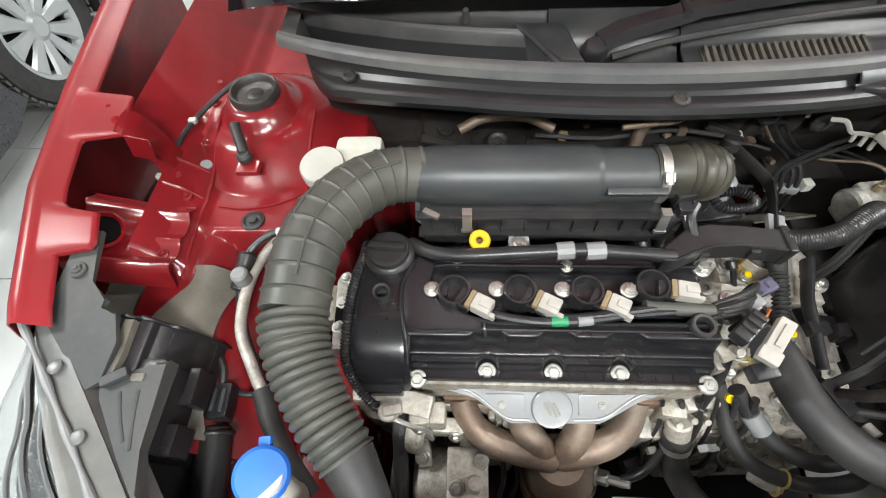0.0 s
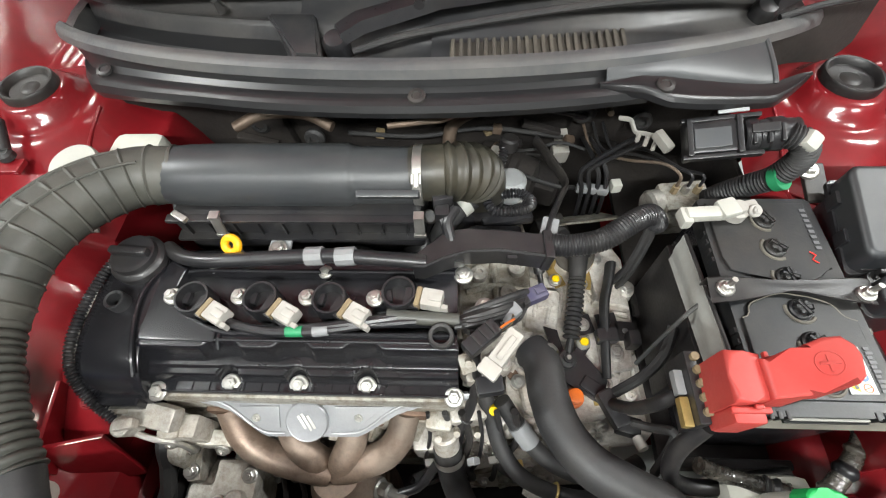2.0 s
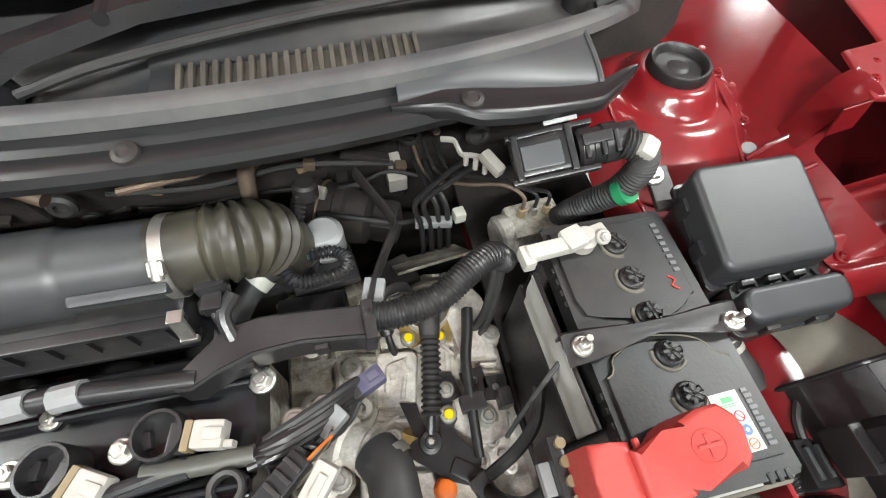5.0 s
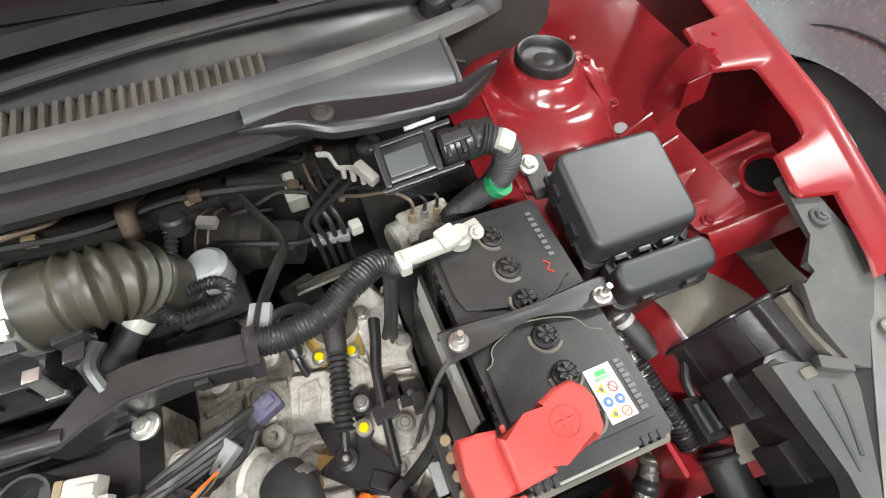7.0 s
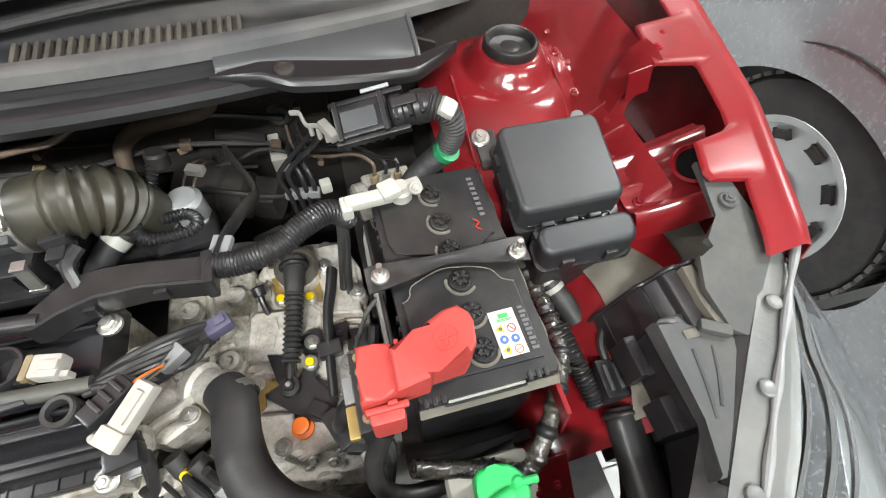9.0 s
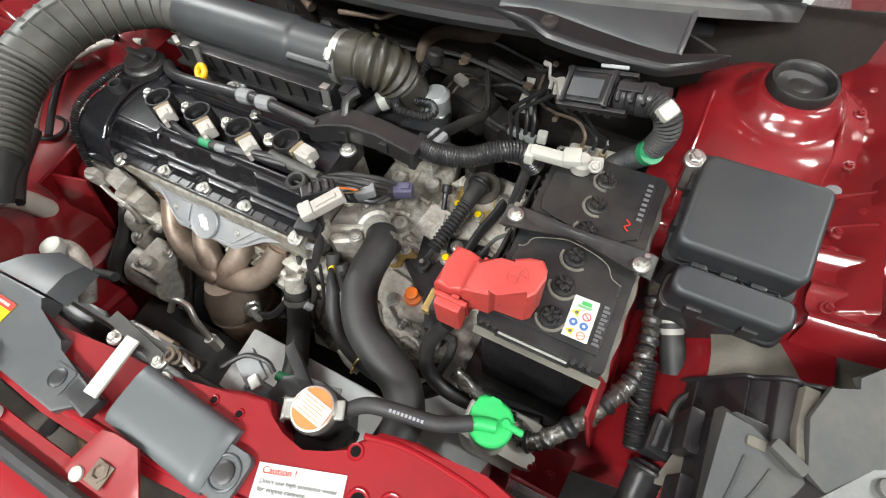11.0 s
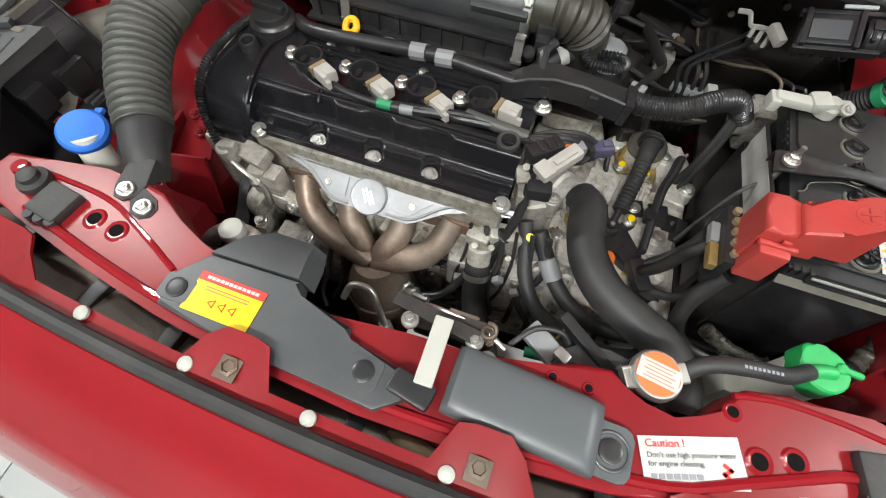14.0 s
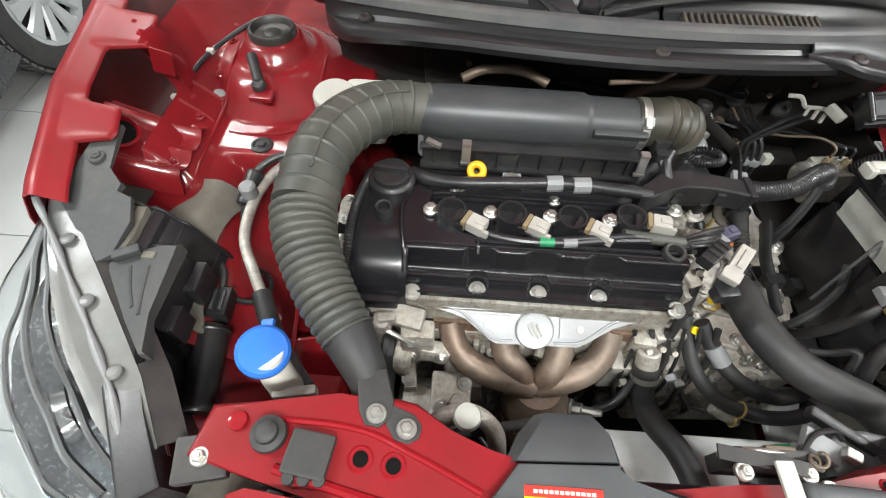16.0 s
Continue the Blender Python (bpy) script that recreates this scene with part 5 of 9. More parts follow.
def engine_lower():
    # cylinder head, block and front castings
    bm = B()
    box(bm, (0.115, 0.245, 0.645), (0.445, 0.185, 0.085), 0.006)
    box(bm, (0.13, 0.162, 0.672), (0.37, 0.010, 0.010), 0.002)
    part("cylinder_head", bm, ALUD, engine, "dirty cast aluminium cylinder head")
    bm = B()
    box(bm, (0.10, 0.25, 0.45), (0.42, 0.22, 0.32), 0.015)
    part("cylinder_block", bm, ALUD, engine, "dirty cast aluminium engine block")
    for i in range(6):
        part("block_rib", box(B(), (-0.07 + i * 0.07, 0.14, 0.45), (0.010, 0.02, 0.28), 0.003), ALUD, engine)
    bm = B()
    box(bm, (-0.09, 0.235, 0.50), (0.06, 0.21, 0.36), 0.012)
    part("timing_cover", bm, ALUD, engine)
    for k, (y, z) in enumerate(((0.15, 0.655), (0.15, 0.60), (0.145, 0.54), (0.34, 0.66), (0.34, 0.58))):
        bm = B()
        bolt(bm, (-0.098, y - 0.012, z), (0, -1, 0.2), 0.006)
        part("bolt", bm, STEEL, engine)
    # bracket lugs at the head's left end
    bm = B()
    box(bm, (-0.045, 0.135, 0.668), (0.07, 0.03, 0.022), 0.005, (15, 0, -12))
    cyl(bm, (-0.068, 0.122, 0.655), (-0.068, 0.116, 0.690), 0.012, 16, 0.002)
    box(bm, (-0.02, 0.125, 0.62), (0.05, 0.03, 0.06), 0.006)
    part("lifting_lug", bm, ALU, engine)
    # thermostat housing at the right end
    bm = B()
    prism(bm, [(0.345, 0.195), (0.372, 0.185), (0.398, 0.200), (0.406, 0.232), (0.392, 0.262), (0.360, 0.268), (0.345, 0.250)], 0.600, 0.668, 0.010, segs=3)
    lathe(bm, [(0.027, 0.0), (0.028, 0.012), (0.023, 0.016), (0.0225, 0.034), (0.025, 0.037), (0.025, 0.042)], (0.396, 0.248, 0.652), (0.85, -0.50, 0.25), 24)
    tube(bm, [(0.352, 0.192, 0.665), (0.366, 0.205, 0.676), (0.384, 0.214, 0.674), (0.398, 0.228, 0.664)], 0.007, n=10)
    box(bm, (0.358, 0.188, 0.690), (0.022, 0.026, 0.024), 0.006, (0, 0, 12))
    th = part("thermostat_housing", bm, ALU, engine, "cast aluminium thermostat housing")
    for x, y in ((0.352, 0.200), (0.398, 0.208), (0.388, 0.258), (0.354, 0.258)):
        part("boss", cyl(B(), (x, y, 0.640), (x, y, 0.674), 0.011, 16, 0.003), ALU, th)
        part("bolt", bolt(B(), (x, y, 0.675), (0, 0, 1), 0.006), STEEL, th)
    # castings that join engine and gearbox
    part("rear_casting", prism(B(), [(0.335, 0.260), (0.420, 0.250), (0.450, 0.300), (0.455, 0.420), (0.440, 0.470), (0.350, 0.470), (0.335, 0.400)], 0.46, 0.602, 0.010, segs=3), ALUD, engine)
    for pts in ([(0.350, 0.280, 0.602), (0.385, 0.300, 0.606), (0.425, 0.310, 0.604)], [(0.350, 0.340, 0.602), (0.400, 0.350, 0.606), (0.445, 0.345, 0.603)], [(0.392, 0.270, 0.602), (0.398, 0.330, 0.606), (0.392, 0.400, 0.603)]):
        part("cast_rib", tube(B(), pts, 0.006, n=8), ALUD, engine)
    for x, y in ((0.365, 0.300), (0.420, 0.285), (0.415, 0.335), (0.370, 0.370), (0.430, 0.380)):
        part("boss", lathe(B(), [(0.014, 0), (0.013, 0.014), (0.010, 0.016), (0.006, 0.016), (0.005, 0.012)], (x, y, 0.600), (0, 0, 1), 18), ALU, engine)
    # clutch housing facing the front
    slope = Matrix.Translation((0.445, 0.112, 0.520)) @ Euler((radians(62), 0, radians(4))).to_matrix().to_4x4()
    part("clutch_housing", prism(B(), [(-0.115, -0.075), (0.09, -0.080), (0.125, -0.030), (0.115, 0.040), (0.05, 0.085), (-0.06, 0.080), (-0.12, 0.030)], -0.06, 0.0, 0.012, slope, segs=3), ALUG, engine, "dirty cast clutch housing")
    rng = random.Random(17)
    for i in range(44):
        u, v = -0.10 + 0.20 * rng.random(), -0.065 + 0.14 * rng.random()
        at, nz = slope @ Vector((u, v, 0.0)), slope.to_3x3() @ Vector((0, 0, 1))
        k = rng.random()
        if k < 0.3:
            part("bolt", bolt(B(), at, nz, 0.0055, 0.006), STEEL, engine)
        elif k < 0.55:
            part("boss", lathe(B(), [(0.013, -0.01), (0.012, 0.008), (0.009, 0.010), (0.005, 0.010), (0.004, 0.005)], at, nz, 16), ALU, engine)
        else:
            w = slope.to_3x3() @ Vector((math.cos(9 * k), math.sin(9 * k), 0))
            part("cast_rib", tube(B(), [at - w * 0.022, at + nz * 0.001, at + w * 0.022], 0.0042, n=8), ALUD, engine)


engine_lower()


def exhaust():
    t = thing("exhaust_manifold", (0.15, 0.09, 0.36), "heat-tinted brown steel exhaust manifold with a catalyst", "exhaust manifold")
    bm = B()
    box(bm, (0.15, 0.152, 0.610), (0.30, 0.012, 0.045), 0.004)
    part("flange", bm, RUSTD, t)
    for way in ([(0.026, 0.156, 0.618), (0.031, 0.142, 0.606), (0.042, 0.122, 0.590), (0.064, 0.106, 0.576), (0.098, 0.095, 0.566), (0.132, 0.089, 0.560), (0.158, 0.086, 0.548)],
                [(0.104, 0.156, 0.618), (0.108, 0.138, 0.602), (0.118, 0.118, 0.586), (0.136, 0.100, 0.570), (0.152, 0.090, 0.548)],
                [(0.200, 0.156, 0.618), (0.198, 0.138, 0.604), (0.194, 0.118, 0.590), (0.184, 0.100, 0.572), (0.174, 0.090, 0.548)],
                [(0.270, 0.156, 0.622), (0.266, 0.142, 0.610), (0.258, 0.122, 0.594), (0.240, 0.106, 0.578), (0.212, 0.096, 0.566), (0.188, 0.090, 0.556), (0.170, 0.087, 0.546)]):
        part("runner", tube(B(), way, lambda d, k: 0.0190 + 0.0035 * k, n=20), RUST, t)
    for i in range(5):
        part("nut", bolt(B(), (0.064 + 0.042 * i, 0.146, 0.596 + 0.012 * (i % 2)), (0, -1, 0.3), 0.006), RUSTD, t)
    bm = B()
    lathe(bm, [(0.054, -0.014), (0.055, 0.002), (0.052, 0.018), (0.046, 0.034), (0.040, 0.046), (0.036, 0.056)], (0.176, 0.074, 0.498), (-0.12, 0.18, 1), 36)
    part("collector", bm, RUST, t)
    bm = B()
    lathe(bm, [(0.04, -0.15), (0.056, -0.13), (0.059, -0.10), (0.059, -0.02), (0.058, 0.0), (0.056, 0.010), (0.052, 0.014)], (0.178, 0.074, 0.480), (-0.08, 0.10, 1), 32)
    box(bm, (0.215, 0.03, 0.40), (0.02, 0.02, 0.012), 0.003)
    ca = part("catalyst_shell", bm, RUSTD, t, "rust-brown catalyst shell")
    bm = B()
    ring(bm, (0.177, 0.074, 0.486), (-0.10, 0.14, 1), 0.0575, 0.003)
    part("weld_seam", bm, RUST, ca)
    bm = B()
    o = Vector((0.222, 0.068, 0.516))
    lathe(bm, [(0.015, 0), (0.015, 0.008), (0.011, 0.010), (0.011, 0.024), (0.007, 0.026), (0.007, 0.045), (0.005, 0.055)], o, (0.8, -0.25, 0.45), 8)
    part("oxygen_sensor", bm, STEEL, t, "steel oxygen sensor")
    bm = B()
    bolt(bm, (0.205, 0.028, 0.405), (0, -0.6, 1), 0.008)
    part("bolt", bm, STEEL, t)
    # silver shield above
    s = thing("heat_shield", (0.15, 0.15, 0.62), "pressed silver heat shield with a round plain emblem", "heat shield")
    tilt = Matrix.Translation((0.147, 0.160, 0.666)) @ Euler((radians(37), 0, radians(1))).to_matrix().to_4x4()
    bm = B()
    prism(bm, [(-0.172, 0.008), (-0.170, 0.0), (-0.120, -0.012), (-0.100, -0.018), (-0.064, -0.048), (-0.054, -0.053), (0.064, -0.053), (0.074, -0.048), (0.114, -0.022), (0.140, -0.013), (0.205, -0.003), (0.208, 0.008)],
          -0.003, 0.0, 0.0008, tilt)
    pl = part("plate", bm, SHIELD, s)
    bm = B()
    prism(bm, [(-0.170, 0.000), (-0.172, 0.009), (0.208, 0.009), (0.205, 0.000), (0.150, -0.004), (-0.120, -0.004)], 0.0, 0.006, 0.0025, tilt)
    part("folded_edge", bm, SHIELD, pl)
    for x0, x1 in ((-0.088, -0.036), (0.036, 0.098)):
        part("raised_panel", prism(B(), [(x0, -0.011), (x1, -0.011), (x1, -0.040), (x0 + 0.034 if x0 < 0 else x0, -0.042)] if x0 < 0 else [(x0, -0.011), (x1, -0.011), (x1 - 0.034, -0.042), (x0, -0.040)], 0.0, 0.0028, 0.0014, tilt), SHIELD, pl)
    for line in (((-0.150, 0.002), (-0.106, -0.010), (-0.062, -0.044), (-0.030, -0.048)), ((0.185, 0.002), (0.118, -0.012), (0.070, -0.044), (0.030, -0.048))):
        part("pressed_bead", tube(B(), [tilt @ Vector((a, b, 0.0005)) for a, b in line], 0.0022, n=8), SHIELD, pl)
    bm = B()
    c = tilt @ Vector((0.0, -0.030, 0.0))
    nrm = tilt.to_3x3() @ Vector((0, 0, 1))
    lathe(bm, [(0.0275, 0), (0.0275, 0.005), (0.026, 0.0065), (0.0245, 0.0058), (0.010, 0.0056)], c, nrm, 36)
    em = part("emblem_disc", bm, SHIELD, s, "round silver emblem disc")
    bm = B()
    for q in (-0.006, 0.0, 0.006):
        p = tilt @ Vector((q, -0.030, 0.0062))
        box(bm, p, (0.003, 0.026 - abs(q), 0.0015), 0.0004, (37, 0, 35))
    part("raised_bars", bm, STEEL, em)
    for x in (-0.066, 0.066):
        bm = B()
        bolt(bm, tilt @ Vector((x, -0.026, 0.002)), nrm, 0.0035, 0.003)
        part("rivet", bm, STEEL, s)
    for x in (0.106, 0.15):
        bm = B()
        cyl(bm, (0.147 + x, 0.166, 0.664), (0.147 + x, 0.160, 0.678), 0.006, 12, 0.001)
        part("stud", bm, ALU, s)


exhaust()


# ---- air intake ----
def intake():
    t = thing("air_cleaner", (0.13, 0.40, 0.70), "dark grey plastic air cleaner box with a tubular top", "air cleaner")
    bm = B()
    prof = []
    for i in range(13):
        a = radians(-35 + 215 * i / 12)
        prof.append((0.410 + 0.042 * math.cos(a) * -1, 0.803 + 0.040 * math.sin(a)))
    prof = prof + [(0.4525, 0.755), (0.356, 0.755)]
    secs = []
    for x, k in ((-0.040, 0.86), (-0.034, 0.93), (-0.010, 0.98), (0.02, 1.0), (0.150, 1.0), (0.200, 1.0), (0.206, 0.93), (0.212, 0.91), (0.285, 0.90)):
        secs.append([Vector((x, 0.410 + (y - 0.410) * k, 0.800 + (z - 0.800) * k)) for y, z in prof])
    loft(bm, secs)
    lid = part("lid", bm, AIRBOX, t, "dark grey tubular lid")
    bm = B()
    box(bm, (0.252, 0.372, 0.812), (0.078, 0.010, 0.014), 0.003, (25, 0, 0))
    part("lid_step", bm, AIRBOX, lid)
    bm = B()
    box(bm, (0.130, 0.405, 0.745), (0.325, 0.105, 0.085), 0.008)
    for i in range(10):
        box(bm, (-0.015 + i * 0.032, 0.352, 0.765), (0.0022, 0.008, 0.045), 0.0)
    box(bm, (0.13, 0.352, 0.787), (0.33, 0.012, 0.006), 0.002)
    box(bm, (0.13, 0.350, 0.752), (0.33, 0.016, 0.007), 0.002)
    part("body", bm, BLACK, t, "black lower box with ribs")
    for x in (0.033, 0.290):
        bm = B()
        box(bm, (x, 0.345, 0.782), (0.013, 0.004, 0.030), 0.001, (-12, 0, 0))
        box(bm, (x, 0.350, 0.798), (0.013, 0.012, 0.004), 0.001)
        box(bm, (x, 0.342, 0.766), (0.016, 0.005, 0.006), 0.001)
        part("spring_clip", bm, STEEL, t, "bright spring clip")
    bm = B()
    box(bm, (-0.015, 0.352, 0.792), (0.024, 0.008, 0.006), 0.001, (0, 0, -30))
    part("tab", bm, STEEL, t)
    bm = B()
    prism(bm, [(0.088, 0.318), (0.120, 0.318), (0.118, 0.350), (0.092, 0.350)], 0.748, 0.752, 0.001)
    br = part("mounting_tab", bm, CONNG, t)
    bm = B()
    bolt(bm, (0.104, 0.328, 0.754), (0, 0, 1), 0.008)
    part("bolt", bm, STEEL, br)

    # wide ribbed intake hose
    h = thing("intake_hose", (-0.13, 0.2, 0.70), "dusty dark ribbed air intake hose", "air hose")
    bm = B()
    bend = [(-0.030, 0.411, 0.803), (-0.075, 0.399, 0.813), (-0.116, 0.362, 0.824), (-0.144, 0.314, 0.831), (-0.157, 0.262, 0.831), (-0.161, 0.195, 0.820)]
    tube(bm, bend, lambda s, k: 0.0375 + 0.0015 * k + (0.002 if (s % 0.026) < 0.004 else 0.0), n=28, steps=110)
    hb = part("bend", bm, HOSE, h, "smooth bend with raised ribs")
    for da in (-0.5, 0.35):
        bm = B()
        pts = spline(bend, 8)
        tube(bm, [p + Vector((0, 0, 1)) * 0.039 * math.cos(da) + (Vector((0.75, -0.66, 0)) * 0.039 * math.sin(da)) for p in pts[6:-2:5]], 0.0022, n=6)
        part("long_rib", bm, HOSE, hb)
    bm = B()
    low = [(-0.161, 0.195, 0.820), (-0.154, 0.162, 0.813), (-0.139, 0.128, 0.804), (-0.115, 0.088, 0.793), (-0.087, 0.052, 0.782)]
    tube(bm, low, lambda s, k: 0.0375 - 0.0085 * k + 0.0028 * (abs(math.sin(math.pi * s / 0.0108)) ** 0.6 * 2 - 1), n=28, steps=190)
    part("bellows", bm, HOSE, h, "corrugated bellows section")
    bm = B()
    tube(bm, [(-0.087, 0.052, 0.782), (-0.073, 0.031, 0.777), (-0.062, 0.014, 0.768), (-0.056, 0.000, 0.757)], lambda s, k: 0.029 - 0.009 * k, n=24)
    ne = part("neck", bm, RUBBER, h, "smooth black duct neck")
    bm = B()
    prism(bm, [(-0.070, 0.012), (-0.040, 0.016), (-0.028, -0.018), (-0.030, -0.034), (-0.040, -0.043), (-0.054, -0.041), (-0.062, -0.028)], 0.776, 0.7875, 0.003)
    prism(bm, [(-0.034, -0.018), (-0.006, -0.028), (0.002, -0.038), (0.000, -0.050), (-0.010, -0.056), (-0.024, -0.053), (-0.034, -0.040)], 0.778, 0.7865, 0.003)
    part("mounting_foot", bm, RUBBER, ne)
    for p in ((-0.044, -0.030, 0.789), (-0.013, -0.042, 0.788)):
        bm = B()
        bolt(bm, p, (0, 0, 1), 0.0065, 0.005)
        part("bolt", bm, STEEL, h, "steel duct bolt")

    # elbow to the throttle
    e = thing("throttle_elbow", (0.36, 0.40, 0.70), "ribbed dark rubber elbow held by a steel band", "air hose")
    bm = B()
    tube(bm, [(0.280, 0.410, 0.805), (0.315, 0.411, 0.808), (0.336, 0.414, 0.805), (0.355, 0.423, 0.793), (0.366, 0.434, 0.765), (0.368, 0.442, 0.73)],
         lambda s, k: 0.036 + (0.0026 * math.sin(2 * math.pi * s / 0.0105) if 0.040 < s < 0.105 else 0.0), n=28, steps=100)
    part("bellows", bm, ELBOW, e)
    bm = B()
    lathe(bm, [(0.0385, -0.006), (0.0395, -0.005), (0.0395, 0.005), (0.0385, 0.006)], (0.288, 0.410, 0.803), (1, 0, 0), 32)
    bd = part("hose_band", bm, STEEL, e, "bright steel hose band")
    bm = B()
    cyl(bm, (0.288, 0.372, 0.826), (0.288, 0.385, 0.836), 0.005, 12)
    box(bm, (0.288, 0.380, 0.831), (0.012, 0.012, 0.008), 0.001, (35, 0, 0))
    part("band_screw", bm, STEEL, bd)
    bm = B()
    box(bm, (0.385, 0.430, 0.650), (0.085, 0.075, 0.08), 0.012)
    box(bm, (0.415, 0.405, 0.672), (0.040, 0.030, 0.030), 0.006, (0, 0, 15))
    th = part("throttle_body", bm, ALUD, engine, "dirty cast aluminium throttle body")
    bm = B()
    cyl(bm, (0.412, 0.452, 0.690), (0.412, 0.452, 0.748), 0.023, 24, 0.006)
    part("actuator", bm, GREYL, th, "grey actuator cap")
    bm = B()
    box(bm, (0.390, 0.380, 0.695), (0.075, 0.03, 0.035), 0.006)
    part("connector", bm, BLACK, th)
    part("collar", cyl(B(), (0.369, 0.442, 0.690), (0.369, 0.442, 0.732), 0.036, 24, 0.004), DUSTY, th)
    part("cover_plate", box(B(), (0.405, 0.425, 0.705), (0.075, 0.050, 0.016), 0.005, (0, 0, 10)), BLACK, th)
    part("screw", bolt(B(), (0.425, 0.440, 0.714), (0, 0, 1), 0.005), STEEL, th)
    # intake manifold runners, between engine and air box
    im = thing("intake_manifold", (0.16, 0.36, 0.6), "black plastic intake manifold under the air box", "intake manifold")
    for x in (0.03, 0.11, 0.20, 0.28):
        bm = B()
        tube(bm, [(x, 0.335, 0.69), (x, 0.37, 0.70), (x + 0.005, 0.43, 0.66), (x + 0.01, 0.45, 0.58)], 0.024, n=14)
        part("runner", bm, BLACK, im)


intake()


# ---- battery and fuse box ----
def battery():
    t = thing("battery", (0.702, 0.255, 0.56), "black car battery, dusty, with screw caps and a warning label", "battery")
    bm = B()
    box(bm, (0.701, 0.255, 0.665), (0.124, 0.250, 0.205), 0.006)
    part("case", bm, COVER, t)
    lid = part("lid", prism(B(), rounded(0.634, 0.127, 0.768, 0.385, 0.004), 0.763, 0.787, 0.003, segs=3), BATT, t)
    rear_panel = [(0.641, 0.376), (0.641, 0.300), (0.646, 0.284), (0.662, 0.279), (0.690, 0.272), (0.722, 0.268), (0.742, 0.276), (0.748, 0.284), (0.757, 0.286), (0.757, 0.376)]
    front_panel = [(0.641, 0.142), (0.641, 0.226), (0.649, 0.230), (0.653, 0.242), (0.672, 0.250), (0.690, 0.255), (0.720, 0.250), (0.738, 0.242), (0.745, 0.229), (0.757, 0.224), (0.757, 0.142)]
    for outline in (rear_panel, front_panel[::-1]):
        part("raised_panel", prism(B(), outline[::-1], 0.786, 0.7905, 0.0015), BATT, lid, "dusty raised lid panel")
    part("panel_edge", tube(B(), [(x, y, 0.7900) for x, y in front_panel[1:-1]], 0.0009, n=6, sub=3), LINER, lid, "dust along the panel edge")
    for k, y in enumerate((0.351, 0.312, 0.274, 0.236, 0.199, 0.161)):
        x = 0.703
        cp = part("cell_cap", lathe(B(), [(0.0120, 0.0), (0.0120, 0.0030), (0.0105, 0.0046), (0.0070, 0.0050), (0.0062, 0.0080), (0.0050, 0.0088)], (x, y, 0.7895), (0, 0, 1), 24), BATT, lid, "round black screw cap")
        arc = [(x + 0.0150 * math.cos(radians(120 + 20 * i + 14 * k)), y + 0.0150 * math.sin(radians(120 + 20 * i + 14 * k)), 0.7908) for i in range(9)]
        part("crescent_rim", tube(B(), arc, 0.0019, n=6, sub=3), LINER, cp, "dusty crescent rim")
        for q in range(3):
            part("cross_grip", box(B(), (x, y, 0.7965), (0.017, 0.0038, 0.0042), 0.001, (0, 0, 60 * q + 20 * k)), BATT, cp)
    for x in (0.640, 0.648, 0.656, 0.738, 0.746, 0.754):
        part("edge_rib", box(B(), (x, 0.1285, 0.783), (0.0045, 0.008, 0.010), 0.001), BATT, lid)
    part("front_ridge", box(B(), (0.697, 0.1262, 0.7800), (0.074, 0.003, 0.003), 0.001), GREYB, lid, "pale worn ridge")
    part("front_ridge", box(B(), (0.697, 0.1255, 0.7735), (0.080, 0.004, 0.004), 0.001), BATT, lid)
    for y in (0.178, 0.190, 0.202, 0.214, 0.300, 0.312, 0.324, 0.336):
        part("edge_rib", box(B(), (0.6345, y, 0.780), (0.006, 0.006, 0.011), 0.001), BATT, lid)
    part("edge_strip", sheet(B(), lambda u, v: (0.6335 + 0.137 * u, 0.1275 - 0.006 * v, 0.771 - 0.008 * v), 40, 4, 0.002), LINER, lid, "tan dusty ledge below the lid")
    part("edge_strip", sheet(B(), lambda u, v: (0.7665 + 0.0065 * v + 0.0012 * math.sin(31 * u + 2 * v), 0.128 + 0.256 * u, 0.782 - 0.012 * v + 0.0012 * math.sin(47 * u)), 60, 4, 0.002), LINER, lid, "crumbling tan dust along the lid edge")
    a, u, v = (0.7185, 0.148, 0.7912), (0.999, 0.02, 0), (-0.02, 0.999, 0)
    bm = B()
    decal(bm, a, u, v, 0.026, 0.047)
    lb = part("warning_label", bm, PAPER, t, "white label with coloured warning symbols")
    U, V2 = Vector(u), Vector(v)
    for du, dv, w, h, m in ((0.009, 0.0385, 0.010, 0.0045, LGRN), (0.006, 0.0365, 0.016, 0.0008, LGRN), (0.006, 0.0350, 0.014, 0.0008, LGRN)):
        part("symbol", decal(B(), Vector(a) + U * du + V2 * dv, u, v, w, h, 0.0012), m, lb)
    for du, dv, m, n, r in ((0.0070, 0.028, LYEL, 3, 0.0052), (0.0070, 0.0065, LYEL, 3, 0.0052), (0.0070, 0.0170, LBLUE, 24, 0.0042), (0.0180, 0.0160, LBLUE, 24, 0.0042)):
        part("symbol", lathe(B(), [(r, 0), (r, 0.0005)], Vector(a) + U * du + V2 * dv + Vector((0, 0, 0.0008)), (0, 0, 1), n), m, lb)
        part("symbol_core", lathe(B(), [(r * 0.42, 0), (r * 0.42, 0.0003)], Vector(a) + U * du + V2 * dv + Vector((0, 0, 0.0014)), (0, 0, 1), 6), PAPER if m is LBLUE else DPRINT, lb)
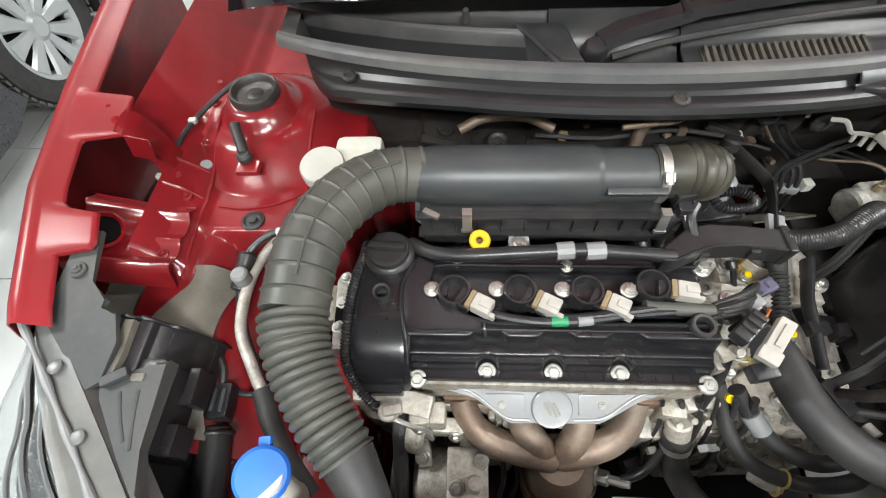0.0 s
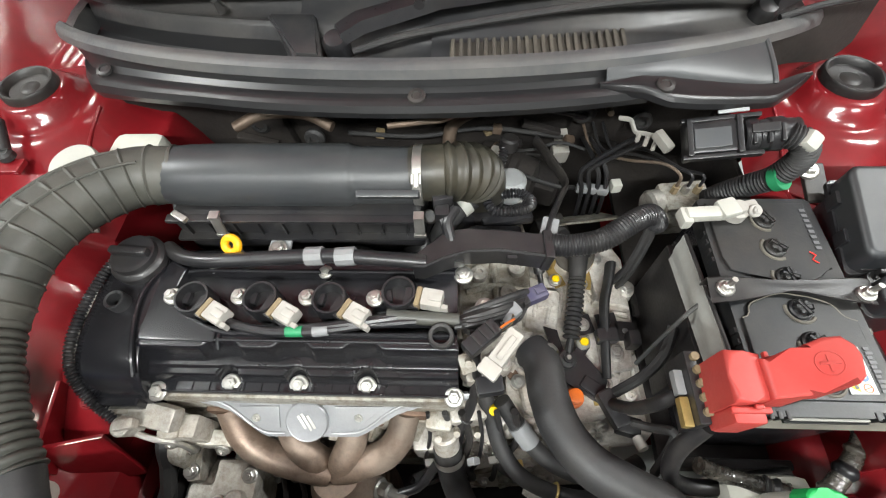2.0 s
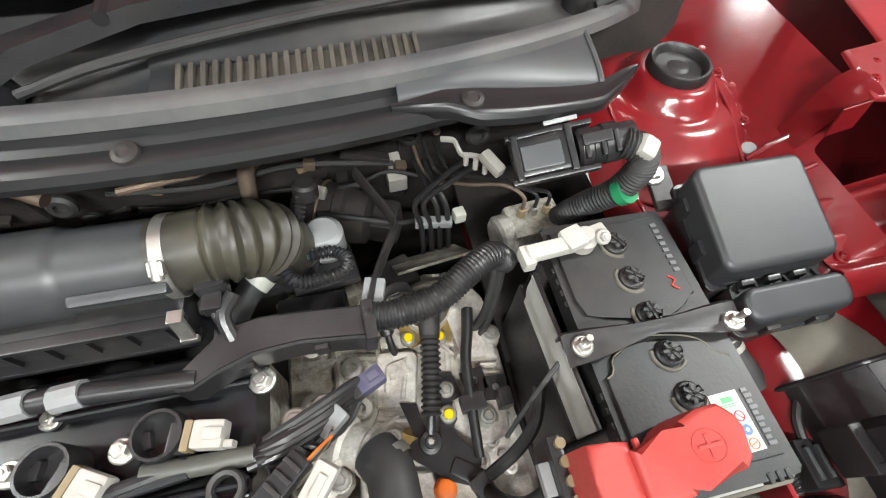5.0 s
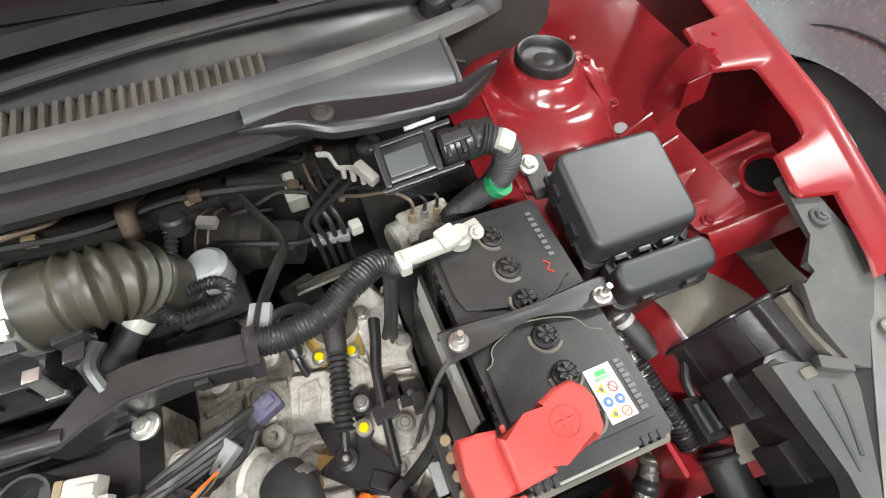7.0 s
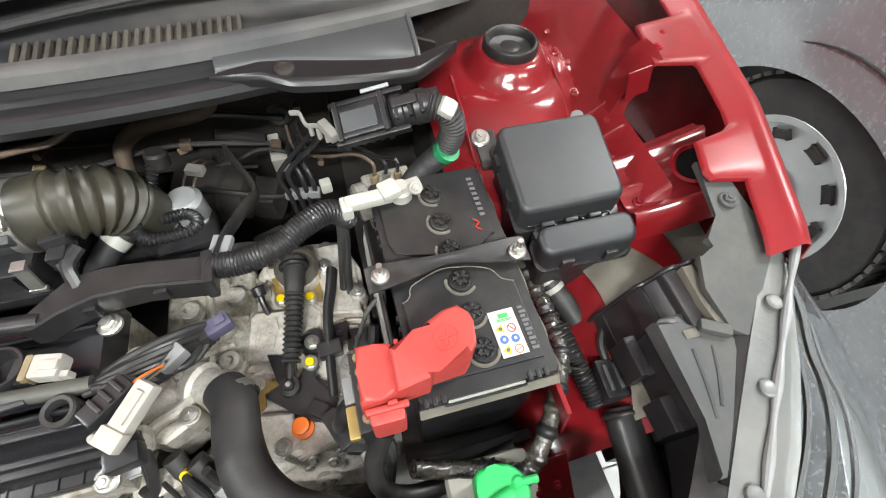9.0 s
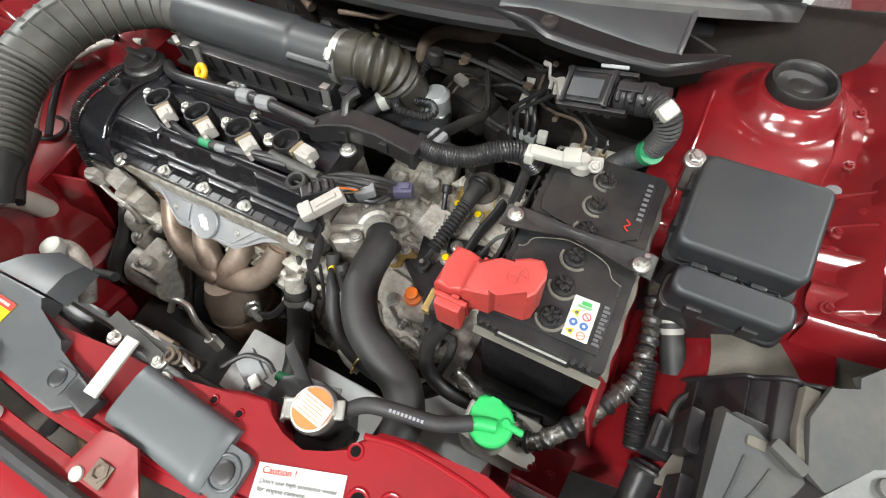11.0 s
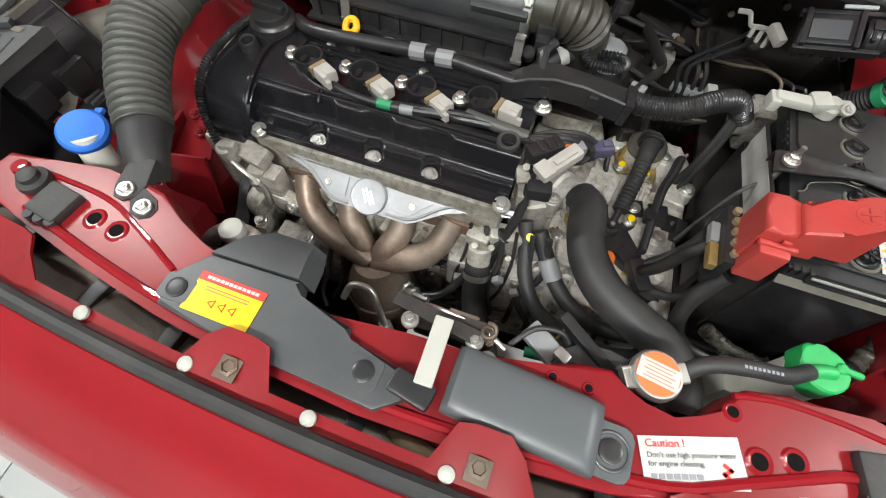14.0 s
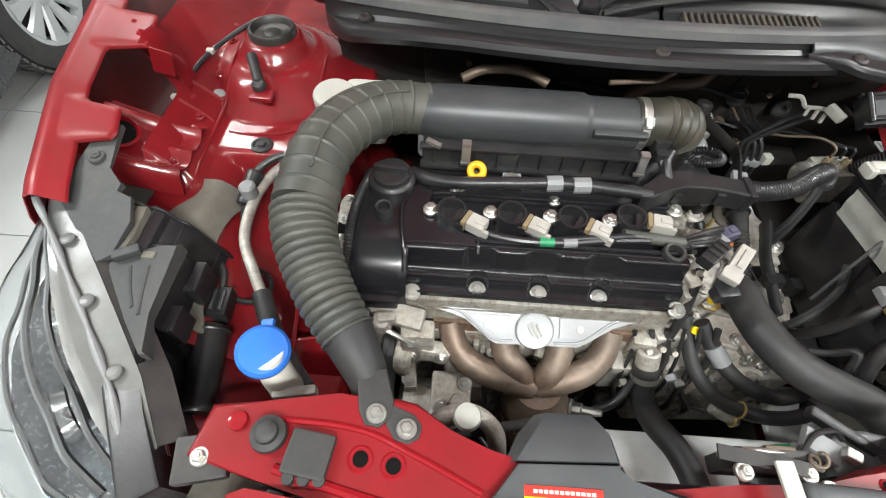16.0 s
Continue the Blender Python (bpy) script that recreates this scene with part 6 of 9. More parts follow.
    for du, dv, m in ((0.0180, 0.0270, LRED), (0.0180, 0.0055, LORA)):
        part("symbol", ring(B(), Vector(a) + U * du + V2 * dv + Vector((0, 0, 0.0008)), (0, 0, 1), 0.0040, 0.0005, 24, 6), m, lb)
        part("symbol", box(B(), Vector(a) + U * du + V2 * dv + Vector((0, 0, 0.0010)), (0.0075, 0.0008, 0.0004), 0.0, (0, 0, -45 if m is LRED else 20)), m, lb)
    for i in range(10):
        part("print_bar", decal(B(), (0.7485, 0.150 + 0.0047 * i, 0.7912), (1, 0, 0), (0, 1, 0), 0.007 - 0.002 * (i % 2), 0.0030), DPRINT, lid)
    part("red_mark", tube(B(), [(0.744, 0.292, 0.7915), (0.7385, 0.297, 0.7915), (0.7440, 0.302, 0.7915), (0.7385, 0.307, 0.7915)], 0.0007, n=6, sub=2), LRED, lid, "red handwritten stroke")
    for i in range(8):
        part("print_bar", decal(B(), (0.748, 0.310 + 0.0075 * i, 0.7912), (1, 0, 0), (0, 1, 0), 0.006, 0.004), DPRINT, lid)
    # clamp bar with two long studs
    h = thing("battery_clamp", (0.70, 0.255, 0.79), "black clamp bar held down by two plated studs", "battery clamp")
    def strap(u, v):
        x = 0.612 + 0.168 * u
        rear = 0.268 - 0.006 * math.sin(math.pi * u) ** 2
        wide = 0.010 + 0.018 * abs(math.cos(math.pi * u)) ** 1.5
        k = max(0.0, v - 0.28) / 0.72
        z = 0.794 + 0.007 * math.sin(math.pi * min(1, max(0, u))) ** 0.5
        return (x, rear - wide * k, z + (0.004 - 0.018 * (1 - v / 0.28) if v < 0.28 else 0.004 * (1 - k) ** 2))
    part("bar", sheet(B(), strap, 60, 16, 0.0022), DUSTY, h)
    for x, y in ((0.625, 0.254), (0.767, 0.249)):
        bm = B()
        cyl(bm, (x, y, 0.745), (x, y, 0.824), 0.003, 10)
        bolt(bm, (x, y, 0.804), (0, 0, 1), 0.006, 0.007)
        sd = part("stud", bm, STEEL, h, "plated threaded stud with nut")
        # lower length of the same rod, coloured black for the shade below
        part("shaded_rod", cyl(B(), (x, y, 0.66), (x, y, 0.746), 0.0026, 8), BLACK, sd)
    # red terminal cover
    r = thing("terminal_cover", (0.63, 0.16, 0.78), "red plastic cover over the positive terminal", "terminal cover")
    bm = B()
    prism(bm, [(0.587, 0.130), (0.604, 0.131), (0.622, 0.133), (0.623, 0.154), (0.621, 0.175), (0.606, 0.177), (0.590, 0.179), (0.588, 0.155)], 0.765, 0.829, 0.006, segs=3)
    lobe = B()
    prism(lobe, [(0.617, 0.132), (0.645, 0.134), (0.649, 0.140), (0.679, 0.142), (0.685, 0.148), (0.688, 0.166), (0.686, 0.175), (0.679, 0.184), (0.666, 0.184), (0.652, 0.179), (0.642, 0.171), (0.617, 0.169)], 0.797, 0.835, 0.005, segs=3)
    for v in lobe.verts:
        v.co.z += 0.34 * (v.co.x - 0.617) * (v.co.z > 0.80)
    top_of_lobe = part("clamp_lobe", lobe, REDP, r)
    box(bm, (0.606, 0.124, 0.786), (0.030, 0.018, 0.052), 0.005)
    box(bm, (0.607, 0.127, 0.812), (0.036, 0.006, 0.006), 0.002)
    box(bm, (0.612, 0.129, 0.818), (0.008, 0.004, 0.004), 0.001)
    rc = part("cover", bm, REDP, r)
    bm = B()
    box(bm, (0.663, 0.160, 0.8510), (0.015, 0.0025, 0.0016), 0.0005, (0, -18.8, 0))
    box(bm, (0.663, 0.160, 0.8508), (0.0025, 0.015, 0.0016), 0.0005, (0, -18.8, 0))
    ring(bm, (0.663, 0.160, 0.8505), (-0.32, 0, 0.95), 0.0105, 0.0007, 28, 6)
    part("plus_mark", bm, REDP, top_of_lobe)
    bm = B()
    box(bm, (0.6245, 0.155, 0.829), (0.004, 0.042, 0.006), 0.0015)
    part("hinge_rib", bm, REDP, rc)
    # negative terminal
    n = thing("negative_clamp", (0.64, 0.355, 0.79), "whitish insulated negative battery clamp", "battery clamp")
    bm = B()
    box(bm, (0.630, 0.351, 0.804), (0.058, 0.018, 0.012), 0.004, (4, 3, 6), taper=0.85)
    box(bm, (0.655, 0.356, 0.807), (0.022, 0.024, 0.012), 0.004, (0, -6, 14))
    box(bm, (0.606, 0.347, 0.800), (0.012, 0.022, 0.016), 0.003, (0, 0, 4))
    part("insulator", bm, WHITEP, n)
    bm = B()
    lathe(bm, [(0.013, 0), (0.013, 0.012), (0.009, 0.014), (0.008, 0.020)], (0.668, 0.357, 0.792), (0, 0, 1), 20)
    box(bm, (0.680, 0.360, 0.802), (0.024, 0.016, 0.012), 0.003, (0, 0, 12))
    bolt(bm, (0.684, 0.352, 0.808), (0, -0.6, 1), 0.005)
    part("post_clamp", bm, CONNW, n, "corroded whitish post clamp")
    # tray, side board, front flange
    tr = thing("battery_tray", (0.70, 0.25, 0.54), "dusty black battery tray with a grey side board", "battery tray")
    bm = B()
    box(bm, (0.70, 0.25, 0.548), (0.17, 0.30, 0.018), 0.006)
    part("base", bm, DUSTY, tr)
    part("front_wall", box(B(), (0.70, 0.105, 0.565), (0.17, 0.014, 0.045), 0.005), DUSTY, tr)
    part("side_plate", box(B(), (0.787, 0.222, 0.685), (0.005, 0.262, 0.155), 0.002, (0, -13, 0)), REDX, tr, "red painted side plate")
    part("side_wall", box(B(), (0.622, 0.275, 0.648), (0.010, 0.165, 0.150), 0.003), DUSTY, tr)
    sb = part("side_board", sheet(B(), lambda u, v: (0.6195 + 0.003 * v + 0.0008 * math.sin(9 * v), 0.190 + 0.157 * u - 0.010 * (1 - v) * u, 0.736 - 0.018 * u + 0.044 * v), 20, 12, 0.003), GREYB, tr, "plain pale grey board beside the battery")
    part("board_rim", tube(B(), [(0.6225, 0.190, 0.781), (0.6225, 0.270, 0.772), (0.6225, 0.347, 0.763)], 0.0024, n=6), DUSTY, sb)
    bm = B()
    box(bm, (0.585, 0.158, 0.745), (0.012, 0.075, 0.055), 0.003)
    fl = part("fuse_link_block", bm, BLACK, tr, "black fuse link block")
    for i in range(5):
        bm = B()
        cyl(bm, (0.588, 0.132 + 0.014 * i, 0.772), (0.588, 0.132 + 0.014 * i, 0.778), 0.0045, 10)
        part("terminal_nut", bm, TAN, fl, "dull brass nut")
    bm = B()
    box(bm, (0.574, 0.135, 0.755), (0.010, 0.030, 0.012), 0.002)
    part("yellow_tab", bm, BRASS, fl, "dull yellow locking tab")
    bm = B()
    box(bm, (0.574, 0.165, 0.755), (0.010, 0.026, 0.012), 0.002)
    part("grey_tab", bm, CONNG, fl)


battery()


def soft_lid(x0, y0, x1, y1, r, z0, z1, bev):
    """A shallow lid with a rounded outline and a rounded top edge."""
    secs = [[(x, y, z0) for x, y in rounded(x0, y0, x1, y1, r)]]
    for a in (0, 18, 36, 54, 72, 90):
        d = bev * (1 - math.cos(radians(a)))
        secs.append([(x, y, z1 - bev + bev * math.sin(radians(a))) for x, y in rounded(x0 + d, y0 + d, x1 - d, y1 - d, max(0.002, r - d))])
    return loft(B(), secs)


def fuse_box():
    t = thing("fuse_box", (0.885, 0.34, 0.64), "black plastic fuse box with two flat lids", "fuse box")
    bm = B()
    prism(bm, rounded(0.797, 0.293, 0.914, 0.396, 0.008), 0.62, 0.775, 0.002)
    prism(bm, rounded(0.808, 0.250, 0.916, 0.2925, 0.006), 0.68, 0.773, 0.002)
    part("base", bm, BLACK, t)
    l1 = part("large_lid", soft_lid(0.791, 0.294, 0.920, 0.401, 0.012, 0.769, 0.803, 0.007), FUSE, t, "large square matt black lid")
    l2 = part("small_lid", soft_lid(0.803, 0.246, 0.921, 0.280, 0.013, 0.766, 0.797, 0.007), FUSE, t, "narrow matt black lid")
    bm = B()
    prism(bm, rounded(0.788, 0.291, 0.923, 0.404, 0.006), 0.763, 0.7685, 0.002)
    part("lid_skirt", bm, BLACK, l1)
    for x, y in ((0.825, 0.289), (0.855, 0.289), (0.885, 0.289), (0.789, 0.33), (0.789, 0.375)):
        bm = B()
        box(bm, (x, y, 0.772), (0.016 if y < 0.3 else 0.006, 0.006 if y < 0.3 else 0.016, 0.020), 0.002)
        part("latch", bm, BLACK, l1)
    part("lid_skirt", prism(B(), rounded(0.800, 0.243, 0.924, 0.283, 0.012), 0.760, 0.7665, 0.002), BLACK, l2)
    for i in range(6):
        part("hinge_web", box(B(), (0.818 + 0.018 * i, 0.2875, 0.770), (0.003, 0.010, 0.012), 0.001, (0, 0, 25 if i % 2 else -25)), BLACK, t)
    for x in (0.835, 0.89):
        bm = B()
        box(bm, (x, 0.245, 0.772), (0.016, 0.006, 0.018), 0.002)
        part("latch", bm, BLACK, l2)
    bm = B()
    box(bm, (0.795, 0.418, 0.742), (0.028, 0.050, 0.007), 0.002)
    mt = part("mounting_ear", bm, DUSTY, t)
    bm = B()
    bolt(bm, (0.788, 0.432, 0.747), (0, 0, 1), 0.008)
    part("bolt", bm, STEEL, mt)
    lean = Matrix(((1, 0, 0, 0), (0, 1, 0, 0), (0, 0.285, 1, -0.285 * 0.294), (0, 0, 0, 1)))
    for ob in t.children_recursive:
        ob.data.transform(lean)


fuse_box()


def heater_valve_connector():
    t = thing("main_connector", (0.67, 0.42, 0.80), "long black lever-type wiring connector with a white cap", "connector")
    # local frame: x along the connector, z up, tilted towards the front
    lay = Matrix.Translation((0.614, 0.440, 0.829)) @ Euler((radians(26), radians(-12), radians(-4))).to_matrix().to_4x4() @ Matrix.Scale(1.1, 4)

    def lp(name, bm, material, parent, label=""):
        for v in bm.verts:
            v.co = lay @ v.co
        return part(name, bm, material, parent, label)
    hs = lp("housing", box(B(), (0.029, 0.0, 0.0), (0.056, 0.036, 0.026), 0.005), BLACK, t)
    lp("window", box(B(), (0.026, -0.002, 0.0135), (0.036, 0.022, 0.004), 0.0015), GREYP, hs, "grey raised window")
    for q in (0.004, 0.052):
        lp("frame", box(B(), (q, 0.0, 0.001), (0.006, 0.042, 0.032), 0.002), BLACK, hs)
    lp("slide", box(B(), (0.036, 0.0205, 0.006), (0.078, 0.005, 0.010), 0.0015), BLACK, t)
    lp("slide", box(B(), (0.036, -0.0205, 0.004), (0.078, 0.005, 0.012), 0.0015), BLACK, t)
    lp("lever", box(B(), (0.048, 0.026, 0.012), (0.030, 0.004, 0.003), 0.001), GREYL, t, "pale lever edge")
    rh = lp("rear_shell", lathe(B(), [(0.016, 0.0), (0.0185, 0.003), (0.0185, 0.012), (0.0165, 0.014), (0.0165, 0.022), (0.0180, 0.024), (0.0180, 0.036), (0.0155, 0.040), (0.0150, 0.052)], (0.058, 0, 0), (1, 0, 0), 24), BLACK, t)
    for q in (0.064, 0.078, 0.090):
        lp("shell_rib", box(B(), (q, -0.004, 0.0165), (0.004, 0.020, 0.007), 0.0015), BLACK, rh)
    lp("latch", box(B(), (0.074, 0.002, 0.0195), (0.026, 0.010, 0.004), 0.0015), DUSTY, rh)
    for q in (0.012, 0.022, 0.032, 0.042):
        lp("seal_rib", box(B(), (q, -0.019, -0.004), (0.004, 0.003, 0.016), 0.001), DUSTY, hs)
    bm = B()
    box(bm, (0.734, 0.410, 0.862), (0.022, 0.024, 0.014), 0.005, (30, 26, -24), taper=0.8)
    part("end_cap", bm, WHITEP, t, "white plastic end cap")
    bk = part("bracket", box(B(), (0.603, 0.462, 0.808), (0.012, 0.030, 0.014), 0.003, (10, 0, 28)), CONNW, t, "off-white locking bracket")
    part("tongue", tube(B(), [(0.600, 0.472, 0.806), (0.588, 0.484, 0.800), (0.578, 0.492, 0.795), (0.574, 0.500, 0.800), (0.571, 0.508, 0.802), (0.560, 0.518, 0.796)], 0.0036, n=8, flat=0.6), CONNW, bk)
    for i in range(3):
        part("peg", cyl(B(), (0.582 + 0.009 * i, 0.489 - 0.008 * i, 0.798), (0.582 + 0.009 * i, 0.487 - 0.008 * i, 0.783), 0.0032, 10), CONNW, bk)
    h = thing("wiring_conduit", (0.73, 0.40, 0.70), "black corrugated conduit with green tape", "wiring")
    bm = B()
    conduit(bm, [(0.716, 0.424, 0.857), (0.734, 0.416, 0.853), (0.743, 0.412, 0.830), (0.734, 0.414, 0.793), (0.720, 0.424, 0.765), (0.704, 0.436, 0.73), (0.692, 0.446, 0.69)], 0.0145)
    part("sleeve", bm, RUBBER, h)
    bm = B()
    tube(bm, [(0.7375, 0.4065, 0.803), (0.7335, 0.4105, 0.794)], 0.0160, n=16)
    part("tape", bm, GTAPE, h, "green tape wrap")


heater_valve_connector()


# ---- cooling ----
def cooling():
    r = thing("radiator", (0.30, -0.02, 0.25), "aluminium radiator behind the red crossmember", "radiator")
    bm = B()
    box(bm, (0.30, -0.085, 0.46), (0.62, 0.026, 0.40), 0.004)
    part("core", bm, ALUD, r)
    bm = B()
    box(bm, (0.32, -0.080, 0.685), (0.66, 0.040, 0.05), 0.010)
    box(bm, (0.530, -0.050, 0.715), (0.07, 0.06, 0.03), 0.008)
    cyl(bm, (0.528, -0.024, 0.72), (0.528, -0.024, 0.768), 0.024, 24, 0.003)
    part("top_tank", bm, BLACK, r, "black plastic radiator top tank")
    at = Vector((0.528, -0.024, 0.766))
    bm = B()
    lathe(bm, [(0.0225, 0), (0.0240, 0.003), (0.0240, 0.008), (0.0220, 0.012), (0.0208, 0.0125)], at, (0, 0, 1), 40)
    for a in (25, 205):
        p = at + Vector((math.cos(radians(a)) * 0.0240, math.sin(radians(a)) * 0.0240, 0.005))
        box(bm, p, (0.014, 0.020, 0.006), 0.0028, (0, 0, a), segs=3)
    cp = part("filler_cap", bm, STEEL, r, "round steel radiator cap with an orange and white label")
    bm = B()
    lathe(bm, [(0.0200, 0), (0.0200, 0.0008)], at + Vector((0, 0, 0.0125)), (0, 0, 1), 40)
    part("label", bm, LORA, cp, "orange label")
    bm = B()
    box(bm, at + Vector((0, 0, 0.0137)), (0.0375, 0.0200, 0.0010), 0.0, (0, 0, -8))
    lb = part("label_band", bm, PAPER, cp, "white label band")
    for i in range(5):
        bm = B()
        box(bm, at + Vector((0.0, 0.007 - i * 0.0035, 0.0145)), (0.029 - 0.006 * (i % 2), 0.0007, 0.0003), 0.0, (0, 0, -8))
        part("print_bar", bm, LORA, lb)
    o = thing("overflow_hose", (0.62, 0.01, 0.74), "black rubber overflow hose with a grey print line", "hose")
    bm = B()
    tube(bm, [(0.553, -0.010, 0.757), (0.575, 0.004, 0.772), (0.610, 0.012, 0.776), (0.645, 0.020, 0.768), (0.672, 0.036, 0.758)], 0.0082, n=14)
    part("hose", bm, RUBBER, o)
    bm = B()
    for i in range(9):
        box(bm, (0.600 + 0.004 * i, 0.0085 + 0.0006 * i, 0.7843 - 0.0002 * i), (0.0026, 0.003, 0.0004), 0.0, (0, 3, 10))
    part("print_bar", bm, LGREY, o)
    g = thing("coolant_reservoir", (0.690, 0.048, 0.52), "milky coolant bottle with a bright green cap", "coolant bottle")
    bm = B()
    box(bm, (0.700, 0.060, 0.575), (0.10, 0.06, 0.15), 0.015)
    cyl(bm, (0.688, 0.046, 0.66), (0.688, 0.046, 0.735), 0.023, 24, 0.003)
    part("bottle", bm, MILKY, g)
    bm = B()
    drop = [(0.689 + 0.0235 * math.cos(radians(a)), 0.046 + 0.0235 * math.sin(radians(a))) for a in range(-195, 91, 15)] + [(0.681, 0.0695), (0.673, 0.0690), (0.668, 0.0640)]
    prism(bm, drop, 0.730, 0.757, 0.005, segs=3)
    tube(bm, [(0.695, 0.044, 0.7565), (0.680, 0.040, 0.7575), (0.664, 0.032, 0.757)], 0.0070, n=12)
    cyl(bm, (0.703, 0.051, 0.752), (0.703, 0.051, 0.7605), 0.0055, 14, 0.002)
    tube(bm, [(0.700, 0.051, 0.757), (0.710, 0.050, 0.757), (0.721, 0.0495, 0.756)], 0.0036, n=10)
    part("cap", bm, GREEN, g, "green plastic cap with hose stubs")
    h = thing("radiator_hose", (0.53, 0.08, 0.58), "thick black rubber radiator hose", "hose")
    bm = B()
    tube(bm, [(0.434, 0.226, 0.668), (0.446, 0.205, 0.678), (0.450, 0.165, 0.682), (0.462, 0.125, 0.684), (0.490, 0.090, 0.682), (0.530, 0.068, 0.678), (0.570, 0.048, 0.674), (0.592, 0.015, 0.670), (0.592, -0.030, 0.675)], 0.0245, n=20)
    part("hose", bm, RUBBER, h)
    bm = B()
    lathe(bm, [(0.0262, -0.006), (0.027, 0), (0.0262, 0.006)], (0.445, 0.213, 0.671), (0.5, -0.8, 0.1), 24, cap=False)
    part("spring_band", bm, STEEL, h)
    w = thing("lower_hose", (0.46, 0.03, 0.45), "black lower radiator hose", "hose")
    bm = B()
    tube(bm, [(0.325, 0.115, 0.60), (0.332, 0.084, 0.55), (0.348, 0.050, 0.535), (0.372, 0.012, 0.540), (0.385, -0.030, 0.545), (0.390, -0.075, 0.545)], 0.019, n=16)
    part("hose", bm, RUBBER, w)


cooling()


# ---- front panels, latch and labels ----
def front_panels():
    t = thing("front_cover", (0.20, -0.09, 0.785), "matt grey plastic cover panel with a yellow sticker", "cover panel")
    bm = B()
    prism(bm, [(0.072, -0.128), (0.066, -0.098), (0.092, -0.066), (0.188, -0.062), (0.192, -0.078), (0.252, -0.086), (0.254, -0.100), (0.318, -0.106), (0.322, -0.128), (0.300, -0.145), (0.245, -0.142), (0.180, -0.140)], 0.770, 0.7955, 0.004)
    pl = part("panel", bm, GREYP, t)
    bm = B()
    loft(bm, [[Vector(p) for p in ((0.082, -0.064, 0.776), (0.090, -0.064, 0.795), (0.184, -0.060, 0.795), (0.196, -0.062, 0.772))],
              [Vector(p) for p in ((0.096, -0.036, 0.772), (0.110, -0.036, 0.792), (0.180, -0.034, 0.792), (0.192, -0.036, 0.768))],
              [Vector(p) for p in ((0.116, -0.014, 0.760), (0.126, -0.014, 0.774), (0.172, -0.014, 0.774), (0.182, -0.014, 0.758))]])
    part("scoop", bm, GREYP, pl)
    for x, y in ((0.082, -0.108), (0.280, -0.118)):
        bm = B()
        lathe(bm, [(0.010, 0), (0.010, 0.002), (0.006, 0.0035)], (x, y, 0.7955), (0, 0, 1), 18)
        part("push_clip", bm, BLACK, t)
        bm = B()
        prism(bm, rounded(x - 0.016, y - 0.013, x + 0.016, y + 0.013, 0.004), 0.7945, 0.7965, 0.0008)
        part("clip_seat", bm, GREYP, pl)
    a, u, v = Vector((0.096, -0.124, 0.7958)), Vector((1, 0.0, 0)), Vector((0, 1, 0))
    lb = part("warning_sticker", decal(B(), a, u, v, 0.070, 0.040), LYEL, t, "yellow sticker with a red heading band")
    part("heading_band", decal(B(), a + v * 0.031, u, v, 0.070, 0.009, 0.0011), LRED, lb)
    for i in range(12):
        part("print_bar", decal(B(), a + v * 0.034 + u * (0.008 + 0.0047 * i), u, v, 0.0036, 0.003, 0.0016), PAPER, lb)
    for dx in (0.026, 0.037, 0.048):
        bm = B()
        ring(bm, a + u * dx + v * 0.013 + Vector((0, 0, 0.0008)), (0, 0, 1), 0.0042, 0.0009, 3, 6)
        part("symbol", bm, LRED, lb)
    for i in range(2):
        part("print_bar", decal(B(), a + v * (0.023 + 0.003 * i) + u * 0.012, u, v, 0.046, 0.0012, 0.0011), LORA, lb)
    g = thing("air_duct", (0.44, -0.10, 0.785), "rounded grey plastic intake duct on the red panel", "air duct")
    bm = B()
    secs = []
    for x, k in ((0.352, 0.55), (0.358, 0.92), (0.366, 1.0), (0.470, 1.0), (0.478, 0.9), (0.484, 0.6)):
        sec = []
        for i in range(17):
            q = math.pi * i / 16
            sec.append(Vector((x, -0.099 + 0.031 * (0.95 + 0.05 * k) * math.copysign(abs(math.cos(q)) ** 0.55, math.cos(q)) - 0.05 * (x - 0.44), 0.782 + 0.019 * k * math.sin(q) ** 0.35 + 0.0015 * math.sin(q))))
        secs.append(sec)
    loft(bm, secs)
    part("duct", bm, DUCT, g)
    bm = B()
    prism(bm, rounded(0.472, -0.128, 0.512, -0.084, 0.008), 0.782, 0.793, 0.003)
    ft = part("foot", bm, DUCT, g)
    bm = B()
    lathe(bm, [(0.010, 0), (0.010, 0.002), (0.006, 0.0035)], (0.494, -0.106, 0.793), (0, 0, 1), 18)
    part("push_clip", bm, BLACK, ft)
    bm = B()
    ring(bm, (0.494, -0.106, 0.7935), (0, 0, 1), 0.015, 0.0015)
    part("clip_ring", bm, GREYP, ft)
    k = thing("bonnet_latch", (0.33, -0.06, 0.74), "bonnet latch with a pale grey release lever", "latch")
    bm = B()
    box(bm, (0.332, -0.082, 0.806), (0.017, 0.062, 0.004), 0.0015, (2, 0, 2))
    part("release_lever", bm, WHITEP, k, "pale grey flat release lever")
    bm = B()
    box(bm, (0.335, -0.046, 0.765), (0.075, 0.018, 0.055), 0.003)
    part("body", bm, DUSTY, k)
    part("striker_plate", box(B(), (0.322, -0.050, 0.796), (0.086, 0.014, 0.003), 0.001, (0, 0, -8)), DUSTY, k)
    part("catch", box(B(), (0.345, -0.040, 0.785), (0.030, 0.012, 0.014), 0.003), PIPEB, k)
    part("rod", tube(B(), [(0.285, -0.045, 0.785), (0.31, -0.040, 0.79), (0.36, -0.042, 0.788), (0.39, -0.050, 0.775)], 0.003, n=8), STEEL, k)
    bm = B()
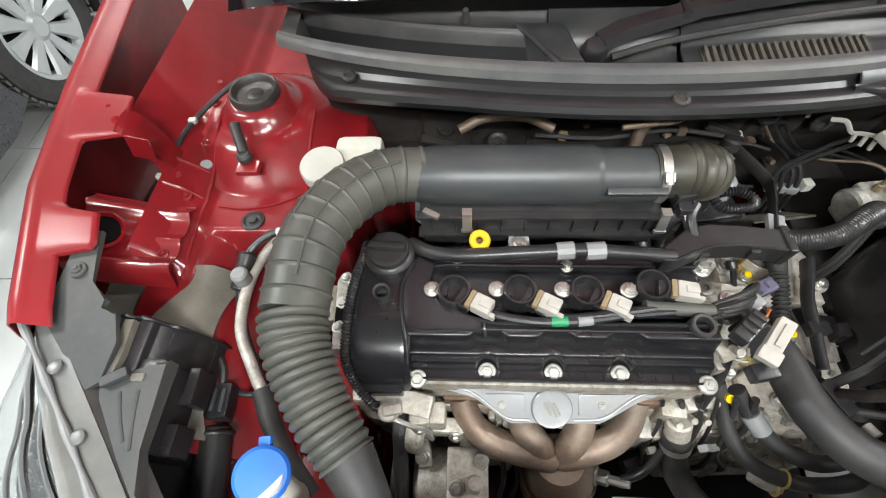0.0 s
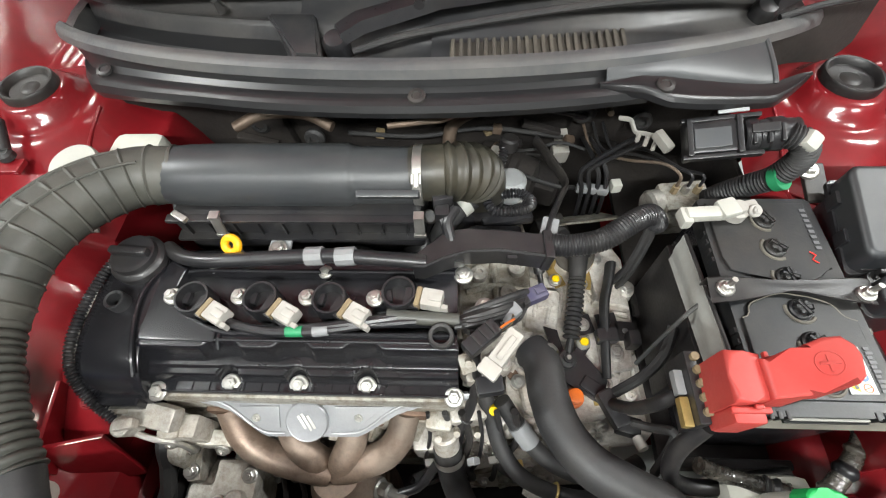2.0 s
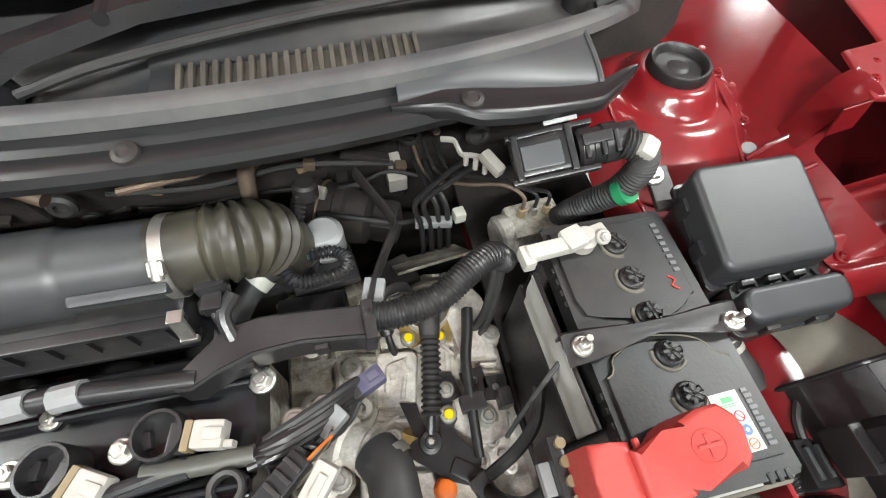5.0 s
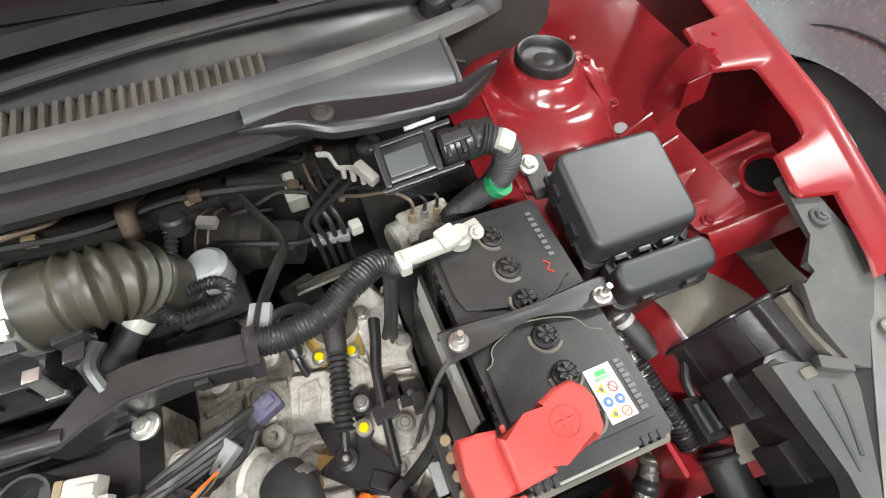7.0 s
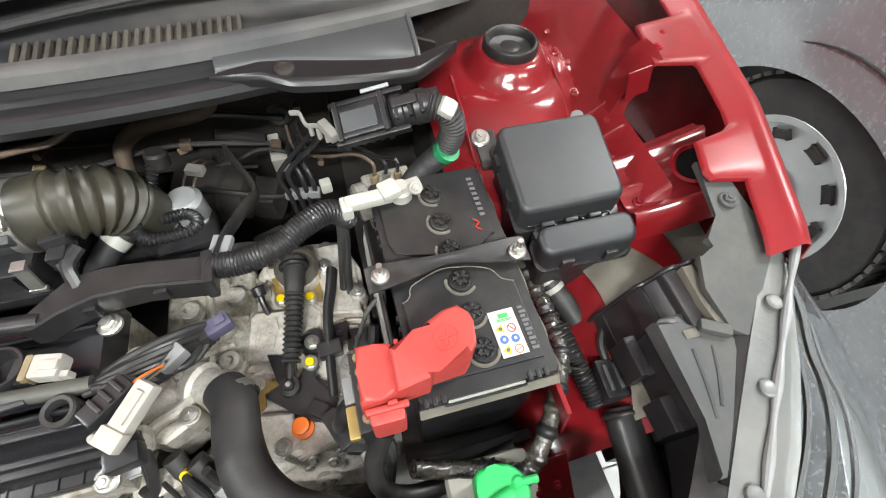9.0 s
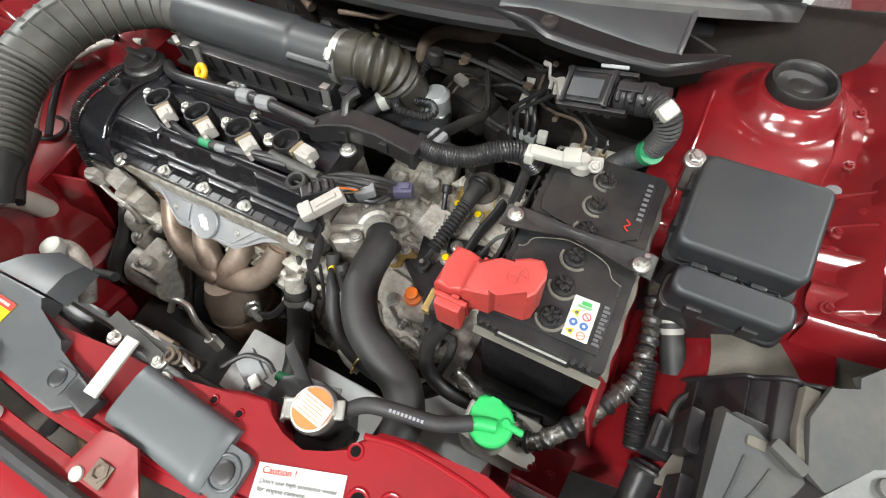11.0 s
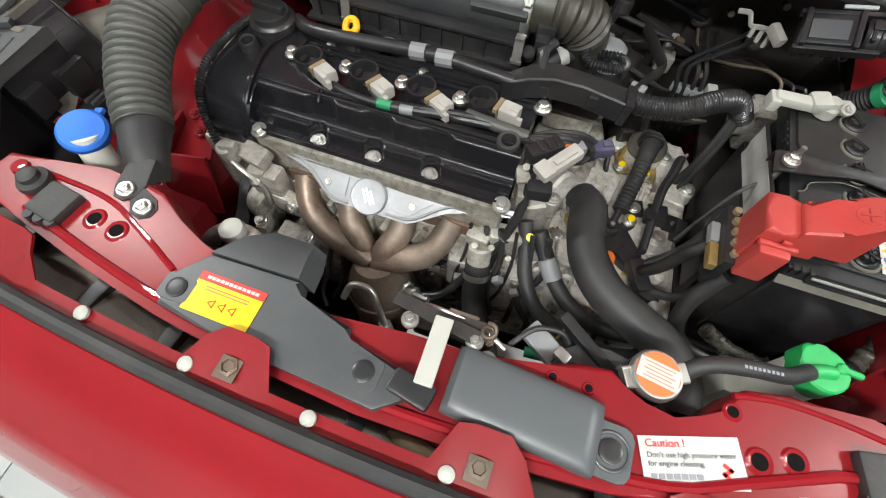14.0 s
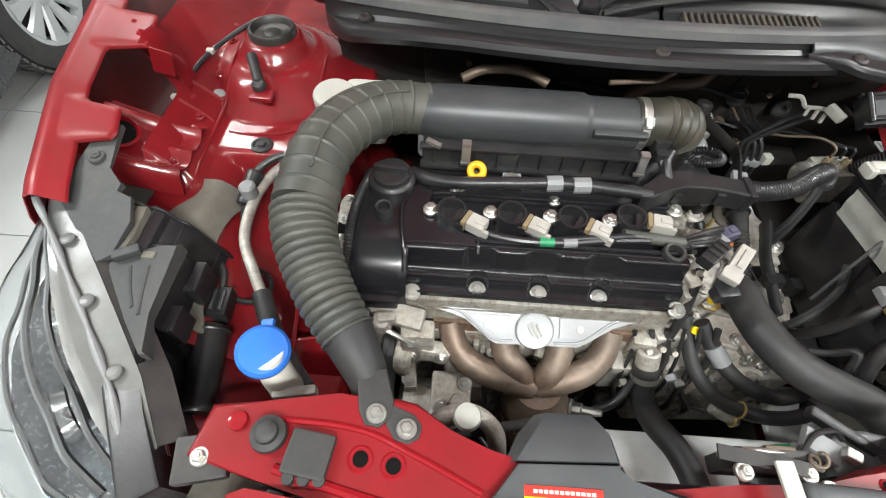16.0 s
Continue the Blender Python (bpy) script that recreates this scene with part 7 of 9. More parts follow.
    pts = [(0.372 + 0.006 * math.cos(i * 0.7), -0.047 + 0.006 * math.sin(i * 0.7), 0.755 + i * 0.0013) for i in range(40)]
    tube(bm, pts, 0.0018, n=6, sub=2)
    part("spring", bm, PIPEB, k, "coiled latch spring")
    for p in ((0.300, -0.060, 0.795), (0.362, -0.058, 0.792), (0.378, -0.070, 0.790)):
        bm = B()
        bolt(bm, p, (0, 0, 1), 0.0055)
        part("bolt", bm, STEEL, k)
    bm = B()
    box(bm, (0.325, -0.118, 0.798), (0.040, 0.022, 0.014), 0.004, (0, 0, -10))
    part("lever_foot", bm, BLACK, k)
    c = thing("caution_label", (0.55, -0.09, 0.786), "white caution label with red and grey print", "label")
    a = Vector((0.528, -0.1225, 0.7858))
    u, v = Vector((0.945, 0.327, 0)), Vector((-0.327, 0.945, 0))
    pp = part("paper", decal(B(), a, u, v, 0.084, 0.040), PAPER, c)
    up = Vector((0, 0, 0.0008))
    lettering("Caution !", a + u * 0.005 + v * 0.0315 + up, u, v, 0.0088, LRED, pp)
    lettering("Don't use high pressure water", a + u * 0.005 + v * 0.0235 + up, u, v, 0.0060, DPRINT, pp)
    lettering("for engine cleaning.", a + u * 0.005 + v * 0.017 + up, u, v, 0.0060, DPRINT, pp)
    for i in range(7):
        part("print_bar", decal(B(), a + u * (0.006 + 0.0062 * i) + v * 0.0075, u, v, 0.0048, 0.004, 0.0012), LGREY, pp)
    bm = B()
    e = a + u * 0.069 + v * 0.013 + up
    for s1 in (1, -1):
        box(bm, e + v * 0.0032 * s1 + u * 0.001 * s1, (0.009, 0.0030, 0.0004), 0.0, (0, 0, 16 - 38))
    box(bm, e, (0.010, 0.0030, 0.0004), 0.0, (0, 0, 16 + 32))
    part("emblem_bars", bm, LRED, pp)
    part("print_bar", decal(B(), a + u * 0.056 + v * 0.002, u, v, 0.024, 0.0045, 0.0012), LBLUE, pp)


front_panels()


# ---- washer bottle, brake fluid bottle, pipes and harness ----
def bottles():
    t = thing("washer_bottle", (-0.178, 0.03, 0.5), "milky washer bottle neck with a blue cap", "washer bottle")
    bm = B()
    tube(bm, [(-0.178, 0.032, 0.758), (-0.172, 0.022, 0.72), (-0.166, 0.016, 0.695), (-0.190, 0.034, 0.64), (-0.235, 0.060, 0.50)], 0.019, n=20)
    box(bm, (-0.150, 0.005, 0.712), (0.05, 0.012, 0.020), 0.004, (0, 0, 10))
    part("neck", bm, MILKY, t)
    bm = B()
    lathe(bm, [(0.024, -0.006), (0.028, -0.002), (0.030, 0.004), (0.0295, 0.010), (0.026, 0.0135), (0.006, 0.0145)], (-0.184, 0.036, 0.752), (0.30, -0.14, 1), 28)
    box(bm, (-0.186, 0.067, 0.758), (0.016, 0.014, 0.006), 0.002, (8, -16, 4))
    part("cap", bm, BLUE, t, "bright blue snap cap")
    b = thing("brake_fluid_bottle", (-0.15, 0.46, 0.70), "milky brake fluid bottle with a white round cap", "fluid bottle")
    bm = B()
    box(bm, (-0.135, 0.470, 0.745), (0.075, 0.085, 0.075), 0.014)
    cyl(bm, (-0.170, 0.424, 0.75), (-0.170, 0.424, 0.798), 0.026, 24, 0.003)
    part("bottle", bm, MILKY, b)
    bm = B()
    lathe(bm, [(0.030, 0), (0.032, 0.004), (0.032, 0.020), (0.030, 0.023), (0.012, 0.0235)], (-0.170, 0.422, 0.794), (0, -0.1, 1), 36)
    part("cap", bm, WHITEP, b, "white ribbed screw cap")


bottles()


def pipe(name, label, cat, pts, r, m, n=12, corr=False, fit=None):
    t = thing(name, pts[len(pts) // 2], label, cat)
    bm = B()
    if corr:
        conduit(bm, pts, r, n=n)
    else:
        tube(bm, pts, r, n=n)
    part("sleeve" if corr else "line", bm, m, t)
    return t


def lines():
    p = pipe("air_conditioning_pipe", "pale aluminium air conditioning pipe", "pipe",
             [(-0.175, 0.375, 0.730), (-0.225, 0.358, 0.732), (-0.255, 0.335, 0.731), (-0.272, 0.280, 0.730), (-0.272, 0.215, 0.720), (-0.247, 0.164, 0.710), (-0.230, 0.135, 0.700)], 0.0078, ALU)
    bm = B()
    tube(bm, [(-0.231, 0.137, 0.701), (-0.212, 0.10, 0.695), (-0.185, 0.06, 0.690), (-0.15, 0.02, 0.68)], 0.013, n=14)
    part("rubber_end", bm, RUBBER, p)
    bm = B()
    lathe(bm, [(0.012, -0.004), (0.012, 0.014), (0.009, 0.017)], (-0.277, 0.278, 0.741), (0, 0, 1), 14)
    part("valve_cap", bm, CONNG, p, "grey service valve cap")
    w = pipe("wiring_loom", "black wiring loom with connectors along the inner wing", "wiring",
             [(-0.200, 0.350, 0.750), (-0.245, 0.346, 0.752), (-0.278, 0.320, 0.742), (-0.288, 0.275, 0.722), (-0.280, 0.225, 0.700), (-0.262, 0.185, 0.685), (-0.245, 0.150, 0.670)], 0.006, BLACK)
    bm = B()
    cyl(bm, (-0.278, 0.318, 0.744), (-0.288, 0.268, 0.722), 0.013, 14, 0.003)
    part("connector", bm, BLACK, w)
    bm = B()
    tube(bm, [(-0.222, 0.3495, 0.752), (-0.240, 0.347, 0.752)], 0.0078, n=12)
    part("tape", bm, PAPER, w, "white tape tag")
    bm = B()
    ring(bm, (-0.265, 0.165, 0.668), (0.2, 0.1, 1), 0.028, 0.004, 24, 8)
    part("loop", bm, BLACK, w)
    s = pipe("bonnet_cable", "black cable clipped along the inner wing", "cable",
             [(-0.335, 0.600, 0.820), (-0.370, 0.560, 0.812), (-0.405, 0.500, 0.800), (-0.420, 0.440, 0.785), (-0.435, 0.390, 0.772), (-0.440, 0.350, 0.765)], 0.004, BLACK)
    for q in ((-0.395, 0.520, 0.806), (-0.424, 0.425, 0.785)):
        bm = B()
        box(bm, q, (0.012, 0.009, 0.008), 0.002)
        part("clip", bm, WHITEP, s)
    g = thing("rubber_plug", (-0.300, 0.345, 0.745), "round black rubber plug in the inner wing", "plug")
    bm = B()
    lathe(bm, [(0.017, 0), (0.017, 0.003), (0.013, 0.005), (0.011, 0.002), (0.007, 0.002), (0.006, 0.006), (0.002, 0.0065)], (-0.285, 0.372, 0.745), (0, 0, 1), 24)
    part("plug", bm, RUBBER, g)
    k = thing("bumper_stop", (-0.305, 0.445, 0.78), "small black rubber buffer on a red bracket", "buffer")
    bm = B()
    cyl(bm, (-0.318, 0.50, 0.818), (-0.298, 0.455, 0.800), 0.008, 12, 0.002)
    lathe(bm, [(0.011, 0), (0.011, 0.008), (0.008, 0.012)], (-0.298, 0.452, 0.792), (0, 0, 1), 14)
    part("buffer", bm, RUBBER, k)
    bm = B()
    box(bm, (-0.293, 0.440, 0.786), (0.034, 0.024, 0.008), 0.002)
    part("bracket", bm, REDIN, k)


lines()


def harness():
    t = thing("engine_harness", (0.15, 0.31, 0.74), "black taped engine wiring harness with grey sleeves", "wiring")
    bm = B()
    tube(bm, [(-0.045, 0.330, 0.752), (-0.015, 0.312, 0.758), (0.03, 0.304, 0.764), (0.10, 0.306, 0.768), (0.18, 0.308, 0.772), (0.25, 0.305, 0.770), (0.300, 0.302, 0.768)], 0.0095, n=14)
    part("trunk", bm, BLACK, t)
    for x0, x1 in ((0.150, 0.172), (0.188, 0.212)):
        bm = B()
        tube(bm, [(x0, 0.307, 0.7705), (x1, 0.308, 0.772)], 0.0118, n=10)
        part("sleeve", bm, CONNG, t, "grey plastic sleeve")
    for pts in ([(0.035, 0.240, 0.752), (0.075, 0.224, 0.750), (0.12, 0.216, 0.752), (0.17, 0.217, 0.753), (0.22, 0.224, 0.754), (0.27, 0.235, 0.752)],
                [(0.115, 0.238, 0.752), (0.145, 0.222, 0.750), (0.18, 0.222, 0.754), (0.24, 0.230, 0.756), (0.29, 0.240, 0.752)],
                [(0.205, 0.238, 0.752), (0.235, 0.228, 0.752), (0.29, 0.232, 0.752)]):
        part("coil_lead", tube(B(), pts, 0.0058, n=10), BLACK, t)
    bm = B()
    tube(bm, [(0.138, 0.2162, 0.7525), (0.158, 0.2165, 0.753)], 0.0068, n=12)
    part("tape", bm, GTAPE, t, "green tape wrap")
    bm = B()
    tube(bm, [(0.17, 0.2165, 0.753), (0.188, 0.2185, 0.7535)], 0.0068, n=12)
    part("sleeve", bm, CONNG, t, "grey sleeve")
    part("sleeve", tube(B(), [(0.255, 0.238, 0.753), (0.30, 0.236, 0.750), (0.34, 0.236, 0.746)], 0.0085, n=12), HOSE, t, "dark grey sleeve")
    # flat duct and big conduit to the battery side
    d = thing("harness_duct", (0.38, 0.34, 0.74), "black plastic harness duct leading into corrugated conduit", "wiring")
    bm = B()
    loft(bm, [[Vector(p) + Vector((0.10 * dy, dy, dz)) for dy, dz in ((-w, -0.018), (w, -0.018), (w, 0.009), (w - 0.003, 0.012), (0.004 - w, 0.012), (0.002 - w, 0.0145), (-w, 0.012))]
              for p, w in (((0.285, 0.303, 0.760), 0.010), ((0.300, 0.308, 0.763), 0.017), ((0.322, 0.322, 0.766), 0.0215), ((0.350, 0.329, 0.766), 0.0185), ((0.390, 0.331, 0.763), 0.0165), ((0.436, 0.329, 0.757), 0.0170), ((0.452, 0.329, 0.755), 0.0185))])
    du = part("duct", bm, BLACK, d)
    part("duct_mouth", box(B(), (0.449, 0.329, 0.753), (0.012, 0.041, 0.036), 0.003, (0, 6, 2)), BLACK, du)
    for x, y in ((0.340, 0.306), (0.405, 0.311)):
        part("lid_clip", box(B(), (x, y, 0.760), (0.012, 0.005, 0.016), 0.001), BLACK, du)
    bm = B()
    tube(bm, [(0.330, 0.330, 0.772), (0.325, 0.350, 0.785), (0.335, 0.368, 0.790)], 0.007, n=10)
    part("branch", bm, BLACK, d)
    bm = B()
    conduit(bm, [(0.447, 0.336, 0.757), (0.480, 0.334, 0.757), (0.520, 0.340, 0.762), (0.555, 0.360, 0.768), (0.585, 0.378, 0.762), (0.605, 0.383, 0.735)], 0.0142, 0.0040, 0.0008, 16)
    part("conduit", bm, BLACK, d, "thick black corrugated conduit")
    # plug cluster at the engine's right end
    c = thing("plug_cluster", (0.37, 0.20, 0.72), "cluster of white and black wiring plugs", "connector")
    wp = part("white_plug", box(B(), (0.388, 0.190, 0.768), (0.019, 0.058, 0.015), 0.003, (10, 0, -38)), CONNW, c, "off-white plug")
    part("plug_step", box(B(), (0.374, 0.172, 0.768), (0.024, 0.018, 0.013), 0.003, (10, 0, -38)), CONNW, wp)
    part("latch", box(B(), (0.392, 0.193, 0.777), (0.007, 0.030, 0.004), 0.001, (10, 0, -38)), CONNW, wp)
    bp = part("black_plug", box(B(), (0.366, 0.208, 0.762), (0.020, 0.046, 0.018), 0.003, (0, 0, -48)), BLACK, c)
    for q in (-0.014, -0.003, 0.008):
        part("plug_rib", box(B(), (0.366 - q * 0.74, 0.208 - q * 0.67, 0.7725), (0.017, 0.004, 0.004), 0.001, (0, 0, -48)), DUSTY, bp)
    part("lower_plug", box(B(), (0.375, 0.160, 0.745), (0.03, 0.02, 0.02), 0.004, (0, 0, 10)), BLACK, c)
    for k, m in enumerate((ORANGE, CONNG, BLACK, TAN)):
        part("thin_wire", tube(B(), [(0.380 + 0.003 * k, 0.214 + 0.002 * k, 0.766 - 0.003 * k), (0.392 + 0.003 * k, 0.224 + 0.002 * k, 0.764 - 0.004 * k), (0.405, 0.236 + 0.003 * k, 0.752 - 0.003 * k)], 0.0014, n=6), m, c)
    for i in range(5):
        bm = B()
        tube(bm, [(0.335 + 0.004 * i, 0.236 - 0.004 * i, 0.744 + 0.004 * (i % 3)), (0.365 + 0.006 * i, 0.238, 0.748 - 0.006 * i), (0.385 + 0.008 * i, 0.225 + 0.008 * i, 0.735 - 0.008 * i), (0.385 + 0.012 * i, 0.25 + 0.01 * i, 0.70)], 0.0036 + 0.001 * (i % 2), n=8)
        part("lead", bm, BLACK if i % 2 else RUBBER, c)
    vp = part("violet_plug", box(B(), (0.440, 0.289, 0.706), (0.030, 0.020, 0.018), 0.004, (0, 0, 25)), PURPLE, c, "violet sensor plug")
    part("lock_tab", box(B(), (0.444, 0.291, 0.716), (0.012, 0.009, 0.004), 0.001, (0, 0, 25)), PURPLE, vp)
    part("plug_boot", box(B(), (0.424, 0.282, 0.706), (0.010, 0.022, 0.018), 0.003, (0, 0, 25)), DUSTY, vp)
    # dipstick
    s = thing("dipstick", (0.05, 0.324, 0.72), "yellow ring handle of the oil dipstick", "dipstick")
    bm = B()
    ring(bm, (0.050, 0.324, 0.770), (-0.2, -0.75, 0.75), 0.0095, 0.0052, 24, 10)
    part("ring_handle", bm, YELLOW, s)
    bm = B()
    cyl(bm, (0.050, 0.330, 0.68), (0.050, 0.328, 0.762), 0.004, 10)
    part("stick", bm, STEEL, s)
    pipe("knock_sensor_lead", "corrugated black lead round the chain end of the engine", "wiring",
         [(-0.090, 0.342, 0.752), (-0.108, 0.305, 0.756), (-0.1165, 0.25, 0.758), (-0.1175, 0.195, 0.752), (-0.1165, 0.160, 0.725), (-0.092, 0.130, 0.685), (-0.062, 0.114, 0.660)], 0.0055, BLACK, 10, True)


harness()


def gearbox():
    t = thing("gearbox", (0.49, 0.25, 0.35), "dirty cast aluminium gearbox with marked bolts", "gearbox")
    part("casting", box(B(), (0.495, 0.28, 0.45), (0.24, 0.30, 0.24), 0.03, (3, -2, 4), segs=3), ALUG, t)
    deck = [(0.402, 0.185), (0.412, 0.250), (0.425, 0.300), (0.432, 0.360), (0.446, 0.410), (0.470, 0.445), (0.530, 0.462), (0.585, 0.455), (0.606, 0.400), (0.606, 0.290), (0.590, 0.215), (0.545, 0.160), (0.470, 0.140), (0.420, 0.150)]
    part("top_casting", prism(B(), deck, 0.500, 0.588, 0.008, segs=3), ALUG, t)
    part("raised_cover", prism(B(), [(0.437, 0.283), (0.480, 0.275), (0.486, 0.282), (0.498, 0.338), (0.493, 0.346), (0.452, 0.352), (0.445, 0.345)], 0.580, 0.602, 0.005, segs=3), ALUG, t, "cleaner raised cover")
    part("cast_pad", box(B(), (0.470, 0.325, 0.603), (0.024, 0.020, 0.006), 0.002, (0, 0, 8)), ALUG, t)
    part("rear_step", prism(B(), [(0.545, 0.325), (0.598, 0.315), (0.600, 0.400), (0.580, 0.440), (0.535, 0.440), (0.530, 0.400), (0.552, 0.380)], 0.570, 0.606, 0.006, segs=3), ALUG, t)
    part("front_step", prism(B(), [(0.430, 0.160), (0.475, 0.150), (0.500, 0.175), (0.490, 0.205), (0.450, 0.212), (0.425, 0.195)], 0.560, 0.600, 0.008, segs=3), ALUG, t)
    part("side_step", prism(B(), [(0.545, 0.215), (0.590, 0.225), (0.600, 0.300), (0.560, 0.310), (0.545, 0.270)], 0.570, 0.598, 0.006, segs=3), ALUG, t)
    for pts, r in (([(0.418, 0.270, 0.588), (0.428, 0.315, 0.591), (0.436, 0.365, 0.591), (0.452, 0.412, 0.590)], 0.0055), ([(0.500, 0.300, 0.588), (0.506, 0.335, 0.590), (0.512, 0.370, 0.590)], 0.004),
                   ([(0.532, 0.300, 0.588), (0.536, 0.330, 0.589), (0.540, 0.352, 0.589)], 0.004), ([(0.436, 0.275, 0.588), (0.470, 0.266, 0.589), (0.500, 0.262, 0.589)], 0.004),
                   ([(0.405, 0.240, 0.586), (0.440, 0.262, 0.589), (0.462, 0.272, 0.589)], 0.0045), ([(0.452, 0.300, 0.602), (0.458, 0.330, 0.603)], 0.003), ([(0.470, 0.288, 0.602), (0.478, 0.318, 0.603)], 0.003)):
        part("cast_rib", tube(B(), pts, r, n=8), ALUG, t)
    for x, y, z, r, h in ((0.519, 0.395, 0.570, 0.030, 0.058), (0.555, 0.400, 0.585, 0.013, 0.025), (0.462, 0.385, 0.570, 0.012, 0.030), (0.567, 0.248, 0.575, 0.013, 0.028), (0.545, 0.205, 0.565, 0.015, 0.028), (0.425, 0.205, 0.560, 0.014, 0.030), (0.596, 0.345, 0.590, 0.012, 0.024), (0.480, 0.420, 0.570, 0.016, 0.030)):
        part("boss", lathe(B(), [(r * 1.15, 0), (r, h * 0.3), (r, h - 0.004), (r - 0.003, h), (r * 0.6, h), (r * 0.55, h - 0.003)], (x, y, z), (0, -0.05, 1), 22), ALUG, t)
    part("cable_guide", lathe(B(), [(0.031, 0.0), (0.031, 0.006), (0.026, 0.010), (0.020, 0.010)], (0.519, 0.395, 0.626), (0, -0.2, 1), 28), SLATM, t, "olive grey cable guide ring")
    for x, y, rz in ((0.491, 0.372, 20), (0.540, 0.370, -12)):
        fl = part("guide_flange", box(B(), (x, y, 0.602), (0.018, 0.044, 0.004), 0.001, (0, 0, rz)), BRASS, t, "yellow plated guide flange")
        part("flange_upright", box(B(), (x, y + 0.014, 0.614), (0.016, 0.004, 0.026), 0.001, (0, 0, rz)), BRASS, fl)
    for x, y, z, mark in ((0.490, 0.362, 0.604, 1), (0.530, 0.356, 0.604, 1), (0.520, 0.258, 0.610, 1), (0.441, 0.222, 0.611, 1), (0.524, 0.288, 0.604, 0), (0.555, 0.400, 0.611, 0), (0.567, 0.248, 0.604, 0), (0.596, 0.345, 0.615, 0), (0.462, 0.385, 0.601, 0), (0.425, 0.205, 0.591, 0), (0.452, 0.246, 0.610, 0),
                          (0.430, 0.330, 0.592, 0), (0.422, 0.288, 0.592, 0), (0.440, 0.388, 0.592, 0), (0.500, 0.445, 0.590, 0), (0.560, 0.445, 0.590, 0), (0.476, 0.165, 0.601, 0), (0.575, 0.205, 0.585, 0)):
        bo = part("bolt", bolt(B(), (x, y, z), (0, -0.1, 1), 0.0068, 0.006), STEEL, t)
        if mark:
            part("paint_mark", lathe(B(), [(0.0062, 0), (0.005, 0.0012)], (x, y - 0.001, z + 0.0078), (0, -0.1, 1), 12), LYEL, bo, "yellow paint mark")
    rng = random.Random(5)
    for i in range(46):
        x, y = 0.41 + 0.18 * rng.random(), 0.165 + 0.27 * rng.random()
        if 0.435 < x < 0.50 and 0.27 < y < 0.355 or math.hypot(x - 0.519, y - 0.395) < 0.04:
            continue
        k = rng.random()
        if k < 0.35:
            part("cast_boss", lathe(B(), [(0.009, -0.01), (0.008, 0.004), (0.006, 0.005), (0.004, 0.005), (0.0035, 0.002)], (x, y, 0.589), (0.1, -0.1, 1), 14), ALUG, t)
        elif k < 0.8:
            part("cast_rib", box(B(), (x, y, 0.588), (0.020 + 0.03 * rng.random(), 0.0045, 0.012), 0.0015, (0, 0, 180 * rng.random())), ALUG, t)
        else:
            part("oil_stain_pad", box(B(), (x, y, 0.588), (0.016, 0.012, 0.006), 0.002, (0, 0, 180 * rng.random())), (RUSTD, BRASS)[i % 2], t)
    c = thing("shift_cable", (0.505, 0.31, 0.63), "black ribbed gear shift cable", "cable")
    part("boot", tube(B(), [(0.519, 0.394, 0.650), (0.518, 0.375, 0.648), (0.515, 0.350, 0.644), (0.508, 0.305, 0.636), (0.499, 0.258, 0.626)], lambda d, k: 0.0165 - 0.0055 * min(1, k * 2.2) + (0.0016 * math.sin(2 * math.pi * d / 0.0068) if k > 0.36 else 0.0), n=16, steps=150), RUBBER, c)
    part("collar", ring(B(), (0.5185, 0.384, 0.649), (0.05, 1, 0.1), 0.016, 0.004, 24, 8), BLACK, c)
    rd = part("rod", tube(B(), [(0.499, 0.258, 0.626), (0.496, 0.246, 0.622), (0.494, 0.234, 0.618)], 0.0055, n=10), BLACK, c)
    part("rod_eye", lathe(B(), [(0.013, -0.006), (0.0135, 0.0), (0.0125, 0.006), (0.007, 0.007), (0.006, 0.012)], (0.493, 0.231, 0.616), (0, -0.1, 1), 18), BLACK, rd)
    part("eye_nut", bolt(B(), (0.493, 0.231, 0.624), (0, -0.1, 1), 0.004, 0.004), STEEL, rd)
    c2 = thing("shift_cable", (0.552, 0.28, 0.63), "flat black gear selector cable", "cable")
    part("boot", tube(B(), [(0.568, 0.372, 0.640), (0.562, 0.345, 0.636), (0.553, 0.313, 0.630), (0.549, 0.276, 0.626), (0.546, 0.241, 0.622), (0.544, 0.205, 0.616)], lambda d, k: 0.0150 - 0.004 * k, n=14, flat=0.5), RUBBER, c2)
    part("clamp", box(B(), (0.549, 0.262, 0.628), (0.030, 0.020, 0.018), 0.003, (0, 0, 4)), BLACK, c2)
    e = thing("cable_bracket", (0.57, 0.285, 0.60), "black stamped cable bracket with eye holes", "bracket")
    for x, y, rz in ((0.561, 0.292, 8), (0.585, 0.279, -4), (0.524, 0.288, 14)):
        pl = part("plate", box(B(), (x, y, 0.602), (0.030, 0.030, 0.004), 0.001, (0, 0, rz)), BLACK, e)
        if x > 0.55:
            part("eye", lathe(B(), [(0.0045, 0), (0.0042, 0.001)], (x, y, 0.6045), (0, 0, 1), 14), CONNG, pl, "bright eye hole")
    part("post", box(B(), (0.590, 0.262, 0.612), (0.016, 0.022, 0.030), 0.003), BLACK, e)
    b = thing("selector_bracket", (0.50, 0.22, 0.60), "black selector lever bracket on the gearbox", "bracket")
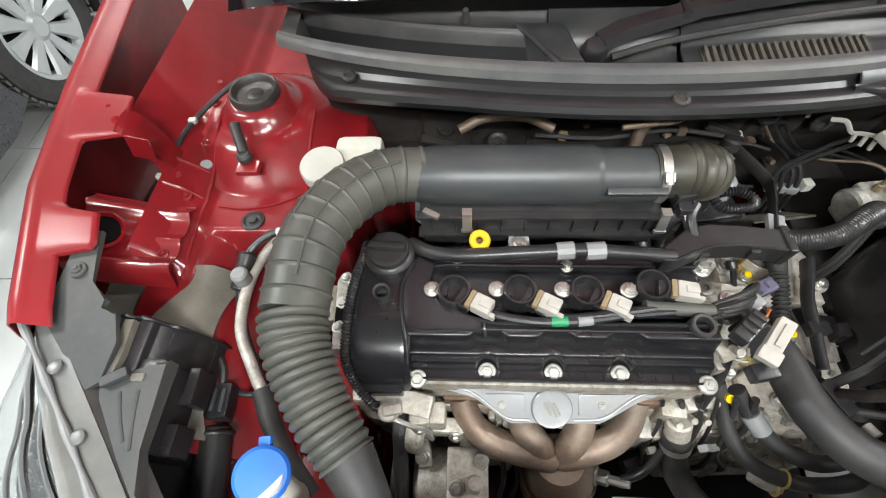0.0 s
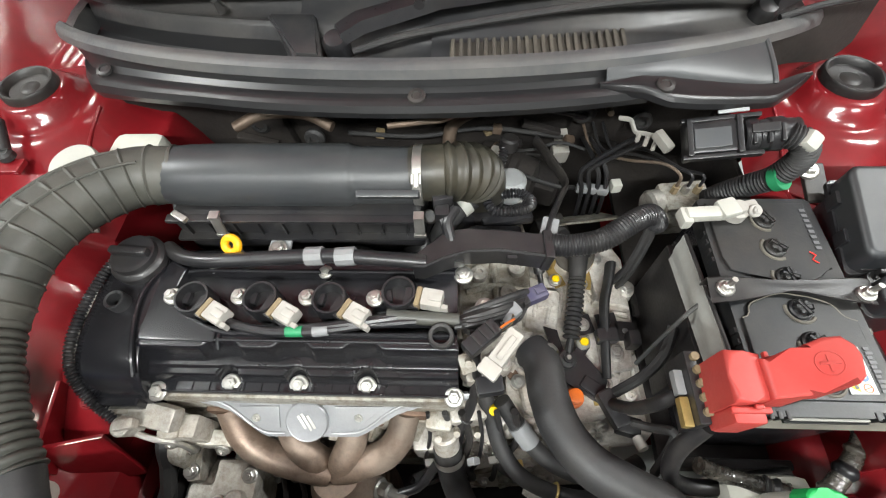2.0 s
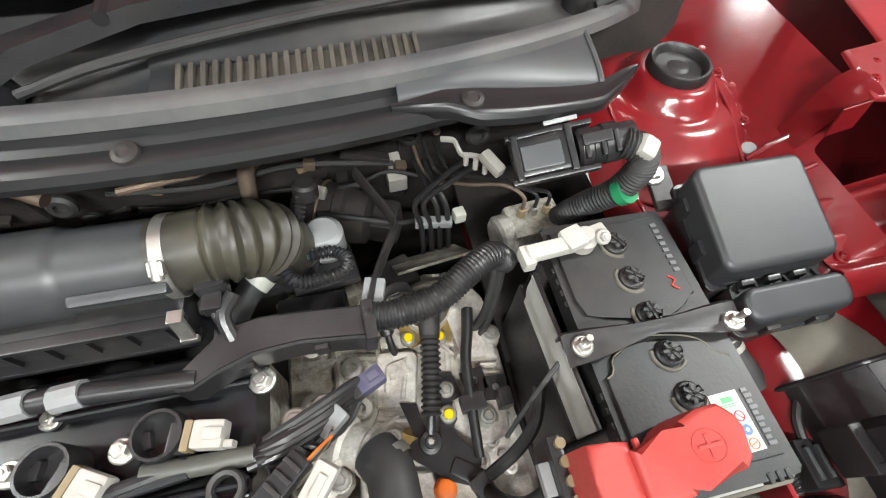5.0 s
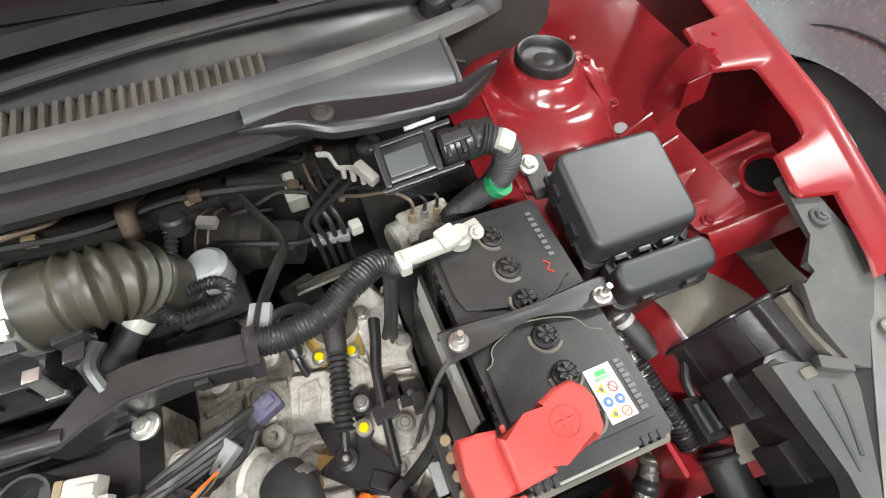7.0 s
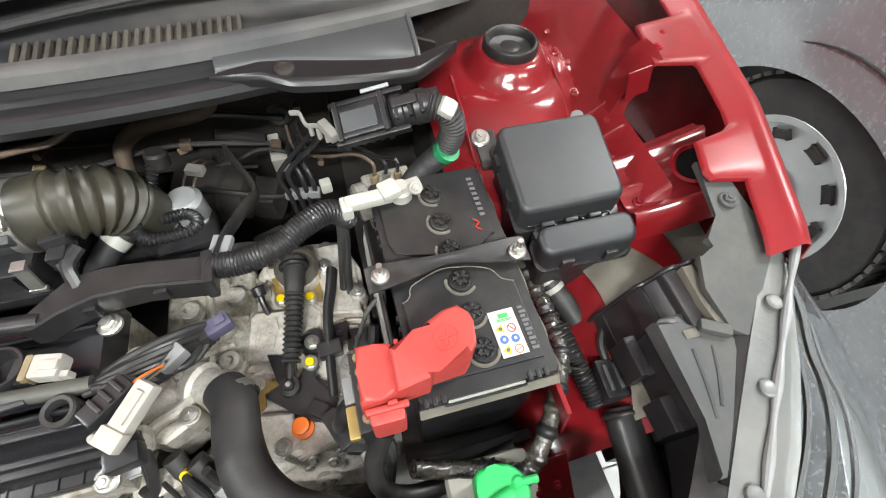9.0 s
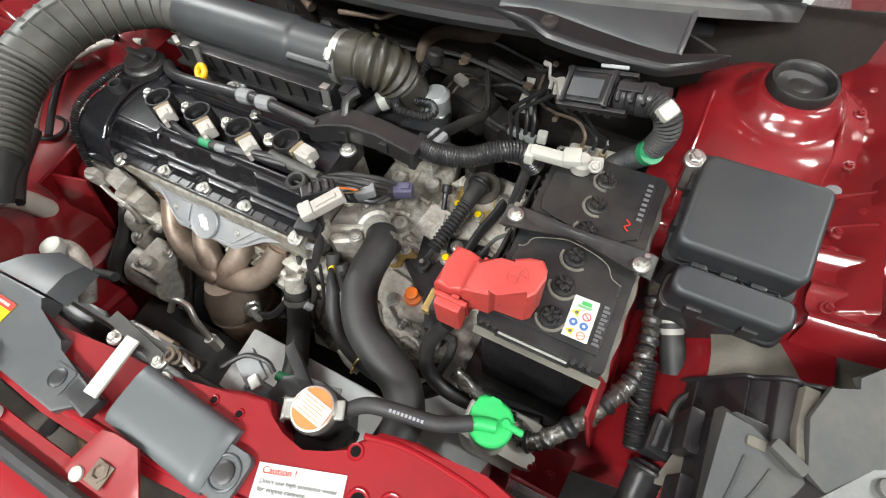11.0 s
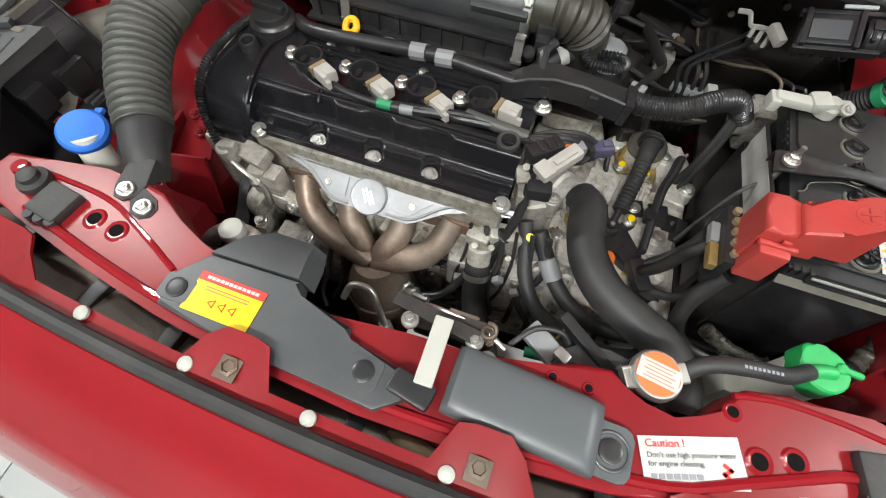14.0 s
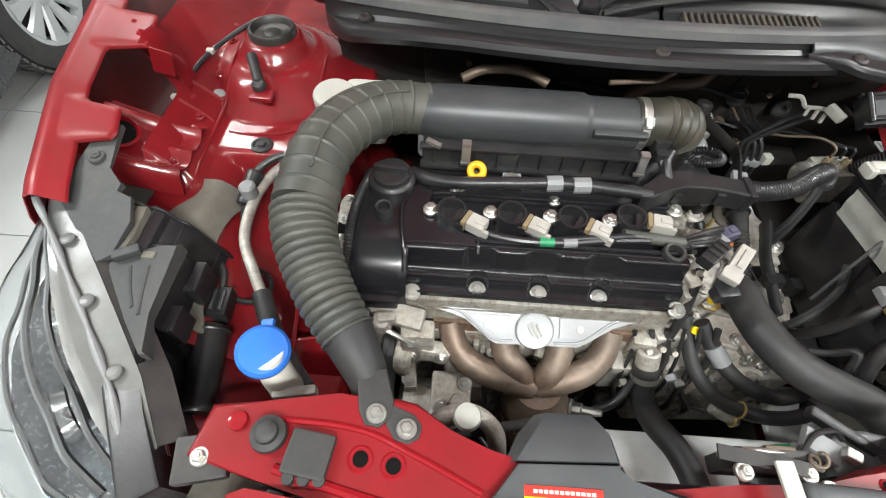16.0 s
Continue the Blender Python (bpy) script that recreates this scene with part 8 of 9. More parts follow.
    part("plate", prism(B(), [(0.465, 0.284), (0.485, 0.278), (0.490, 0.248), (0.505, 0.240), (0.514, 0.264), (0.527, 0.266), (0.530, 0.252), (0.520, 0.240), (0.548, 0.205), (0.536, 0.176), (0.505, 0.190), (0.460, 0.228), (0.478, 0.240)], 0.600, 0.6065, 0.001), BLACK, b)
    part("upright", box(B(), (0.530, 0.192, 0.594), (0.044, 0.020, 0.034), 0.004, (0, 0, -35)), BLACK, b)
    part("lever_plate", prism(B(), [(0.424, 0.240), (0.430, 0.250), (0.452, 0.256), (0.480, 0.240), (0.460, 0.232), (0.462, 0.216), (0.450, 0.208), (0.434, 0.212), (0.426, 0.226)], 0.6065, 0.610, 0.0008), BRASS, b, "yellow plated lever plate")
    o = thing("breather", (0.500, 0.182, 0.54), "small orange gearbox breather cap", "breather cap")
    part("cap", lathe(B(), [(0.0135, 0), (0.0135, 0.008), (0.008, 0.010), (0.007, 0.013), (0.010, 0.015), (0.010, 0.022), (0.006, 0.024)], (0.500, 0.182, 0.592), (0, 0, 1), 20), ORANGE, o)
    part("stem", cyl(B(), (0.501, 0.179, 0.46), (0.500, 0.182, 0.594), 0.009, 12), ALUG, o)
    v = thing("vent_stick", (0.466, 0.36, 0.58), "small black vent tube on the gearbox", "vent")
    part("tube", tube(B(), [(0.470, 0.345, 0.598), (0.466, 0.360, 0.612), (0.464, 0.372, 0.620)], 0.0045, n=10), BLACK, v)
    part("cap", cyl(B(), (0.465, 0.367, 0.616), (0.462, 0.380, 0.624), 0.009, 12, 0.002), BLACK, v)


gearbox()


# ---- smaller things round the engine ----
def rear_zone():
    pipe("heater_pipe", "brown metal heater pipe along the firewall", "pipe", [(0.318, 0.560, 0.690), (0.325, 0.575, 0.728), (0.348, 0.580, 0.748), (0.375, 0.582, 0.757), (0.432, 0.585, 0.762), (0.454, 0.586, 0.775), (0.460, 0.590, 0.800)], 0.011, PIPEB, 14)
    pipe("refrigerant_pipe", "thin tan metal pipe at the firewall", "pipe", [(0.02, 0.50, 0.80), (0.06, 0.515, 0.81), (0.12, 0.515, 0.81), (0.16, 0.50, 0.80)], 0.008, PIPEB, 12)
    pipe("refrigerant_pipe", "short tan metal pipe behind the air box", "pipe", [(0.245, 0.47, 0.830), (0.29, 0.475, 0.832), (0.320, 0.478, 0.834), (0.345, 0.49, 0.842)], 0.004, PIPEB, 10)
    t = thing("starter_motor", (0.42, 0.555, 0.58), "dusty brown-grey cylindrical motor behind the gearbox", "motor")
    ax = (0.11, -0.045, 0.0)
    part("shell", lathe(B(), [(0.030, 0.0), (0.042, 0.004), (0.044, 0.010), (0.044, 0.060), (0.047, 0.062), (0.047, 0.074), (0.040, 0.078), (0.036, 0.105), (0.018, 0.110)], (0.368, 0.578, 0.635), ax, 32), FELT, t)
    part("band", ring(B(), (0.405, 0.563, 0.635), ax, 0.0445, 0.0025, 32, 6), PIPEB, t)
    part("band", ring(B(), (0.390, 0.569, 0.635), ax, 0.0445, 0.0020, 32, 6), PIPEB, t)
    part("tab", box(B(), (0.402, 0.560, 0.684), (0.026, 0.016, 0.012), 0.003, (0, 0, -22)), CONNW, t, "pale plastic clip")
    part("tab", box(B(), (0.384, 0.604, 0.690), (0.014, 0.020, 0.010), 0.003, (0, 0, 20)), TAN, t, "tan plastic clip")
    part("wire", tube(B(), [(0.43, 0.565, 0.680), (0.46, 0.56, 0.690), (0.50, 0.565, 0.70), (0.54, 0.55, 0.70)], 0.0028, n=8), RUBBER, t)
    part("wire", tube(B(), [(0.40, 0.53, 0.675), (0.45, 0.515, 0.672), (0.50, 0.51, 0.655), (0.53, 0.52, 0.64)], 0.004, n=8), RUBBER, t)
    part("bracket", box(B(), (0.485, 0.545, 0.615), (0.05, 0.05, 0.06), 0.010, (10, 0, -22)), FELT, t)
    c = thing("wall_connector", (0.515, 0.60, 0.64), "off-white wiring connector on the firewall", "connector")
    part("upper_shell", box(B(), (0.514, 0.610, 0.665), (0.018, 0.020, 0.030), 0.003, (10, 0, 4)), CONNW, c)
    part("lower_shell", box(B(), (0.516, 0.606, 0.632), (0.030, 0.024, 0.036), 0.004, (10, 0, 4)), CONNW, c)
    part("wire", tube(B(), [(0.516, 0.612, 0.62), (0.52, 0.62, 0.60), (0.53, 0.63, 0.57)], 0.005, n=8), BLACK, c)
    a = thing("brake_modulator", (0.665, 0.46, 0.62), "aluminium brake modulator block with metal pipes", "brake modulator")
    part("block", box(B(), (0.668, 0.448, 0.680), (0.070, 0.050, 0.070), 0.006, (0, 0, 6)), ALUD, a)
    part("motor", cyl(B(), (0.618, 0.440, 0.690), (0.640, 0.444, 0.690), 0.027, 24, 0.004), ALU, a)
    for i in range(3):
        x = 0.650 + 0.016 * i
        part("union", cyl(B(), (x, 0.452, 0.712), (x, 0.452, 0.728), 0.0055, 6), STEEL if i % 2 else TAN, a)
        part("pipe", tube(B(), [(x, 0.452, 0.726), (x, 0.458, 0.745), (x - 0.02, 0.48, 0.745 - 0.006 * i), (x - 0.06, 0.505 + 0.01 * i, 0.725), (x - 0.10, 0.545, 0.705), (x - 0.11, 0.60, 0.71)], 0.0024, n=8), BLACK if i else PIPEB, a)
    b = thing("pipe_bracket", (0.56, 0.49, 0.66), "pale plastic clip holding black brake lines", "bracket")
    part("clip", box(B(), (0.548, 0.488, 0.676), (0.050, 0.013, 0.014), 0.003, (0, 0, -8)), CONNG, b)
    part("clip_block", box(B(), (0.582, 0.488, 0.684), (0.016, 0.016, 0.018), 0.003, (0, 0, 8)), WHITEP, b)
    for i in range(4):
        x = 0.530 + 0.012 * i
        foot = [(x + 0.004, 0.480, 0.60), (x + 0.002, 0.482, 0.65), (x, 0.485, 0.682)]
        if i < 2:
            rise = [(x - 0.006, 0.491, 0.702), (x - 0.002, 0.494, 0.722), (0.568 + 0.014 * i, 0.496 - 0.006 * i, 0.765), (0.582 + 0.009 * i, 0.489 - 0.008 * i, 0.787)]
        else:
            rise = [(x - 0.002, 0.494, 0.704), (x - 0.010, 0.512, 0.718), (x - 0.014, 0.545, 0.712), (x - 0.012, 0.585, 0.690)]
        part("line", tube(B(), foot + rise, 0.0036, n=8), BLACK, b)
    h = pipe("heater_hose", "black heater hose with a white band", "hose", [(0.372, 0.420, 0.748), (0.350, 0.408, 0.748), (0.330, 0.392, 0.738), (0.312, 0.374, 0.718), (0.303, 0.360, 0.68)], 0.0140, RUBBER, 16)
    part("band", tube(B(), [(0.350, 0.408, 0.748), (0.340, 0.4005, 0.7445)], 0.0155, n=16), WHITEP, h, "white hose band")
    l = pipe("breather_hose", "thin ribbed breather hose looped over the throttle", "hose",
             [(0.400, 0.470, 0.795), (0.396, 0.452, 0.785), (0.382, 0.425, 0.772), (0.376, 0.398, 0.766), (0.386, 0.384, 0.762), (0.408, 0.384, 0.760), (0.430, 0.390, 0.758), (0.436, 0.404, 0.757), (0.422, 0.418, 0.755), (0.396, 0.418, 0.752)], 0.0062, BLACK, 10, True)
    part("valve", cyl(B(), (0.405, 0.470, 0.785), (0.407, 0.474, 0.805), 0.013, 14, 0.003), DUSTY, l)
    k = thing("harness_bracket", (0.45, 0.40, 0.66), "flat black harness bracket strap", "bracket")
    part("strap", tube(B(), [(0.452, 0.350, 0.745), (0.462, 0.382, 0.744), (0.480, 0.425, 0.735), (0.494, 0.463, 0.722), (0.478, 0.505, 0.722), (0.457, 0.550, 0.722)], 0.011, n=10, flat=0.4), DUSTY, k)
    part("foot", box(B(), (0.458, 0.366, 0.747), (0.022, 0.030, 0.010), 0.002, (0, 0, -15)), CONNG, k, "grey strap end")
    part("branch", tube(B(), [(0.458, 0.35, 0.74), (0.47, 0.37, 0.735), (0.49, 0.39, 0.70), (0.50, 0.40, 0.66)], 0.006, n=8), RUBBER, k)
    r = thing("rear_plug", (0.46, 0.60, 0.74), "small dull red plug at the firewall", "plug")
    part("plug", cyl(B(), (0.482, 0.592, 0.800), (0.482, 0.575, 0.806), 0.016, 16, 0.003), REDIN, r)
    q = thing("bonnet_wiring", (0.60, 0.40, 0.62), "bundle of black wires dropping beside the battery", "wiring")
    for i in range(2):
        part("wire", tube(B(), [(0.600 - 0.004 * i, 0.378 + 0.004 * i, 0.745), (0.597 - 0.006 * i, 0.366, 0.71), (0.590 - 0.006 * i, 0.352 + 0.003 * i, 0.66), (0.585 - 0.008 * i, 0.35 + 0.01 * i, 0.60)], 0.005 + 0.0008 * (i % 3), n=8), RUBBER, q)
    m = thing("servo_bracket", (0.52, 0.47, 0.60), "grey stamped bracket behind the gearbox", "bracket")
    part("plate", box(B(), (0.535, 0.455, 0.640), (0.10, 0.004, 0.08), 0.001, (40, 0, 8)), ALUD, m)
    part("foot", box(B(), (0.49, 0.45, 0.60), (0.05, 0.05, 0.06), 0.008, (10, 0, 20)), DUSTY, m)
    n = thing("throttle_clutter", (0.34, 0.44, 0.66), "black sensor housing below the elbow", "sensor")
    part("body", box(B(), (0.335, 0.43, 0.69), (0.05, 0.06, 0.06), 0.012, (0, 0, 12)), BLACK, n)
    part("nut", cyl(B(), (0.315, 0.405, 0.70), (0.31, 0.395, 0.715), 0.007, 6), TAN, n)
    part("cap", cyl(B(), (0.300, 0.385, 0.745), (0.300, 0.375, 0.762), 0.010, 14, 0.002), DUSTY, n)
    s = thing("map_sensor", (0.315, 0.38, 0.78), "small black sensor plugged beside the hose band", "sensor")
    part("body", box(B(), (0.318, 0.378, 0.795), (0.026, 0.018, 0.022), 0.003, (0, 0, 10)), BLACK, s)
    part("plug", box(B(), (0.318, 0.362, 0.788), (0.018, 0.018, 0.016), 0.003), BLACK, s)
    part("lead", tube(B(), [(0.318, 0.355, 0.785), (0.322, 0.345, 0.778), (0.325, 0.335, 0.772)], 0.005, n=8), BLACK, s)


rear_zone()


def front_left_zone():
    t = thing("compressor", (0.0, 0.07, 0.42), "pale cast aluminium air conditioning compressor", "compressor")
    part("body", cyl(B(), (-0.045, 0.055, 0.50), (0.055, 0.055, 0.50), 0.048, 28, 0.008), ALU, t)
    part("pulley", lathe(B(), [(0.03, 0), (0.055, 0.004), (0.056, 0.012), (0.050, 0.016), (0.055, 0.020), (0.055, 0.028), (0.03, 0.03)], (-0.080, 0.055, 0.50), (1, 0, 0), 32), DUSTY, t, "black belt pulley")
    part("head", box(B(), (0.035, 0.060, 0.555), (0.060, 0.070, 0.030), 0.006), ALU, t)
    part("ear", box(B(), (-0.030, 0.095, 0.545), (0.020, 0.060, 0.045), 0.006, (0, 0, 8)), ALU, t)
    for p in ((-0.030, 0.078, 0.570), (0.02, 0.04, 0.572), (0.055, 0.075, 0.572)):
        part("bolt", bolt(B(), p, (0, -0.3, 1), 0.007), STEEL, t)
    part("port", cyl(B(), (0.045, 0.045, 0.568), (0.045, 0.045, 0.590), 0.012, 16, 0.003), ALU, t)
    a = thing("alternator", (-0.01, 0.10, 0.56), "dirty aluminium alternator bracket and tensioner", "alternator")
    part("bracket", box(B(), (-0.030, 0.125, 0.600), (0.030, 0.035, 0.11), 0.008, (0, 0, 6)), ALU, a)
    part("arm", box(B(), (0.005, 0.118, 0.585), (0.05, 0.022, 0.04), 0.006, (0, 12, 0)), ALUD, a)
    part("tensioner", cyl(B(), (-0.055, 0.115, 0.575), (-0.025, 0.108, 0.575), 0.030, 24, 0.004), ALUD, a)
    part("belt_idler", cyl(B(), (-0.074, 0.128, 0.562), (-0.050, 0.128, 0.562), 0.032, 28, 0.004), DUSTY, a)
    for p in ((-0.030, 0.106, 0.635), (-0.028, 0.104, 0.590), (0.018, 0.104, 0.592)):
        part("bolt", bolt(B(), p, (0, -1, 0.4), 0.007), STEEL, a)
    b = thing("drive_belt", (-0.062, 0.10, 0.44), "black ribbed drive belt", "belt")
    bm = B()
    loop = [(-0.062, 0.085, 0.575), (-0.062, 0.11, 0.600), (-0.062, 0.14, 0.598), (-0.062, 0.158, 0.56), (-0.062, 0.155, 0.48), (-0.062, 0.12, 0.44), (-0.062, 0.06, 0.437), (-0.062, 0.015, 0.47), (-0.062, 0.015, 0.52), (-0.062, 0.05, 0.550), (-0.062, 0.085, 0.575)]
    tube(bm, loop, 0.011, n=8, flat=1.0)
    part("belt", bm, RUBBER, b)
    m = thing("engine_mount", (-0.115, 0.235, 0.62), "cast aluminium engine mount bracket with bolts", "engine mount")
    part("casting", box(B(), (-0.133, 0.235, 0.712), (0.026, 0.105, 0.040), 0.006, (0, 8, 4)), ALU, m)
    # black patch on the casting, painted as the shade of an opening
    part("window", box(B(), (-0.134, 0.226, 0.7325), (0.014, 0.030, 0.003), 0.001, (0, 8, 4)), HOLE, m, "black patch for the shaded window in the casting")
    part("foot", box(B(), (-0.155, 0.27, 0.66), (0.05, 0.06, 0.05), 0.010), ALUD, m)
    for y in (0.20, 0.235, 0.272):
        part("bolt", bolt(B(), (-0.134, y + 0.012, 0.733), (-0.15, 0, 1), 0.006), STEEL, m)
    e = pipe("pipe_elbow", "pale aluminium pipe elbow", "pipe", [(-0.005, -0.035, 0.670), (0.012, -0.016, 0.698), (0.035, -0.004, 0.706), (0.062, -0.004, 0.706), (0.085, -0.020, 0.690), (0.09, -0.05, 0.66)], 0.011, ALU, 14)
    part("white_stop", lathe(B(), [(0.008, 0), (0.010, 0.012), (0.015, 0.014), (0.016, 0.020), (0.014, 0.026), (0.006, 0.029)], (0.049, -0.012, 0.708), (0, 0, 1), 20), WHITEP, e, "white plastic cap")
    pipe("lower_hose_small", "thin black hose under the front panel", "hose", [(0.0, -0.04, 0.69), (0.04, -0.022, 0.688), (0.09, -0.012, 0.686), (0.13, -0.005, 0.69)], 0.007, RUBBER)
    f = pipe("oil_pipe", "thin bent steel pipe", "pipe", [(0.165, -0.005, 0.60), (0.175, 0.01, 0.62), (0.20, 0.012, 0.618), (0.215, 0.0, 0.60), (0.225, -0.01, 0.56)], 0.005, STEEL)
    part("fitting", cyl(B(), (0.225, -0.01, 0.56), (0.232, -0.015, 0.535), 0.010, 6), STEEL, f)
    p = thing("head_bracket", (-0.06, 0.12, 0.60), "small aluminium clips on the head", "bracket")
    part("clip", box(B(), (-0.060, 0.118, 0.690), (0.024, 0.012, 0.014), 0.003, (0, 0, 12)), ALU, p)
    part("wire_rod", tube(B(), [(-0.10, 0.135, 0.665), (-0.075, 0.118, 0.668), (-0.045, 0.108, 0.655), (-0.02, 0.105, 0.63), (-0.015, 0.10, 0.60)], 0.004, n=8), STEEL, p)
    w = thing("starter_wiring", (0.10, 0.10, 0.46), "thin black wires below the manifold", "wiring")
    part("wire", tube(B(), [(0.085, 0.10, 0.56), (0.09, 0.06, 0.52), (0.085, 0.03, 0.48), (0.10, 0.01, 0.47)], 0.004, n=8), BLACK, w)
    part("wire", tube(B(), [(0.10, 0.10, 0.56), (0.112, 0.06, 0.50), (0.10, 0.03, 0.46)], 0.004, n=8), BLACK, w)
    k = thing("engine_casting", (0.07, 0.11, 0.44), "dirty aluminium oil filter housing on the block", "oil filter housing")
    part("housing", box(B(), (0.075, 0.105, 0.50), (0.06, 0.05, 0.08), 0.010, (0, 0, 5)), ALUD, k)
    part("housing_step", box(B(), (0.045, 0.10, 0.545), (0.045, 0.045, 0.04), 0.008), ALU, k)
    for p in ((0.06, 0.078, 0.535), (0.095, 0.078, 0.50), (0.06, 0.078, 0.475)):
        part("bolt", bolt(B(), p, (0, -1, 0.2), 0.006), STEEL, k)
    part("oil_pan", box(B(), (0.13, 0.22, 0.30), (0.34, 0.20, 0.10), 0.02), ALUD, k)


front_left_zone()


def front_right_zone():
    h1 = pipe("water_hose", "black water hose curving below the radiator hose", "hose", [(0.372, 0.175, 0.650), (0.383, 0.150, 0.625), (0.396, 0.115, 0.600), (0.425, 0.082, 0.580), (0.477, 0.063, 0.566), (0.530, 0.060, 0.560), (0.572, 0.068, 0.560), (0.590, 0.085, 0.55)], 0.0108, RUBBER, 14)
    part("spring_clip", ring(B(), (0.468, 0.066, 0.568), (1, -0.3, -0.2), 0.0120, 0.0020, 20, 6), BRASS, h1, "yellow plated spring clip")
    h2 = pipe("water_hose", "black water hose with a grey paper tag", "hose", [(0.395, 0.165, 0.650), (0.412, 0.145, 0.630), (0.432, 0.122, 0.612), (0.465, 0.098, 0.595), (0.510, 0.085, 0.582), (0.55, 0.09, 0.575), (0.585, 0.105, 0.57)], 0.0115, RUBBER, 14)
    part("tag", tube(B(), [(0.416, 0.140, 0.627), (0.434, 0.120, 0.611)], 0.0135, n=12), CONNG, h2, "grey paper tag")
    h3 = pipe("water_pipe", "pale metal water pipe stub", "pipe", [(0.430, 0.070, 0.560), (0.448, 0.060, 0.556), (0.470, 0.055, 0.548)], 0.008, ALU)
    part("spring_clip", ring(B(), (0.462, 0.056, 0.551), (1, -0.2, -0.2), 0.0095, 0.0022, 18, 6), BRASS, h3, "yellow plated spring clip")
    o = pipe("oxygen_sensor_lead", "black sensor lead tied along the engine end", "wiring", [(0.258, 0.060, 0.536), (0.290, 0.072, 0.550), (0.325, 0.115, 0.595), (0.350, 0.145, 0.635), (0.362, 0.175, 0.685), (0.360, 0.200, 0.735)], 0.0062, BLACK)
    part("tie", ring(B(), (0.350, 0.145, 0.635), (0.4, 0.6, 1), 0.008, 0.0016, 16, 6), BLACK, o)
    w = pipe("hanging_wire", "black wire loop beside the exhaust", "wiring", [(0.365, 0.190, 0.710), (0.352, 0.155, 0.650), (0.345, 0.135, 0.600), (0.335, 0.110, 0.545), (0.315, 0.085, 0.505), (0.285, 0.075, 0.500), (0.270, 0.080, 0.515)], 0.0042, BLACK)
    part("connector", box(B(), (0.288, 0.085, 0.505), (0.03, 0.016, 0.018), 0.003, (0, 0, 20)), BLACK, w)
    l = thing("lower_pipe", (0.33, 0.11, 0.60), "steel hose clamp and pale water outlet", "pipe")
    part("outlet", cyl(B(), (0.322, 0.128, 0.625), (0.326, 0.110, 0.592), 0.017, 20, 0.003), ALU, l)
    part("clamp", lathe(B(), [(0.0205, -0.005), (0.0215, 0), (0.0205, 0.005)], (0.3275, 0.104, 0.582), (0.1, -0.4, -0.6), 24, cap=False), STEEL, l)
    g = thing("earth_cable", (0.44, -0.01, 0.66), "bright green capped cable end behind the latch", "cable")
    part("green_sleeve", tube(B(), [(0.418, -0.011, 0.665), (0.448, -0.008, 0.667)], 0.0065, n=12), GTAPE, g, "green sleeve")
    part("blade", box(B(), (0.478, -0.004, 0.662), (0.055, 0.020, 0.004), 0.001, (0, 0, 14)), CONNG, g)
    part("mount", box(B(), (0.43, -0.040, 0.655), (0.09, 0.03, 0.02), 0.004), BLACK, g)
    x = thing("fan_shroud", (0.49, -0.01, 0.68), "dark grey plastic fan shroud beside the radiator cap", "fan shroud")
    part("panel", prism(B(), [(0.445, -0.045), (0.452, -0.010), (0.470, 0.004), (0.500, 0.006), (0.535, 0.000), (0.545, -0.020), (0.530, -0.050), (0.490, -0.060)], 0.66, 0.722, 0.006), GREYP, x)
    part("arm", box(B(), (0.478, -0.002, 0.722), (0.090, 0.014, 0.014), 0.004, (0, 4, -34)), DUSTY, x, "black shroud arm")
    part("bracket", box(B(), (0.425, -0.020, 0.742), (0.040, 0.024, 0.010), 0.003, (0, 8, -30)), CONNG, x, "pale mounting bracket")
    part("clip", box(B(), (0.446, -0.030, 0.752), (0.016, 0.012, 0.012), 0.003, (0, 0, -30)), STEEL, x)
    part("rod", tube(B(), [(0.395, -0.035, 0.745), (0.415, -0.012, 0.752), (0.440, -0.006, 0.750), (0.452, -0.012, 0.742)], 0.003, n=8), DUSTY, x)
    # engine end castings with studs
    c = thing("water_outlet", (0.37, 0.17, 0.60), "aluminium bracketry at the engine's gearbox end", "bracket")
    part("bracket", box(B(), (0.352, 0.155, 0.610), (0.05, 0.03, 0.06), 0.008, (0, 0, 10)), ALU, c)
    part("bracket", box(B(), (0.315, 0.142, 0.600), (0.035, 0.025, 0.07), 0.006, (0, 0, -6)), ALUD, c)
    part("bracket", box(B(), (0.350, 0.190, 0.728), (0.018, 0.024, 0.006), 0.002, (15, 0, 20)), ALUD, c)
    part("bracket", box(B(), (0.30, 0.13, 0.54), (0.05, 0.04, 0.09), 0.010, (0, 0, 4)), ALU, c)
    for p in ((0.315, 0.128, 0.625), (0.338, 0.135, 0.62), (0.365, 0.138, 0.60), (0.352, 0.19, 0.742)):
        part("stud", cyl(B(), p, (p[0], p[1] - 0.010, p[2] + 0.014), 0.0045, 10), ALUD, c)
    for p in ((0.372, 0.258, 0.735), (0.345, 0.300, 0.740), (0.392, 0.275, 0.70)):
        part("bolt", bolt(B(), p, (0, 0, 1), 0.008, 0.007), STEEL, c)
    part("yellow_mark", cyl(B(), (0.385, 0.158, 0.640), (0.385, 0.152, 0.648), 0.006, 12), LYEL, c, "yellow marked bolt")
    d = thing("gearbox_sensor", (0.56, 0.16, 0.58), "black sensor plugs on the gearbox front", "sensor")
    part("body", box(B(), (0.545, 0.165, 0.615), (0.022, 0.05, 0.020), 0.004, (0, 0, 25)), BLACK, d)
